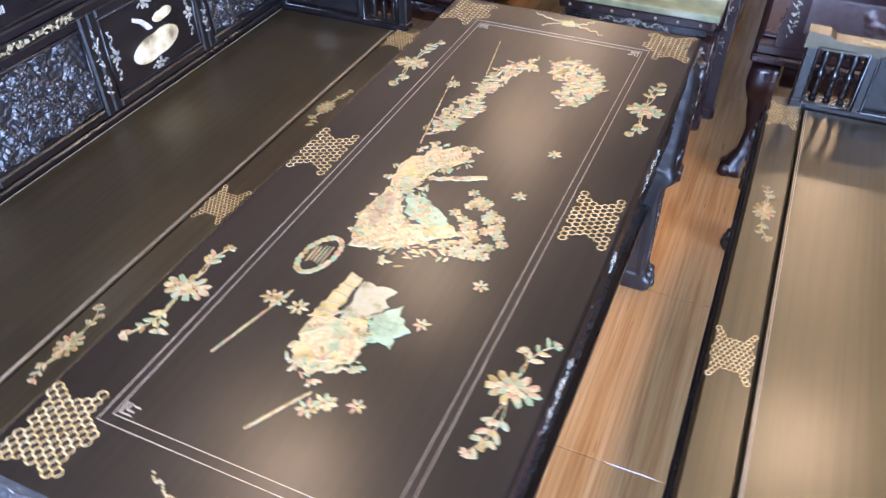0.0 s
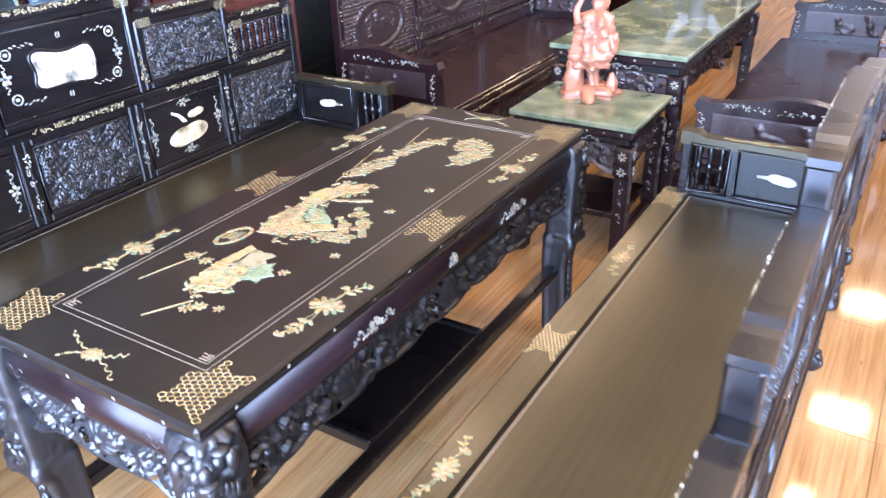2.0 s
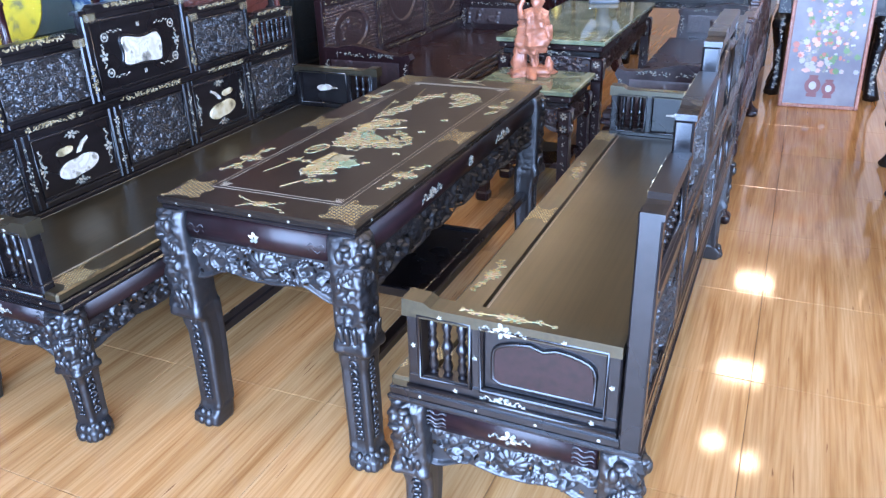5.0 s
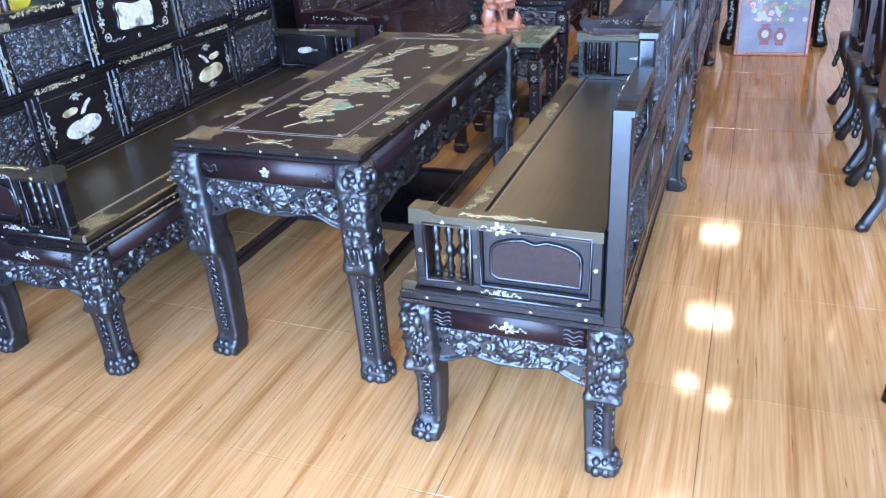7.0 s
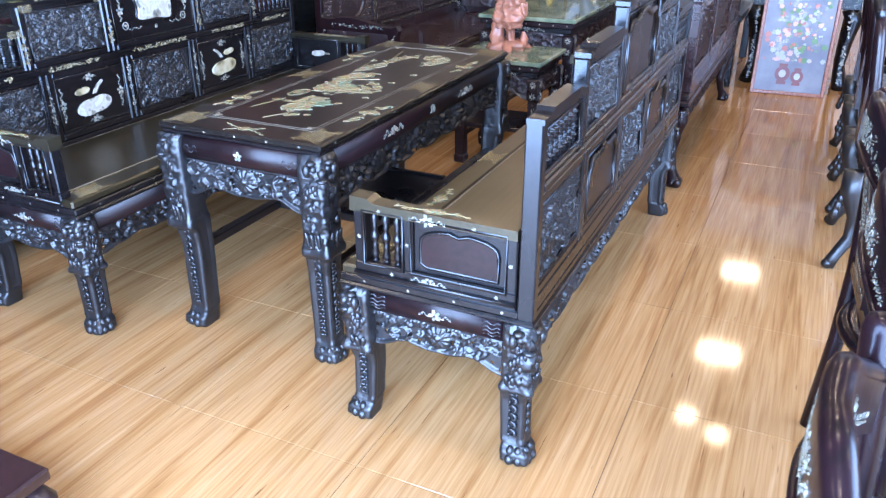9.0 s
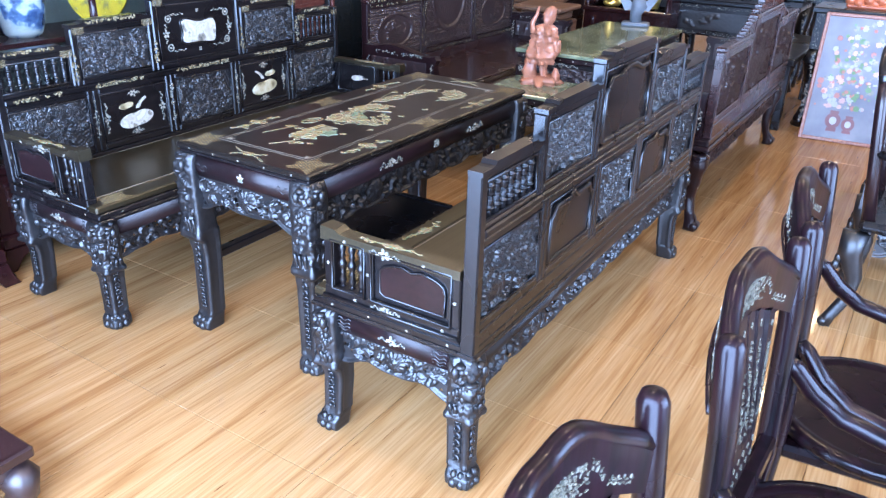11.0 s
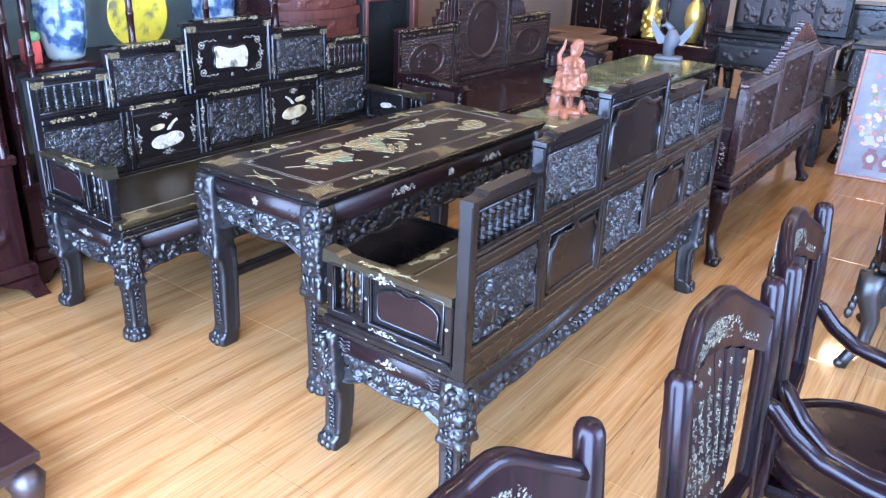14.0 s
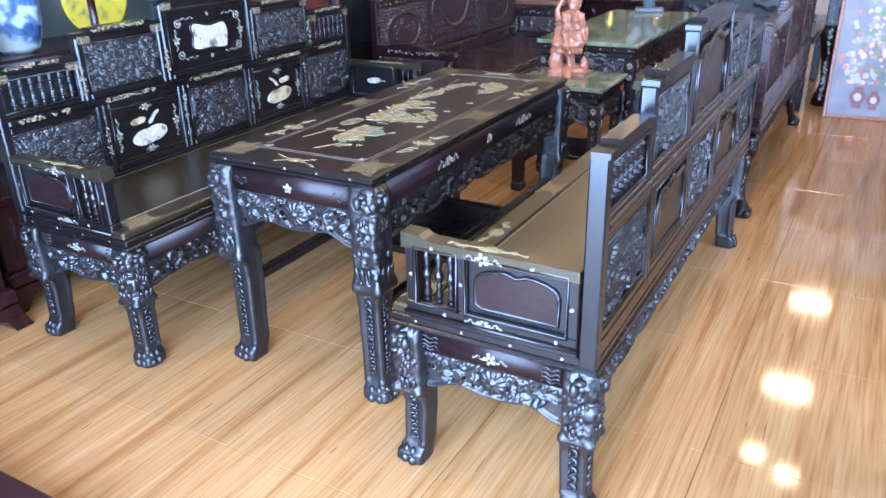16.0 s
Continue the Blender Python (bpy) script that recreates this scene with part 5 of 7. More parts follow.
# ---- second seating set, dark rosewood ----
def scroll_leg(top, sx, sy, w=0.05):
    """A square leg that swells at the shoulder, narrows and curls out in a scroll foot."""
    m = Mesh()
    k = top / 0.43
    prof = [(0.0, 0.022, 0.030), (0.02, 0.03, 0.034), (0.05, 0.022, 0.028), (0.09, 0.004, 0.022), (0.16, -0.006, 0.024), (0.28 * k, 0.0, 0.034), (0.37 * k, 0.012, 0.044), (top, 0.010, 0.042)]
    steps, n, rows = 26, 12, []
    for j in range(steps + 1):
        z = top * j / steps
        for (za, oa, ra), (zb, ob, rb) in zip(prof, prof[1:]):
            if za <= z <= zb:
                f = (z - za) / (zb - za)
                f = f * f * (3 - 2 * f)
                rows.append((z, oa + (ob - oa) * f, ra + (rb - ra) * f))
                break
    verts = []
    for z, o, r in rows:
        for i in range(n):
            a = 2 * math.pi * i / n + math.pi / 12
            c, s = math.cos(a), math.sin(a)
            q = (abs(c) ** 8 + abs(s) ** 8) ** -0.125
            verts.append((sx * o + r * q * c, sy * o + r * q * s, z))
    m.add(verts, [(j * n + i, j * n + (i + 1) % n, (j + 1) * n + (i + 1) % n, (j + 1) * n + i) for j in range(len(rows) - 1) for i in range(n)] + [tuple(range(n))[::-1], tuple((len(rows) - 1) * n + i for i in range(n))], True)
    m.lathe([(0.006, -0.035), (0.020, -0.034), (0.020, 0.034), (0.006, 0.035)], (sx * 0.048, sy * 0.030, 0.024), 12, "y")
    return m


def fret(y0, y1, z0, z1, x0, x1, up):
    """A flight of key-pattern steps that climbs from y0 to y1."""
    steps = []
    n = 6
    for k in range(n):
        m = Mesh()
        a, b = y0 + (y1 - y0) * k / n, y0 + (y1 - y0) * (k + 1) / n
        f = (k + 1) / n if up else (n - k) / n
        m.box(x0, a, z0, x1, b - 0.004, z0 + (z1 - z0) * f, 0.004)
        m.box(x0 - 0.002, a - 0.003, z0 + (z1 - z0) * f - 0.012, x1 + 0.002, b, z0 + (z1 - z0) * f + 0.004, 0.004)
        steps.append(m)
    return steps


def rose_bench(name, m, L, panels, shellwork, label):
    D = 0.60
    th = thing(name, m, label, "bench", "rosewood benches")
    for x, y, sx, sy in ((0.05, 0.05, -1, -1), (D - 0.05, 0.05, 1, -1), (0.05, L - 0.05, -1, 1), (D - 0.05, L - 0.05, 1, 1)):
        leg = part("leg", scroll_leg(0.40, sx, sy), MAROON, th)
        leg.location = (x, y, 0)
    for x, s in ((D - 0.03, 1), (0.03, -1)):
        part("rail", slab_roll(Mesh(), "y", 0.09, L - 0.09, x, 0.36, 0.42, s), ROSE, th)
        w = L - 0.17
        Z, K = pierced(w, 0.10, 71, 0.45, 0.0075, False)
        part("long_apron", Mesh().field(Z, w, 0.10, lambda u, v, h, x=x, s=s: (x + s * (h - 0.006), 0.085 + u, 0.365 - v), K, 0.004), ROSE_CARVED, th)
    for y, s in ((0.03, -1), (L - 0.03, 1)):
        part("side_rail", slab_roll(Mesh(), "x", 0.09, D - 0.09, y, 0.34, 0.42, s), MAROON, th)
    part("seat_frame", Mesh().box(-0.008, -0.008, 0.42, D + 0.012, L + 0.008, 0.445, 0.006).box(0, 0, 0.445, D + 0.004, L, 0.478, 0.006), MAROON, th)
    part("seat_board", Mesh().box(0.05, 0.05, 0.478, D - 0.004, L - 0.05, 0.492, 0.005), ROSE, th)
    f = Mesh()
    for k in range(15):
        stud(f, lambda u, v, h: (D + 0.004 + h, u, v), 0.06 + k * (L - 0.12) / 14, 0.462, 0.005)
    part("studs", f, PEARL_COOL, th, "shell studs")
    for y0, s in ((0.0, -1), (L - 0.05, 1)):
        y1 = y0 + 0.05
        prof = [(0.045, 0.478), (0.045, 0.70), (0.12, 0.70)] + [(0.12 + 0.36 * i / 10, 0.70 + 0.018 * math.sin(i / 10 * math.pi * 1.5) - 0.006 * i / 10) for i in range(1, 10)] + [(0.51, 0.675), (0.545, 0.685), (0.558, 0.66), (0.54, 0.63), (0.55, 0.56), (0.555, 0.478)]
        arm = part("arm", Mesh().prism(prof, y0, y1, "y"), MAROON, th)
        w, h = 0.40, 0.11
        Z = foliage(w, h, 60, 20, 81, 80, 0.010, 0.022, 0.004)
        for yy, q in ((y0, -1), (y1, 1)):
            part("carved_panel", Mesh().field(Z, w, h, lambda u, v, z, yy=yy, q=q: (0.09 + u, yy + q * (z + 0.001), 0.53 + v)), ROSE_CARVED, arm)
            f = Mesh()
            flecks(f, lambda u, v, z, yy=yy, q=q: (0.12 + u, yy + q * (0.001 + z), 0.662 + v), 0.34, 0.018, 33, 0.6)
            for k in (0.065, 0.525):
                flecks(f, lambda u, v, z, yy=yy, q=q, k=k: (k - 0.012 + v, yy + q * (0.001 + z), 0.51 + u), 0.13, 0.022, 34, 0.6)
            part("shell_band", f, PEARL_COOL, arm, "silvery shell bands")
    x0, x1 = 0.0, 0.045
    part("bottom_rail", Mesh().box(x0, 0.03, 0.478, x1, L - 0.03, 0.55, 0.005), ROSE, th)
    for k, (a, b, top) in enumerate(panels):
        fr = Mesh()
        for u, v in ((a, a + 0.035), (b - 0.035, b)):
            fr.box(x0, u, 0.551, x1, v, top, 0.005)
        fr.box(x0 + 0.001, a + 0.034, 0.552, x1 - 0.001, b - 0.034, 0.585, 0.004).box(x0 + 0.001, a + 0.034, top - 0.04, x1 - 0.001, b - 0.034, top - 0.001, 0.004)
        fr = part("panel_frame", fr, MAROON if shellwork else ROSE, th)
        w, h = b - a - 0.07, top - 0.625
        mm = Mesh().box(0.016, a + 0.03, 0.583, 0.028, b - 0.03, top - 0.038, 0)
        Z = foliage(w, h, 110, 90, 90 + k, 170, 0.022, 0.028, 0.004)
        Y, X = np.mgrid[0:1:90j, 0:1:110j]
        r = np.hypot((X - 0.5) * 2, (Y - 0.5) * 2)
        if shellwork:
            cu, cv = (X * w / 0.052) % 1 - 0.5, (Y * h / 0.052) % 1 - 0.5
            ring = np.maximum(np.abs(cu), np.abs(cv))
            key = np.where(((ring * 7) % 2 < 1) | ((np.abs(cv) < 0.09) & (cu > 0)), 0.011, 0.001)
            flower = 0.002 + 0.55 * Z * (r < 0.45)
            Z = np.where(r < 0.62, flower, key)
            Z = np.maximum(Z, np.where(np.abs(r - 0.68) < 0.05, 0.013, 0))
        mm.field(Z, w, h, lambda u, v, q: (0.0285 + q, a + 0.035 + u, 0.585 + v)).field(Z, w, h, lambda u, v, q: (0.0155 - q, a + 0.035 + u, 0.585 + v))
        part("carved_panel", mm, ROSE_CARVED, fr, "carved scenery panel")
        part("panel_crest", Mesh().box(x0 - 0.004, a, top, x1 + 0.004, b, top + 0.022, 0.006), ROSE, th)
        if shellwork:
            f = Mesh()
            for z in (0.568, top - 0.02):
                flecks(f, lambda u, v, q, z=z: (x1 + 0.0002 + q, a + 0.03 + u, z - 0.008 + v), b - a - 0.06, 0.014, k, 0.35)
            for y in (a + 0.008, b - 0.024):
                flecks(f, lambda u, v, q, y=y: (x1 + 0.0002 + q, y + v, 0.6 + u), top - 0.65, 0.014, k + 4, 0.35)
            part("shell_band", f, SHELL_GOLD_BAND, th, "golden shell bands")
    lo, mid = panels[0][2] + 0.022, panels[1][2] + 0.022
    a, b = panels[1][0], panels[1][1]
    for step in fret(a - 0.24, a, lo, mid - 0.02, x0 + 0.004, x1 - 0.004, True):
        part("fret_step", step, ROSE, th)
    for step in fret(b, b + 0.24, lo, mid - 0.02, x0 + 0.004, x1 - 0.004, False):
        part("fret_step", step, ROSE, th)
    if shellwork:
        f = Mesh()
        for p, q, z0, z1 in ((a - 0.24, a, lo, mid - 0.02), (b + 0.24, b, lo, mid - 0.02), (a + 0.02, (a + b) / 2, mid, mid + 0.12), (b - 0.02, (a + b) / 2, mid, mid + 0.12)):
            for k in range(6):
                y0, y1, z = p + (q - p) * k / 6, p + (q - p) * (k + 1) / 6, z0 + (z1 - z0) * (k + 1) / 6
                flecks(f, lambda u, v, h, y=min(y0, y1), z=z: (x1 + 0.0005 + h, y + u, z - 0.010 + v), abs(y1 - y0), 0.012, k, 0.8)
                flecks(f, lambda u, v, h, y=y0, z=z, d=1 if q > p else -1: (x1 - 0.003 + h, y + d * v, z - 0.045 + u), 0.04, 0.010, k + 9, 0.8)
        for p, q, top in panels:
            flecks(f, lambda u, v, h, p=p, top=top: (x1 + 0.0045 + h, p + u, top + 0.005 + v), q - p, 0.012, 3, 0.7)
        part("shell_band", f, SHELL_GOLD_BAND, th, "golden shell bands on the steps")
    c = (a + b) / 2
    for step in fret(a + 0.02, c, mid, mid + 0.12, x0 + 0.004, x1 - 0.004, True):
        part("fret_step", step, ROSE, th)
    for step in fret(c, b - 0.02, mid, mid + 0.12, x0 + 0.004, x1 - 0.004, False):
        part("fret_step", step, ROSE, th)
    return th


rose_bench("rosewood_bench", pose(-1.56, 2.33, 0), 1.95, [(0.02, 0.64, 0.93), (0.642, 1.308, 1.22), (1.31, 1.93, 0.93)], True, "dark rosewood bench with stepped fretwork back and shell bands")
rose_bench("rosewood_bench", pose(0.585, 2.33 + 1.95, 0, 0, 0, 180), 1.95, [(0.02, 0.62, 0.90), (0.622, 1.328, 0.99), (1.33, 1.93, 0.90)], False, "red-brown rosewood bench with carved scenery panels, stepped crest")


def stone_table(name, m, W, L, HT, group, label, low):
    """A square-legged rosewood table with a polished green stone top."""
    th = thing(name, m, label, "table", group)
    part("table_top", Mesh().box(0, 0, HT - 0.022, W, L, HT, 0.004), GREEN_STONE, th, "polished mottled green stone top")
    part("top_frame", Mesh().box(0.012, 0.012, HT - 0.055, W - 0.012, L - 0.012, HT - 0.022, 0.006), MAROON, th)
    part("waist", Mesh().box(0.03, 0.03, HT - 0.085, W - 0.03, L - 0.03, HT - 0.055, 0.004), EBONY, th)
    for x, y, sx, sy in ((0.04, 0.04, -1, -1), (W - 0.04, 0.04, 1, -1), (0.04, L - 0.04, -1, 1), (W - 0.04, L - 0.04, 1, 1)):
        lg = Mesh().prism([(-0.026, -0.026), (0.026, -0.026), (0.026, 0.026), (-0.026, 0.026)], 0.05, HT - 0.086, "z").box(-0.034, -0.034, 0, 0.034, 0.034, 0.05, 0.010).box(-0.034, -0.034, HT - 0.20, 0.034, 0.034, HT - 0.087, 0.008)
        leg = part("leg", lg, MAROON, th)
        leg.location = (x, y, 0)
        f = Mesh()
        for ax in (0, 1):
            for q in (-1, 1):
                pl = (lambda u, v, h, q=q: (u, q * (0.0342 + h), v)) if ax else (lambda u, v, h, q=q: (q * (0.0342 + h), u, v))
                for z in (HT - 0.115, HT - 0.175):
                    for k in range(7):
                        chip(f, pl, 0.011 * math.cos(k * 0.9), z + 0.011 * math.sin(k * 0.9), k * 0.9, 0.007, 0.004, random.Random(k), 6)
                pl = (lambda u, v, h, q=q: (v - 0.008, q * (0.0262 + h), u)) if ax else (lambda u, v, h, q=q: (q * (0.0262 + h), v - 0.008, u))
                flecks(f, lambda u, v, h, pl=pl: pl(u + HT * 0.35, v, h), HT * 0.28, 0.016, 3, 0.45)
        part("shell_inlay", f, PEARL_COOL, leg, "shell roses and speckle")
    for x, s in ((0.035, -1), (W - 0.035, 1)):
        w = L - 0.15
        Z, K = pierced(w, 0.12, 101, 0.4, 0.007, False)
        ap = part("side_apron", Mesh().field(Z, w, 0.12, lambda u, v, h, x=x, s=s: (x + s * (h - 0.004), 0.075 + u, HT - 0.084 - v), K, 0.004), ROSE_CARVED, th)
    for y, s in ((0.035, -1), (L - 0.035, 1)):
        w = W - 0.15
        Z, K = pierced(w, 0.12, 102, 0.4, 0.006, False)
        ap = part("end_apron", Mesh().field(Z, w, 0.12, lambda u, v, h, y=y, s=s: (0.075 + u, y + s * (h - 0.004), HT - 0.084 - v), K, 0.004), ROSE_CARVED, th)
        f = Mesh()
        for k in range(7):
            stud(f, lambda u, v, h, y=y, s=s: (u, (0.012 if s < 0 else L - 0.012) + s * h, v), 0.05 + k * (W - 0.1) / 6, HT - 0.038, 0.005)
        scrolls(f, lambda u, v, h, y=y, s=s: (W / 2 + u, (0.03 if s < 0 else L - 0.03) + s * h, HT - 0.07 + v), 0.2, 0.02, 5)
        part("studs", f, PEARL_COOL, th, "shell studs and scroll")
    for x, s in ((0.012, -1), (W - 0.012, 1)):
        f = Mesh()
        for k in range(int(L / 0.09)):
            stud(f, lambda u, v, h, x=x, s=s: (x + s * h, u, v), 0.05 + k * (L - 0.1) / (int(L / 0.09) - 1), HT - 0.038, 0.005)
        part("studs", f, PEARL_COOL, th, "shell studs")
    if low:
        part("low_shelf", Mesh().box(0.05, 0.05, 0.20, W - 0.05, L - 0.05, 0.225, 0.004), MAROON, th)
    for x in (0.04, W - 0.04):
        part("stretcher", Mesh().box(x - 0.014, 0.07, 0.14, x + 0.014, L - 0.07, 0.17, 0.004), MAROON, th)
    return th


stone_table("side_table", pose(-0.62, 2.205, 0), 0.49, 0.43, 0.589, "stone-topped tables", "small rosewood side table with a green stone top", True)
stone_table("centre_table", pose(-0.665, 2.655, 0), 0.57, 1.40, 0.736, "stone-topped tables", "long rosewood table with a polished green stone top", False)


# carved figure on the side table: one plain mesh
fig = Mesh()
rng = random.Random(5)


def robe(mesh, path, radii, folds, seed, n=48, deep=0.24, rows=70):
    """A draped, folded body along a bent line."""
    verts, faces = [], []
    k = len(path) - 1
    for j in range(rows + 1):
        t = j / rows * k
        i = min(int(t), k - 1)
        f = t - i
        c = Vector(path[i]).lerp(Vector(path[i + 1]), f)
        r = radii[i] + (radii[i + 1] - radii[i]) * f
        for q in range(n):
            a = 2 * math.pi * q / n
            rr = r * (1 + deep * math.cos(folds * a + 30 * c.z + seed) + 0.34 * noise.noise((2.4 * math.cos(a) + seed, 2.4 * math.sin(a), 30 * c.z)) + 0.16 * noise.noise((6 * math.cos(a), 6 * math.sin(a) + seed, 70 * c.z)))
            verts.append((c.x + rr * math.cos(a), c.y + rr * 1.15 * math.sin(a), c.z))
    for j in range(rows):
        for q in range(n):
            faces.append((j * n + q, j * n + (q + 1) % n, (j + 1) * n + (q + 1) % n, (j + 1) * n + q))
    faces += [tuple(range(n))[::-1], tuple(rows * n + q for q in range(n))]
    mesh.add(verts, faces, True)


robe(fig, [(0, 0, 0), (0, 0, 0.02), (0, 0.01, 0.045)], [0.085, 0.088, 0.05], 7, 1.0, rows=10)
robe(fig, [(0.005, 0.02, 0.03), (0.0, 0.01, 0.09), (0.0, 0.0, 0.13)], [0.018, 0.016, 0.03], 5, 2.0, rows=10)
robe(fig, [(0, -0.002, 0.11), (0, 0.0, 0.15), (0, 0.004, 0.20), (0, 0.01, 0.26), (0, 0.014, 0.305), (0, 0.018, 0.325)], [0.050, 0.062, 0.056, 0.058, 0.046, 0.018], 6, 3.0)
robe(fig, [(0.02, 0.05, 0.13), (0.02, 0.062, 0.18), (0.01, 0.055, 0.24)], [0.012, 0.028, 0.03], 4, 5.0, rows=14)
robe(fig, [(0, 0.02, 0.315), (0, 0.022, 0.345), (0, 0.026, 0.375), (0, 0.034, 0.405), (0, 0.036, 0.418)], [0.016, 0.027, 0.030, 0.024, 0.008], 5, 7.0, 20, 0.06, 16)
robe(fig, [(0.0, -0.06, 0.02), (0.0, -0.062, 0.06), (0.0, -0.06, 0.11), (0.0, -0.062, 0.14), (0.0, -0.062, 0.155)], [0.030, 0.036, 0.028, 0.020, 0.006], 4, 9.0, 18, 0.1, 18)
robe(fig, [(0.015, 0.08, 0.02), (0.015, 0.085, 0.05), (0.015, 0.08, 0.09)], [0.022, 0.02, 0.006], 4, 4.0, 14, 0.1, 10)
fig.tube([(0, -0.025, 0.29), (0.01, -0.062, 0.285), (0.012, -0.066, 0.33), (0.01, -0.045, 0.37), (0.01, -0.035, 0.415)], [0.020, 0.017, 0.013, 0.010, 0.005], 9)
solid("carved_figure", fig, STATUE, pose(-0.42, 2.50, 0.589, 0, 0, -60), "pink-orange carved wooden figure on the side table", "statue")

# grey stone bird at the far end of the centre table
bird = Mesh().box(-0.07, -0.04, 0, 0.07, 0.04, 0.02, 0.006)
bird.tube([(0, 0, 0.015), (-0.005, 0, 0.06), (0.01, 0, 0.10), (0.0, 0, 0.15)], [0.03, 0.03, 0.045, 0.02], 10)
for s in (-1, 1):
    bird.prism([(0, 0.09), (s * 0.05, 0.13), (s * 0.11, 0.21), (s * 0.10, 0.14), (s * 0.06, 0.075)], -0.012, 0.012, "y")
bird.tube([(0, 0, 0.15), (-0.03, 0, 0.175), (-0.055, 0, 0.165)], [0.017, 0.013, 0.004], 8)
bird.v = [(1.35 * x, 1.35 * y, 1.35 * z) for x, y, z in bird.v]
solid("stone_bird", bird, GREY_STONE, pose(-0.41, 3.98, 0.736, 0, 0, 15), "grey stone bird with spread wings on the stone table", "sculpture")


# ---- dining chairs with fan backs ----
def chair(m):
    th = thing("fan_back_chair", m, "dark rosewood armchair with a slatted shell-inlaid fan back", "chair", "fan-back chairs")
    for s in (-1, 1):
        part("back_post", Mesh().tube([(-0.02, s * 0.205, 0.0), (0.0, s * 0.205, 0.30), (0.005, s * 0.215, 0.5), (-0.01, s * 0.222, 0.8), (-0.025, s * 0.222, 0.955), (-0.026, s * 0.222, 0.968), (-0.026, s * 0.222, 0.973)], [0.019, 0.021, 0.022, 0.022, 0.022, 0.017, 0.006], 14), CHAIR_WOOD, th)
        part("front_leg", Mesh().lathe([(0.016, 0), (0.021, 0.03), (0.02, 0.3), (0.024, 0.43)], (0.40, s * 0.19, 0), 12), CHAIR_WOOD, th)
        part("arm_rest", Mesh().tube([(-0.01, s * 0.222, 0.72), (0.02, s * 0.236, 0.695), (0.06, s * 0.25, 0.645), (0.12, s * 0.262, 0.60), (0.20, s * 0.268, 0.58), (0.30, s * 0.262, 0.575), (0.37, s * 0.25, 0.578), (0.395, s * 0.245, 0.572)], [0.011, 0.018, 0.020, 0.020, 0.020, 0.021, 0.023, 0.014], 14), CHAIR_WOOD, th)
        part("arm_support", Mesh().tube([(0.36, s * 0.215, 0.46), (0.375, s * 0.225, 0.51), (0.36, s * 0.245, 0.565)], [0.014, 0.012, 0.014], 8), CHAIR_WOOD, th)
        part("side_stretcher", Mesh().tube([(-0.02, s * 0.212, 0.16), (0.40, s * 0.188, 0.16)], 0.012, 8), CHAIR_WOOD, th)
    seat = part("seat", Mesh().lathe([(0.20, 0.425), (0.235, 0.43), (0.245, 0.445), (0.238, 0.46), (0.215, 0.463), (0.205, 0.457), (0.198, 0.457), (0.06, 0.455)], (0.20, 0, 0), 32), CHAIR_WOOD, th)
    part("seat_rail", Mesh().box(0.0, -0.2, 0.39, 0.40, 0.2, 0.426, 0.01), CHAIR_WOOD, th)
    part("back_rail", Mesh().box(-0.012, -0.205, 0.50, 0.022, 0.205, 0.545, 0.006), CHAIR_WOOD, th)
    # crest: an arch with drooping shoulders, bowed backwards
    n = 24
    half = 0.208
    topz = lambda u: 0.895 + 0.095 * max(0, math.cos(u * 1.5)) ** 1.1 - 0.008 * math.cos(u * 9) * (1 - abs(u))
    lowz = lambda u: 0.80 + 0.085 * math.cos(u * 1.3)
    bow = lambda y: -0.048 * (1 - (y / half) ** 2)
    ys = [-half + 2 * half * i / n for i in range(n + 1)]
    verts, faces = [], []
    for y in ys:
        for x, z in ((-0.036, lowz(y / half)), (-0.006, lowz(y / half)), (-0.006, topz(y / half)), (-0.036, topz(y / half))):
            verts.append((x + bow(y), y, z))
    for i in range(n):
        for k in range(4):
            faces.append((4 * i + k, 4 * i + (k + 1) % 4, 4 * i + 4 + (k + 1) % 4, 4 * i + 4 + k))
    faces += [(0, 1, 2, 3), (4 * n, 4 * n + 1, 4 * n + 2, 4 * n + 3)]
    cr = part("crest", Mesh().add(verts, faces), CHAIR_WOOD, th)
    part("crest_bead", Mesh().tube([(-0.021 + bow(y), y, topz(y / half)) for y in ys], 0.0155, 8), CHAIR_WOOD, cr)
    part("crest_moulding", Mesh().tube([(-0.038 + bow(y), y, lowz(y / half)) for y in ys], 0.006, 6), CHAIR_WOOD, cr)
    f = Mesh()
    rng = random.Random(8)
    for side in (-1, 1):
        xx = -0.036 if side < 0 else -0.006
        pl = lambda u, v, h, xx=xx, side=side: (xx + bow(u) + side * h, u, v)
        for k in range(260):
            u = rng.gauss(0, 0.05)
            if abs(u) < 0.12:
                zc = 0.5 * (topz(u / half) + lowz(u / half)) - 0.004 + rng.uniform(-0.026, 0.026)
                chip(f, pl, u, zc, rng.uniform(0, 3), rng.uniform(0.002, 0.005), rng.uniform(0.0008, 0.0020), rng, 5)
        for k in range(26):
            a = 2 * math.pi * k / 26
            chip(f, pl, 0.021 * math.cos(a), 0.935 + 0.021 * math.sin(a), a + 1.57, 0.0032, 0.0012, rng, 5)
        for s in (-1, 1):
            for k in range(4):
                for q in range(5):
                    chip(f, pl, s * (0.13 + 0.012 * k) + 0.005 * math.cos(q * 1.26), 0.885 - 0.006 * k + 0.005 * math.sin(q * 1.26), q * 1.26, 0.003, 0.0012, rng, 5)
    part("crest_inlay", f, AGED_SHELL, cr, "silvery shell flowers")
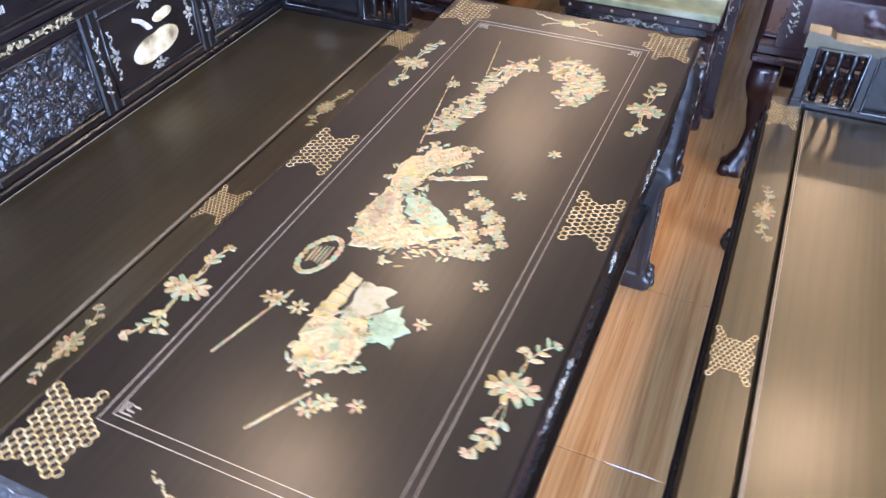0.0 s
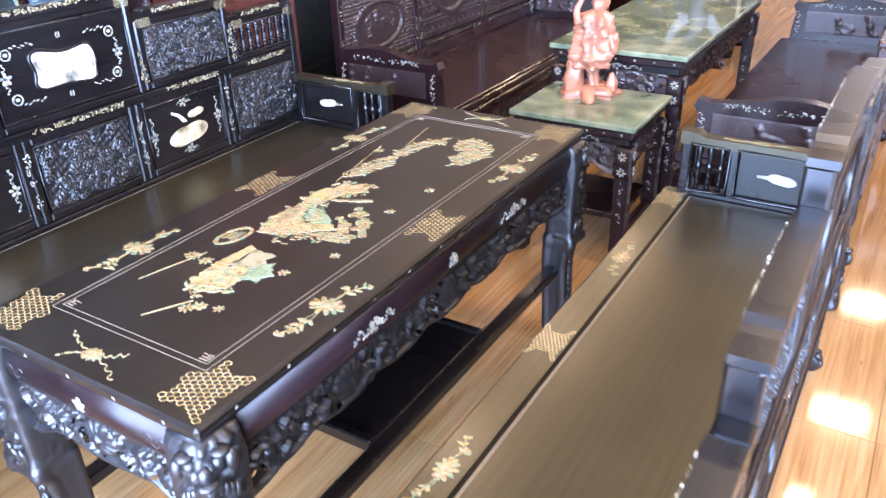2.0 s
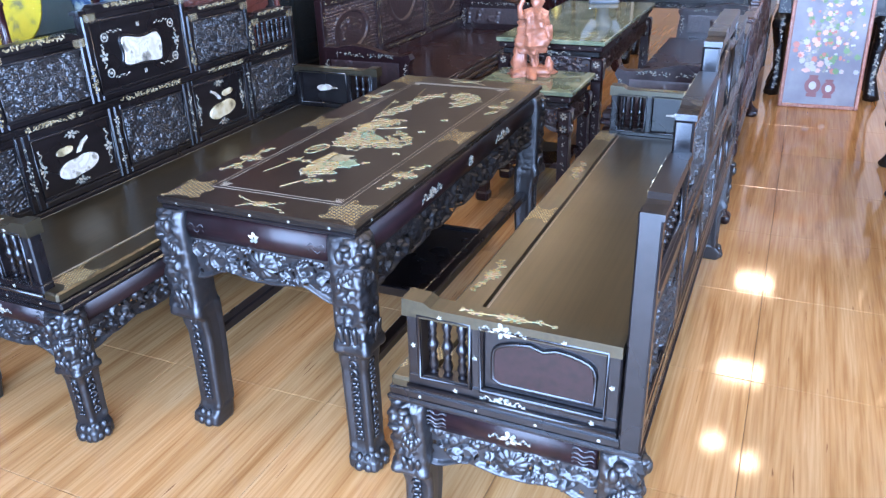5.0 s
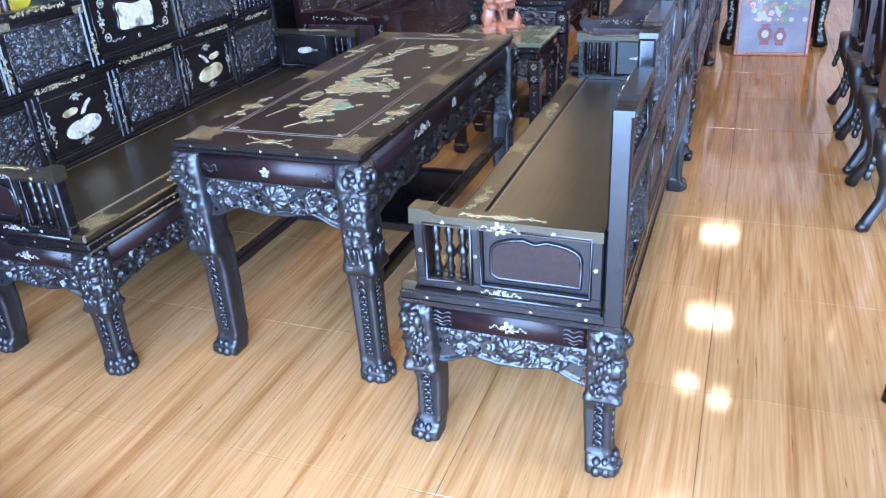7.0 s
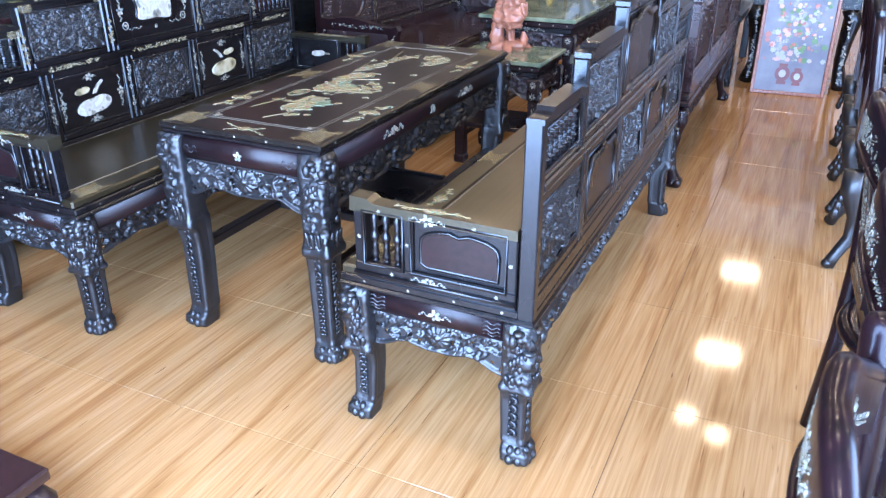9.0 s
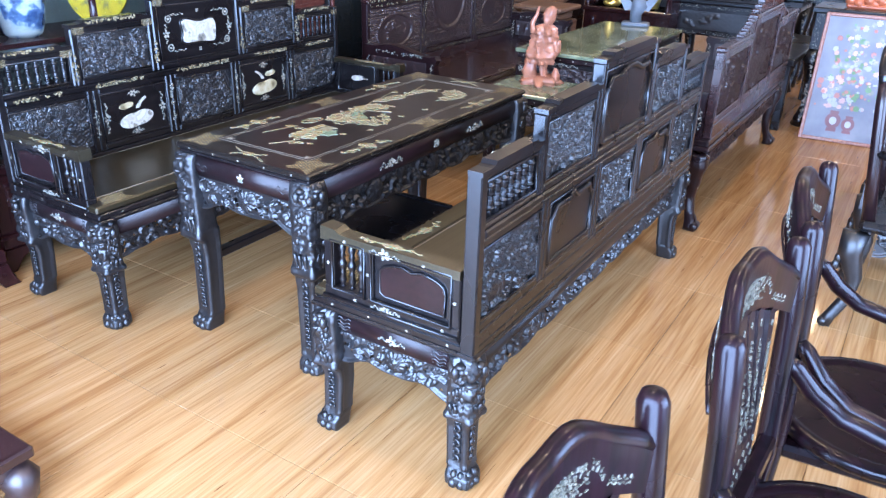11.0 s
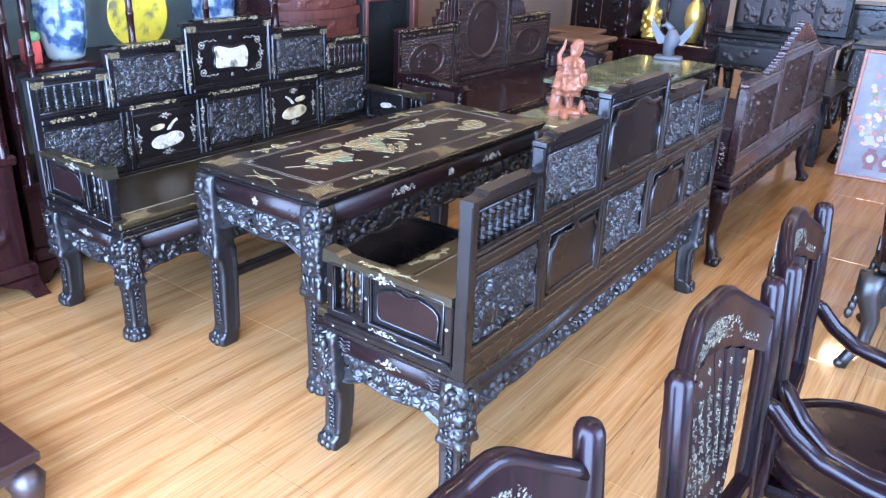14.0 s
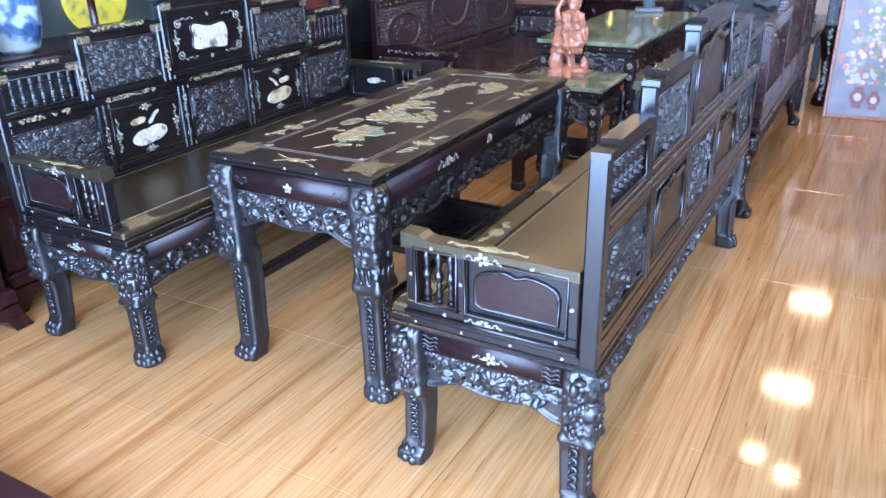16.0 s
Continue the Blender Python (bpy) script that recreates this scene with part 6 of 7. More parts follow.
    for k in range(7):
        t = (k - 3) / 3
        yt, yb = t * 0.140, t * 0.080
        zt, zb = lowz(yt / half) + 0.005, 0.54
        w0, w1 = 0.0226, 0.0128
        lean = lambda z: bow(yt) * ((z - zb) / (zt - zb)) ** 1.3
        sl = Mesh()
        rows = 6
        for i in range(rows + 1):
            g = i / rows
            z, yc, w = zb + (zt - zb) * g, yb + (yt - yb) * g, w1 + (w0 - w1) * g
            sl.v += [(-0.020 + lean(z), yc - w, z), (-0.020 + lean(z), yc + w, z), (-0.006 + lean(z), yc + w, z), (-0.006 + lean(z), yc - w, z)]
        for i in range(rows):
            for q in range(4):
                sl.f.append((4 * i + q, 4 * i + (q + 1) % 4, 4 * i + 4 + (q + 1) % 4, 4 * i + 4 + q))
                sl.s.append(False)
        sl = part("slat", sl, PLUM, th)
        f = Mesh()
        for side in (-1, 1):
            xx = -0.020 if side < 0 else -0.006
            pl = lambda u, v, h, xx=xx, side=side: (xx + lean(v) + side * h, u, v)
            for q in range(90):
                z = rng.uniform(zb + 0.10, zt - 0.06)
                yy = yb + (yt - yb) * (z - zb) / (zt - zb)
                chip(f, pl, yy + rng.uniform(-0.010, 0.010), z, rng.uniform(0, 3), rng.uniform(0.002, 0.005), rng.uniform(0.0008, 0.0020), rng, 5)
            for z in (zb + 0.03, zb + 0.06, zt - 0.03):
                yy = yb + (yt - yb) * (z - zb) / (zt - zb)
                for q in range(4):
                    chip(f, pl, yy + 0.004 * math.cos(q * 1.57), z + 0.004 * math.sin(q * 1.57), q * 1.57, 0.0035, 0.0024, rng, 5)
        part("slat_inlay", f, AGED_SHELL, sl, "shell flower column")
    part("front_stretcher", Mesh().tube([(0.40, -0.188, 0.12), (0.40, 0.188, 0.12)], 0.012, 8), CHAIR_WOOD, th)
    return th


first_chair = chair(pose(1.229, -0.823, 0, 0, 0, -2))
copy_thing(first_chair, pose(1.297, -0.186, 0, 0, 0, -2.4))
copy_thing(first_chair, pose(1.299, 0.362, 0, 0, 0, 4))


# ---- cabriole armchairs along the aisle ----
def cabriole_chair(m):
    th = thing("cabriole_armchair", m, "black carved armchair with cabriole legs and tall back", "chair", "cabriole armchairs")
    for s in (-1, 1):
        for x, d in ((0.0, -1), (0.44, 1)):
            leg = Mesh().tube([(x + d * 0.06, s * 0.245, 0.012), (x + d * 0.045, s * 0.235, 0.05), (x + d * 0.005, s * 0.215, 0.13), (x + d * 0.0, s * 0.21, 0.22), (x + d * 0.035, s * 0.235, 0.33), (x + d * 0.03, s * 0.225, 0.41)], [0.026, 0.023, 0.025, 0.031, 0.044, 0.050], 12)
            leg.ball((x + d * 0.062, s * 0.247, 0.022), (0.024, 0.022, 0.022))
            for k in range(5):
                leg.ball((x + d * (0.055 + 0.006 * k), s * (0.235 + 0.004 * k), 0.36 - 0.03 * k), (0.015, 0.014, 0.024))
            part("leg", leg, EBONY_CARVED, th)
        part("back_post", Mesh().tube([(0.0, s * 0.20, 0.43), (-0.03, s * 0.205, 0.65), (-0.06, s * 0.21, 0.88), (-0.075, s * 0.19, 1.0)], [0.026, 0.022, 0.021, 0.018], 10), MAROON, th)
        part("arm_rest", Mesh().tube([(-0.04, s * 0.21, 0.72), (0.1, s * 0.245, 0.70), (0.28, s * 0.255, 0.67), (0.36, s * 0.25, 0.66), (0.38, s * 0.25, 0.63)], [0.015, 0.019, 0.02, 0.022, 0.018], 10), EBONY, th)
        part("arm_support", Mesh().tube([(0.34, s * 0.22, 0.44), (0.31, s * 0.24, 0.54), (0.36, s * 0.25, 0.65)], 0.016, 8), EBONY, th)
        w = 0.36
        Z, K = pierced(w, 0.09, 131, 0.5, 0.006, False)
        part("side_apron", Mesh().field(Z, w, 0.09, lambda u, v, h, s=s: (0.04 + u, s * (0.225 + h), 0.42 - v), K, 0.004), EBONY_CARVED, th)
    part("seat", Mesh().box(-0.03, -0.255, 0.425, 0.485, 0.255, 0.465, 0.016), EBONY, th)
    Z, K = pierced(0.38, 0.09, 132, 0.5, 0.006, True)
    for x, s in ((0.46, 1), (-0.02, -1)):
        part("end_apron", Mesh().field(Z, 0.38, 0.09, lambda u, v, h, x=x, s=s: (x + s * (h - 0.01), -0.19 + u, 0.43 - v), K, 0.004), EBONY_CARVED, th)
    part("splat", Mesh().prism([(-0.09, 0.46), (0.09, 0.46), (0.07, 0.6), (0.12, 0.8), (0.10, 0.95), (-0.10, 0.95), (-0.12, 0.8), (-0.07, 0.6)], -0.05, -0.03, "x"), MAROON, th)
    part("crest", Mesh().tube([(-0.07, -0.21, 0.97), (-0.078, -0.15, 1.02), (-0.08, 0, 1.05), (-0.078, 0.15, 1.02), (-0.07, 0.21, 0.97)], [0.02, 0.028, 0.036, 0.028, 0.02], 10), EBONY, th)
    return th


first_cab = cabriole_chair(pose(1.355, 1.92, 0))
for y in (2.55, 3.18):
    copy_thing(first_cab, pose(1.355, y, 0))


# ---- low stand by the entrance ----
stand = thing("low_stand", pose(-0.325, -0.635, 0), "low red-brown wooden stand with scroll feet", "stand")
part("top", Mesh().box(-0.75, -0.5, 0.165, 0, 0, 0.20, 0.006), ROSE, stand)
part("waist", Mesh().box(-0.73, -0.48, 0.125, -0.02, -0.02, 0.165, 0.004), ROSE_CARVED, stand)
for x, y, sx, sy in ((-0.05, -0.05, 1, 1), (-0.70, -0.05, -1, 1), (-0.05, -0.45, 1, -1), (-0.70, -0.45, -1, -1)):
    ft = Mesh().tube([(0, 0, 0.13), (sx * 0.022, sy * 0.014, 0.10), (sx * 0.02, sy * 0.012, 0.06), (sx * -0.005, 0, 0.035), (sx * 0.012, sy * 0.004, 0.02)], [0.045, 0.05, 0.04, 0.028, 0.02], 10)
    ft.lathe([(0.008, -0.03), (0.026, -0.028), (0.026, 0.028), (0.008, 0.03)], (sx * 0.022, 0, 0.027), 12, "y")
    foot = part("foot", ft, ROSE_CARVED, stand)
    foot.location = (x, y, 0)


# ---- cabinets along the wall ----
def bamboo_stile(x, y, z0, z1, r=0.016):
    m = Mesh()
    prof, z = [], z0
    while z < z1:
        prof += [(r * 1.25, z), (r * 1.25, z + 0.008), (r, z + 0.014), (r * 0.96, z + 0.07), (r, min(z1, z + 0.13))]
        z += 0.135
    return m.lathe(prof, (x, y, 0), 10)


def display_cabinet(name, m, W, D, HT, base, label, shelves, stiles=(), feet=True, back=None):
    """A glazed cabinet that faces +x in its own frame; W runs along y."""
    th = thing(name, m, label, "cabinet", "glazed cabinets")
    part("side", Mesh().box(0, 0.0, base, D, 0.02, HT, 0.003), CABINET, th)
    part("side", Mesh().box(0, W - 0.02, base, D, W, HT, 0.003), CABINET, th)
    part("back", Mesh().box(0, 0.021, base, 0.015, W - 0.021, HT, 0), back or WALL, th)
    part("top", Mesh().box(-0.01, -0.02, HT, D + 0.03, W + 0.02, HT + 0.05, 0.008), CABINET, th)
    part("base", Mesh().box(0, 0.0, 0.12, D, W, base - 0.001, 0.004), CABINET, th)
    part("base_moulding", Mesh().box(0, -0.015, base - 0.03, D + 0.02, W + 0.015, base + 0.01, 0.008), CABINET, th)
    part("plinth", Mesh().box(0, -0.02, 0.10, D + 0.03, W + 0.02, 0.16, 0.010), CABINET, th)
    n = max(2, int(W / 0.45))
    for k in range(n):
        a, b = 0.03 + k * (W - 0.06) / n, 0.03 + (k + 1) * (W - 0.06) / n
        w, h = b - a - 0.05, base - 0.26
        if h > 0.08:
            Z = foliage(w, h, 40, 26, 150 + k, 60, 0.012, 0.03, 0.004)
            part("base_panel", Mesh().field(Z, w, h, lambda u, v, q: (D + 0.002 + q, a + 0.025 + u, 0.195 + v)), CABINET, th)
    if feet:
        for y, s in ((0.05, -1), (W - 0.05, 1)):
            ft = Mesh().prism([(y - s * 0.10, 0.10), (y + s * 0.06, 0.10), (y + s * 0.075, 0.04), (y + s * 0.10, 0.0), (y + s * 0.03, 0.0), (y + s * 0.0, 0.05)], D - 0.10, D + 0.035, "x")
            part("foot", ft.ball((D - 0.03, y + s * 0.075, 0.02), (0.06, 0.03, 0.02)), CABINET, th)
            part("foot", Mesh().box(0.0, y - 0.04, 0, 0.08, y + 0.04, 0.10, 0.006), CABINET, th)
    for z in shelves:
        part("shelf", Mesh().box(0.016, 0.021, z - 0.02, D - 0.03, W - 0.021, z, 0.003), CABINET, th)
    for y in (0.03,) + tuple(stiles) + (W - 0.03,):
        part("stile", bamboo_stile(D, y, base, HT), CABINET, th)
    part("top_rail", Mesh().box(D - 0.02, 0.03, HT - 0.06, D + 0.012, W - 0.03, HT - 0.001, 0.005), CABINET, th)
    edges = [0.03, *stiles, W - 0.03]
    for a, b in zip(edges, edges[1:]):
        g = part("glass_pane", Mesh().box(D - 0.014, a + 0.012, base + 0.012, D - 0.010, b - 0.012, HT - 0.06, 0), GLASS, th)
        g.visible_shadow = False
    return th


display_cabinet("display_cabinet", pose(-2.18, 0.10, 0), 1.50, 0.43, 2.05, 0.45, "dark red glazed cabinet with bamboo-shaped posts and porcelain", (0.93, 1.5), (0.12, 0.60, 1.02), True, plain("grey_green_cabinet_back", (0.085, 0.098, 0.088), 0.5))
display_cabinet("display_cabinet", pose(-2.18, -1.45, 0), 1.47, 0.54, 2.05, 0.62, "dark red glazed cabinet with carved base and scroll feet", (1.0, 1.5), (0.75,), True, DARK)


def painted_vase(name, m, prof, mat, label):
    solid(name, Mesh().lathe(prof, n=28), mat, m, label, "vase")


PORCELAIN = shell("blue_white_porcelain", [(0.36, (0.02, 0.035, 0.08)), (0.45, (0.05, 0.085, 0.15)), (0.50, (0.17, 0.20, 0.20)), (0.56, (0.22, 0.235, 0.22)), (0.8, (0.25, 0.26, 0.24))], 0.12, False, 0, 16)
YELLOW = shell("yellow_plate_glaze", [(0.38, (0.12, 0.11, 0.06)), (0.45, (0.24, 0.19, 0.03)), (0.5, (0.32, 0.25, 0.02)), (0.7, (0.36, 0.28, 0.02))], 0.2, False, 0, 16)
RED = plain("red_ornament", (0.45, 0.05, 0.04), 0.4)
LEAF = plain("green_ornament", (0.10, 0.20, 0.07), 0.5)
painted_vase("porcelain_vase", pose(-1.93, 0.47, 0.93), [(0.07, 0), (0.085, 0.02), (0.105, 0.12), (0.112, 0.22), (0.10, 0.32), (0.06, 0.38), (0.045, 0.42), (0.055, 0.46)], PORCELAIN, "blue and white porcelain vase on a cabinet shelf")
painted_vase("porcelain_vase", pose(-1.95, 1.32, 0.93), [(0.06, 0), (0.08, 0.02), (0.11, 0.14), (0.115, 0.26), (0.09, 0.36), (0.05, 0.42)], PORCELAIN, "pale porcelain vase on a cabinet shelf")
plate = thing("yellow_plate", pose(-1.99, 0.87, 0.93), "round yellow decorative plate standing on a small rack", "plate")
part("plate", Mesh().lathe([(0.10, 0.0), (0.13, 0.008), (0.162, 0.022), (0.166, 0.026), (0.158, 0.026), (0.12, 0.014), (0.02, 0.012)], (0.02, 0, 0.172), 36, "x"), YELLOW, plate)
part("rack", Mesh().box(-0.02, -0.07, 0, 0.06, -0.055, 0.03, 0.003).box(-0.02, 0.055, 0, 0.06, 0.07, 0.03, 0.003).box(-0.02, -0.07, 0.0, -0.01, 0.07, 0.10, 0.003), DARK, plate)
red_box = thing("red_ornament", pose(-1.92, 0.31, 0.93), "small red ornament with green leaves", "ornament")
part("box", Mesh().box(-0.04, -0.03, 0, 0.04, 0.03, 0.10, 0.006), RED, red_box)
part("leaf", Mesh().ball((0.03, 0.0, 0.115), (0.03, 0.035, 0.025)), LEAF, red_box, "green leafy top")

# bulging reddish cabinet and the dark cabinet beside it
drum = thing("bow_front_cabinet", pose(-2.2, 1.66, 0), "reddish bow-fronted wooden cabinet with carved mouldings", "cabinet")
bow = lambda d, y0=0.0, y1=0.70: [(0, y0)] + [(0.33 + d + 0.09 * math.sin(math.pi * i / 14), y0 + (y1 - y0) * i / 14) for i in range(15)] + [(0, y1)]
part("body", Mesh().prism(bow(0.0), 0.0, 1.9, "z", False), TERRACOTTA, drum)
for z, h, d in ((0.08, 0.10, 0.03), (0.62, 0.05, 0.02), (0.90, 0.03, 0.018), (1.02, 0.05, 0.03), (1.18, 0.04, 0.02), (1.85, 0.06, 0.04)):
    part("moulding", Mesh().prism(bow(d), z, z + h, "z"), TERRACOTTA, drum)
Z = foliage(0.66, 0.10, 70, 14, 171, 70, 0.012, 0.03, 0.004)
for z in (0.95 - 0.02, 1.075):
    part("carved_band", Mesh().field(Z, 0.66, 0.09, lambda u, v, q: (0.335 + 0.09 * math.sin(math.pi * (u + 0.02) / 0.70) + q, 0.02 + u, z + v)), TERRACOTTA, drum)
BLACK_GLASS = plain("black_glass", (0.012, 0.014, 0.014), 0.06, 0, 0.3, 3)
tall = thing("dark_glass_cabinet", pose(-2.2, 2.39, 0), "dark glass-fronted cabinet with a red-brown frame", "cabinet")
part("body", Mesh().box(0, 0, 0, 0.36, 0.52, 1.9, 0.005), DARK, tall)
part("glass_front", Mesh().box(0.361, 0.03, 0.05, 0.367, 0.46, 1.08, 0), BLACK_GLASS, tall, "black reflective glass")
part("frame", Mesh().box(0.361, 0.462, 0, 0.40, 0.52, 1.9, 0.006).box(0.361, 0, 0, 0.385, 0.028, 1.9, 0.006).box(0.361, 0.029, 1.085, 0.385, 0.461, 1.13, 0.006), TERRACOTTA, tall)

# ---- far end of the hall ----
display_cabinet("display_cabinet", pose(-1.35, 5.75, 0, 0, 0, -90), 0.78, 0.42, 2.0, 0.66, "rosewood glazed cabinet holding a gilt figure", (0.67, 1.3), (0.39,), True, DARK)
gilt = Mesh().lathe([(0.07, 0), (0.08, 0.03), (0.05, 0.06), (0.07, 0.12), (0.085, 0.18), (0.05, 0.26), (0.035, 0.30), (0.05, 0.34), (0.03, 0.39), (0.004, 0.42)], n=14)
for k in range(22):
    a = k * 2.4
    gilt.ball((0.07 * math.cos(a), 0.07 * math.sin(a), 0.04 + 0.009 * k), (0.022, 0.022, 0.03), 7)
solid("gilt_figure", gilt, GOLD, pose(-1.16, 5.5, 0.67), "gilded seated figure in the glazed cabinet", "statue")
solid("gilt_vase", Mesh().lathe([(0.04, 0), (0.05, 0.05), (0.09, 0.2), (0.08, 0.3), (0.03, 0.36), (0.05, 0.42)], n=18), GOLD, pose(-0.78, 5.52, 0.67), "tall gold vase in the glazed cabinet", "vase")
ped = thing("carved_pedestal", pose(-1.45, 4.75, 0), "brown carved wooden pedestal block", "pedestal", "pedestals")
PED = wood("brown_pedestal_wood", (0.11, 0.06, 0.035), (0.22, 0.13, 0.08), 0.5)
part("body", Mesh().box(-0.2, -0.2, 0, 0.2, 0.2, 0.60, 0.01), PED, ped)
part("waist", Mesh().box(-0.17, -0.17, 0.60, 0.17, 0.17, 0.68, 0.02), PED, ped)
part("top", Mesh().box(-0.22, -0.22, 0.68, 0.22, 0.22, 0.72, 0.012), PED, ped)
copy_thing(ped, pose(-1.72, 5.15, 0.0, 0, 0, 8))


def altar(name, m, W, D, HT, label, upper):
    """A tall black table with shell-banded carved front; it faces -y."""
    th = thing(name, m, label, "altar table", "shell-inlaid altar tables")
    part("top", Mesh().box(-0.03, -0.02, HT - 0.04, W + 0.03, D, HT, 0.008), EBONY, th)
    part("front", Mesh().box(0, 0, HT - 0.30, W, 0.03, HT - 0.041, 0.004), EBONY, th)
    w, h = W - 0.14, 0.15
    Z = foliage(w, h, 70, 20, 181, 80, 0.012, 0.03, 0.004)
    part("carved_front", Mesh().field(Z, w, h, lambda u, v, q: (0.07 + u, -0.002 - q, HT - 0.25 + v)), EBONY_CARVED, th)
    f = Mesh()
    for z in (HT - 0.29, HT - 0.075):
        flecks(f, lambda u, v, q, z=z: (0.02 + u, -0.0005 - q, z + v), W - 0.04, 0.025, 5, 0.35)
    for x in (0.015, W - 0.045):
        flecks(f, lambda u, v, q, x=x: (x + v, -0.0005 - q, HT - 0.27 + u), 0.2, 0.03, 6, 0.35)
    part("shell_band", f, PEARL_COOL, th, "bright shell bands")
    for x, s in ((0.06, -1), (W - 0.06, 1)):
        for y in (0.06, D - 0.06):
            leg = part("leg", Mesh().tube([(x + s * 0.03, y, 0.0), (x + s * 0.02, y, 0.05), (x, y, 0.16), (x + s * 0.01, y, 0.34), (x + s * 0.03, y, 0.5), (x, y, HT - 0.30)], [0.055, 0.05, 0.036, 0.045, 0.06, 0.06], 10), EBONY, th)
            f = Mesh()
            rng = random.Random(4)
            for k in range(40):
                z = rng.uniform(0.05, HT - 0.32)
                chip(f, lambda u, v, q, x=x, y=y: (x + u, y - 0.058 - q, v), s * 0.012 + rng.uniform(-0.012, 0.012), z, rng.uniform(0, 3), 0.012, 0.006, rng, 6)
            part("shell_inlay", f, PEARL_COOL, leg, "shell flowers")
    if upper:
        part("upper_board", Mesh().box(0.02, D - 0.12, HT, W - 0.02, D - 0.06, HT + 1.0, 0.01), EBONY, th)
        for k in range(4):
            w, h = (W - 0.1) / 4 - 0.03, 0.26
            for j in range(3):
                Z = foliage(w, h, 40, 36, 190 + k, 60, 0.014, 0.03, 0.004)
                part("upper_panel", Mesh().field(Z, w, h, lambda u, v, q: (0.05 + k * (W - 0.1) / 4 + u, D - 0.121 - q, HT + 0.05 + j * 0.31 + v)), ROSE_CARVED, th)
    return th


altar("altar_table", pose(-0.62, 5.6, 0), 1.0, 0.55, 0.78, "black altar table with shell bands and a carved upper board", True)
screen = thing("carved_screen", pose(-2.3, 6.15, 0), "dark carved wooden screen standing behind the pedestals", "screen")
part("frame", Mesh().box(0, 0, 0, 0.05, 0.05, 1.9, 0.006).box(0.88, 0, 0, 0.93, 0.05, 1.9, 0.006).box(0.05, 0.002, 0.05, 0.88, 0.048, 0.12, 0.004).box(0.05, 0.002, 1.83, 0.88, 0.048, 1.9, 0.004), MAROON, screen)
for k in range(3):
    Z = foliage(0.26, 0.80, 40, 90, 205 + k, 160, 0.014, 0.026, 0.004)
    for j in range(2):
        part("carved_panel", Mesh().box(0.06 + k * 0.275, 0.02, 0.13 + j * 0.85, 0.325 + k * 0.275, 0.03, 0.97 + j * 0.85, 0).field(Z, 0.26, 0.80, lambda u, v, q: (0.062 + k * 0.275 + u, 0.019 - q, 0.15 + j * 0.85 + v)), MAROON, screen)
altar("altar_table", pose(0.30, 6.3, 0), 0.75, 0.5, 1.05, "tall black altar table with bright shell bands", False)
altar("altar_table", pose(0.62, 4.86, 0), 0.72, 0.42, 0.88, "black console table with shell-inlaid bowed legs", False)
low = thing("dark_plank_bench", pose(0.36, 4.62, 0), "low dark bench with a plain top behind the rosewood bench", "bench")
part("top", Mesh().box(-0.30, 0, 0.48, 0.22, 1.3, 0.53, 0.008), EBONY, low)
for x in (-0.26, 0.17):
    for y in (0.05, 1.25):
        part("leg", Mesh().box(x - 0.03, y - 0.03, 0, x + 0.03, y + 0.03, 0.48, 0.006), EBONY, low)
carving = Mesh()
rng = random.Random(9)
for k in range(40):
    carving.ball((rng.uniform(-0.14, 0.14), rng.uniform(-0.07, 0.07), 0.03 + 0.11 * rng.random() * (1 - 0.4 * rng.random())), (0.04, 0.035, 0.035), 8)
ORANGE = plain("orange_root_wood", (0.42, 0.12, 0.05), 0.35, 0, 0.3, 12)
solid("root_carving", carving.box(-0.16, -0.09, 0, 0.16, 0.09, 0.03, 0.01), ORANGE, pose(0.95, 5.05, 0.88), "orange-red root wood carving on the console table", "carving")

# picture of flowers leaning on the console
PICTURE_BLUE = shell("pale_blue_picture_ground", [(0.3, (0.085, 0.085, 0.11)), (0.5, (0.125, 0.125, 0.15)), (0.7, (0.18, 0.18, 0.195))], 0.35, False, 0, 5)
FLOWER_RED = plain("coral_petals", (0.38, 0.13, 0.09), 0.4)
FLOWER_PINK = plain("pink_petals", (0.52, 0.33, 0.28), 0.4)
FLOWER_WHITE = plain("white_petals", (0.36, 0.37, 0.37), 0.4)
POT = plain("maroon_pot", (0.13, 0.03, 0.03), 0.4)
pic = thing("flower_picture", pose(0.715, 4.57, 0, -9, 0, 3), "shell flower picture in a red-brown frame, leaning on the console", "picture")
PW, PH = 0.50, 0.88
part("board", Mesh().box(0.02, 0.0, 0.02, PW - 0.02, 0.012, PH - 0.02, 0), PICTURE_BLUE, pic, "pale blue painted ground")
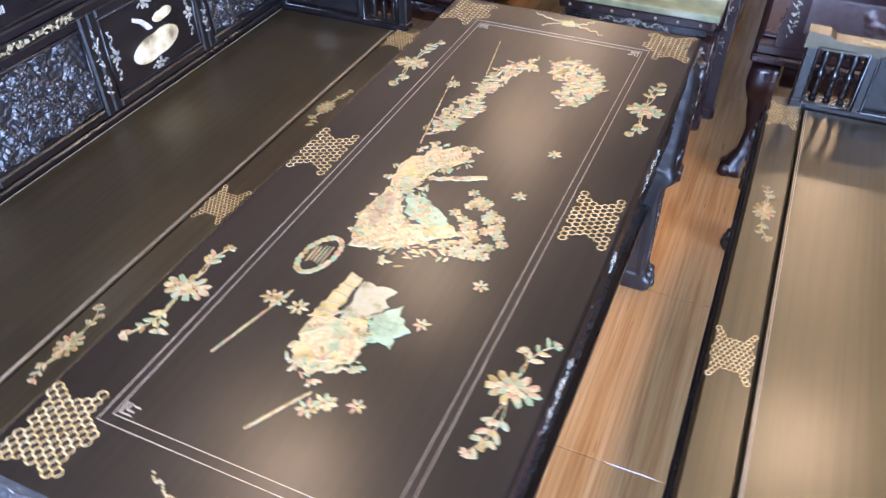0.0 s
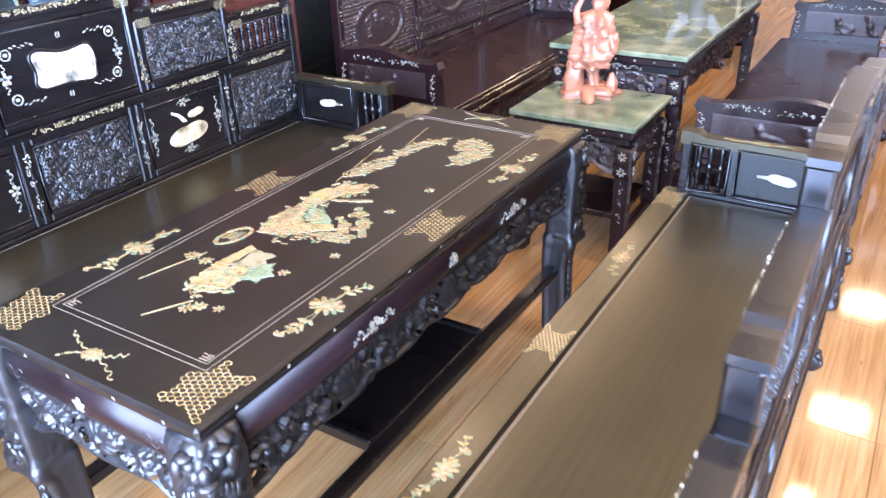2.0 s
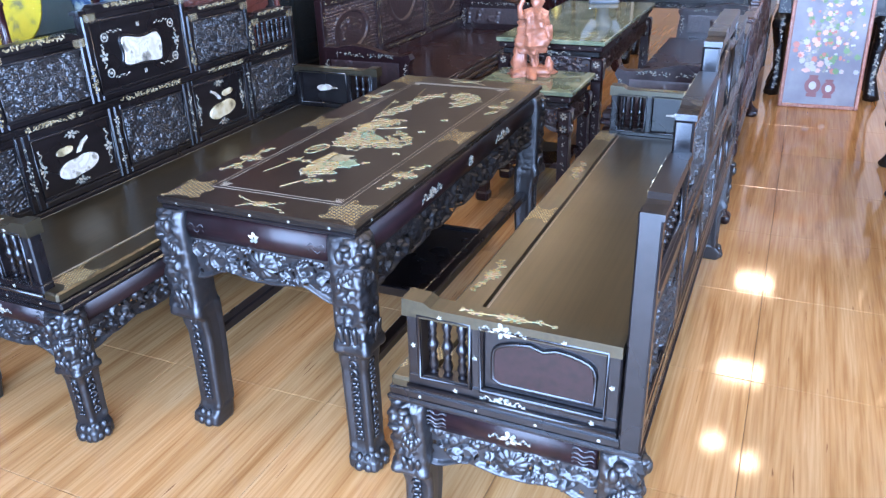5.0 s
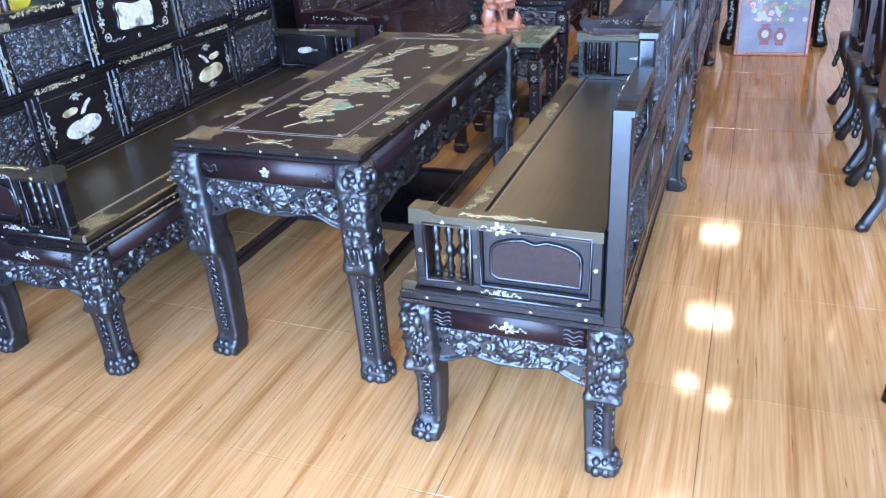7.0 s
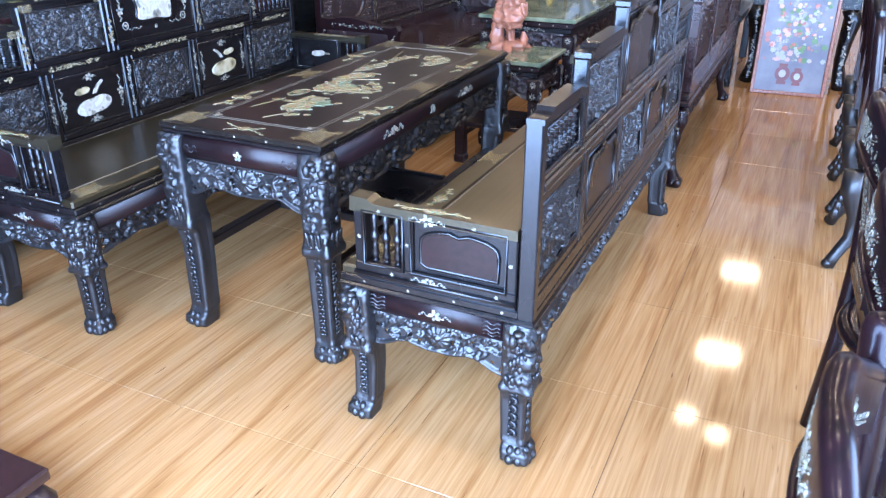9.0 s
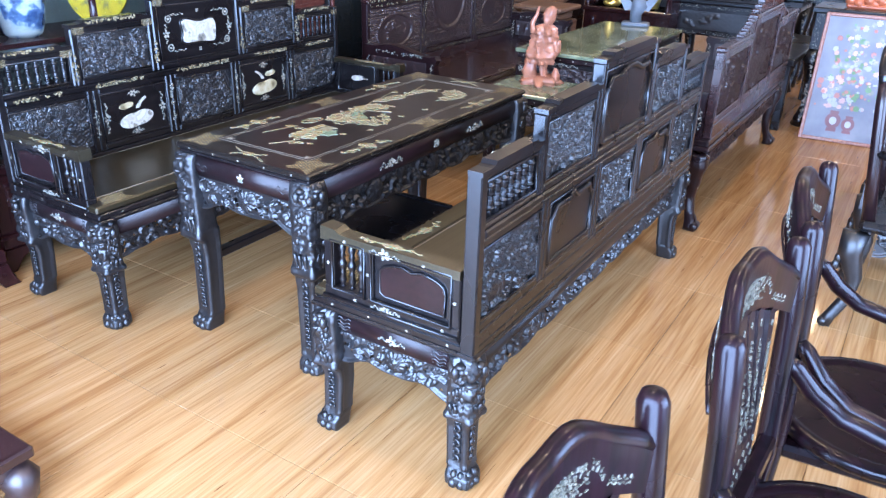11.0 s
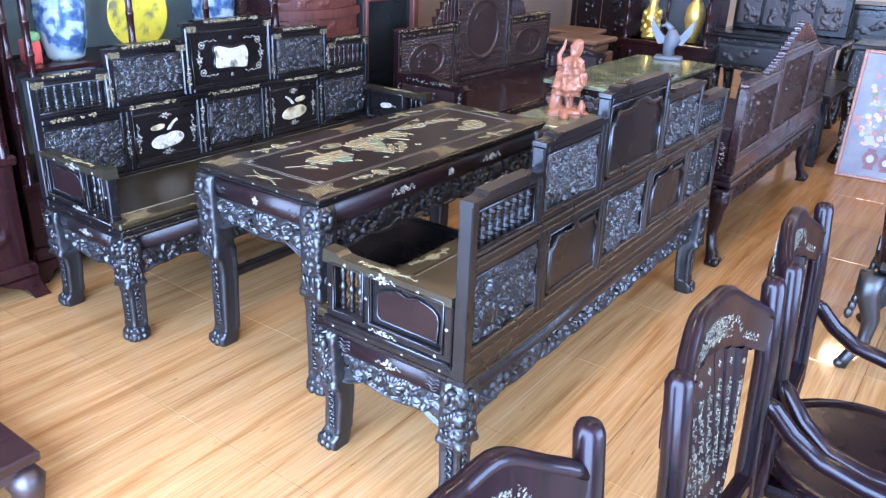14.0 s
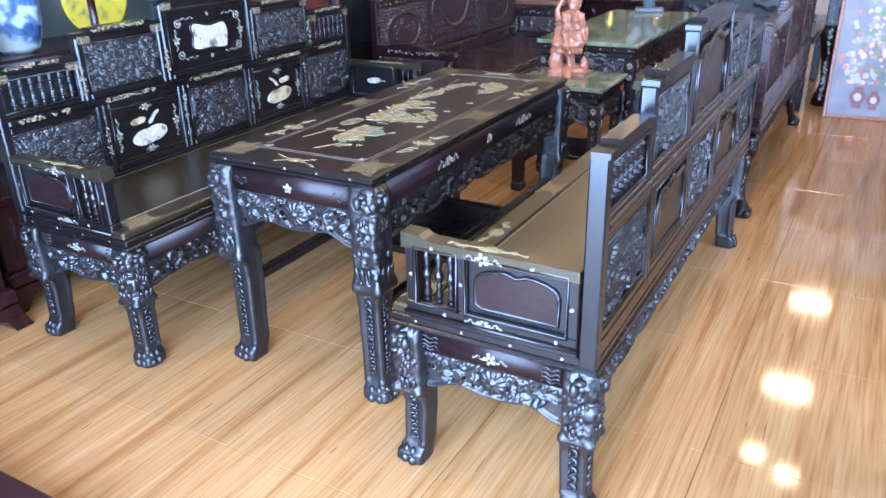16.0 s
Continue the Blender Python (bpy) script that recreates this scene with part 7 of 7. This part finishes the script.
for nm, bx in (("frame_side", (0, -0.012, 0, 0.025, 0.02, PH)), ("frame_side", (PW - 0.025, -0.012, 0, PW, 0.02, PH)), ("frame_rail", (0.025, -0.011, 0, PW - 0.025, 0.019, 0.025)), ("frame_rail", (0.025, -0.011, PH - 0.025, PW - 0.025, 0.019, PH))):
    part(nm, Mesh().box(*bx, 0.005), FRAME_WOOD, pic)
rng = random.Random(3)
for cx, cz, s in ((0.20, 0.15, 1.0), (0.30, 0.135, 0.85)):
    ring = [(cx + 0.05 * s * math.sin(t), cz + 0.055 * s * math.cos(t)) for t in [k * 0.3142 for k in range(20)]]
    pot = part("pot", Mesh().prism(ring, 0.0, -0.003, "y").box(cx - 0.032 * s, -0.0032, cz - 0.075 * s, cx + 0.032 * s, 0, cz - 0.05 * s, 0).box(cx - 0.028 * s, -0.0034, cz + 0.05 * s, cx + 0.028 * s, 0, cz + 0.07 * s, 0), POT, pic, "dark red pot")
    part("pot_mark", Mesh().prism([(cx + 0.024 * s * math.sin(k * 0.4488), cz + 0.028 * s * math.cos(k * 0.4488)) for k in range(14)], -0.0035, -0.0055, "y"), FLOWER_WHITE, pot)
for k in range(190):
    cx = min(0.45, max(0.06, rng.gauss(0.26, 0.10)))
    cz = min(0.83, max(0.25, rng.gauss(0.48, 0.16)))
    mat = (FLOWER_RED, FLOWER_PINK, FLOWER_WHITE, PEARL_COOL, LEAF)[(k * 7) % 5]
    r = rng.uniform(0.007, 0.021)
    f = Mesh()
    for q in range(7):
        chip(f, lambda u, v, h: (u, -h - 0.0005 * (k % 9), v), cx + r * 0.6 * math.cos(q * 0.9), cz + r * 0.6 * math.sin(q * 0.9), q * 0.9, r * 0.55, r * 0.36, rng, 6)
    part("flower", f, mat, pic)


# ---- floor tiles ----
tile = Mesh().box(0.0009, 0.0009, -0.004, 0.6021, 0.6021, 0.0, 0.0012).data("tile")
tile.materials.append(TILE)
nx, ny = int((X1 - X0) / 0.603) + 2, int((Y1 - Y0) / 0.603) + 2
for i in range(nx):
    for j in range(ny):
        t = new("tile", tile)
        t.parent = floor
        t.location = (X0 + 0.12 + (i - 1) * 0.603, -0.138 + (j - 5) * 0.603, 0)
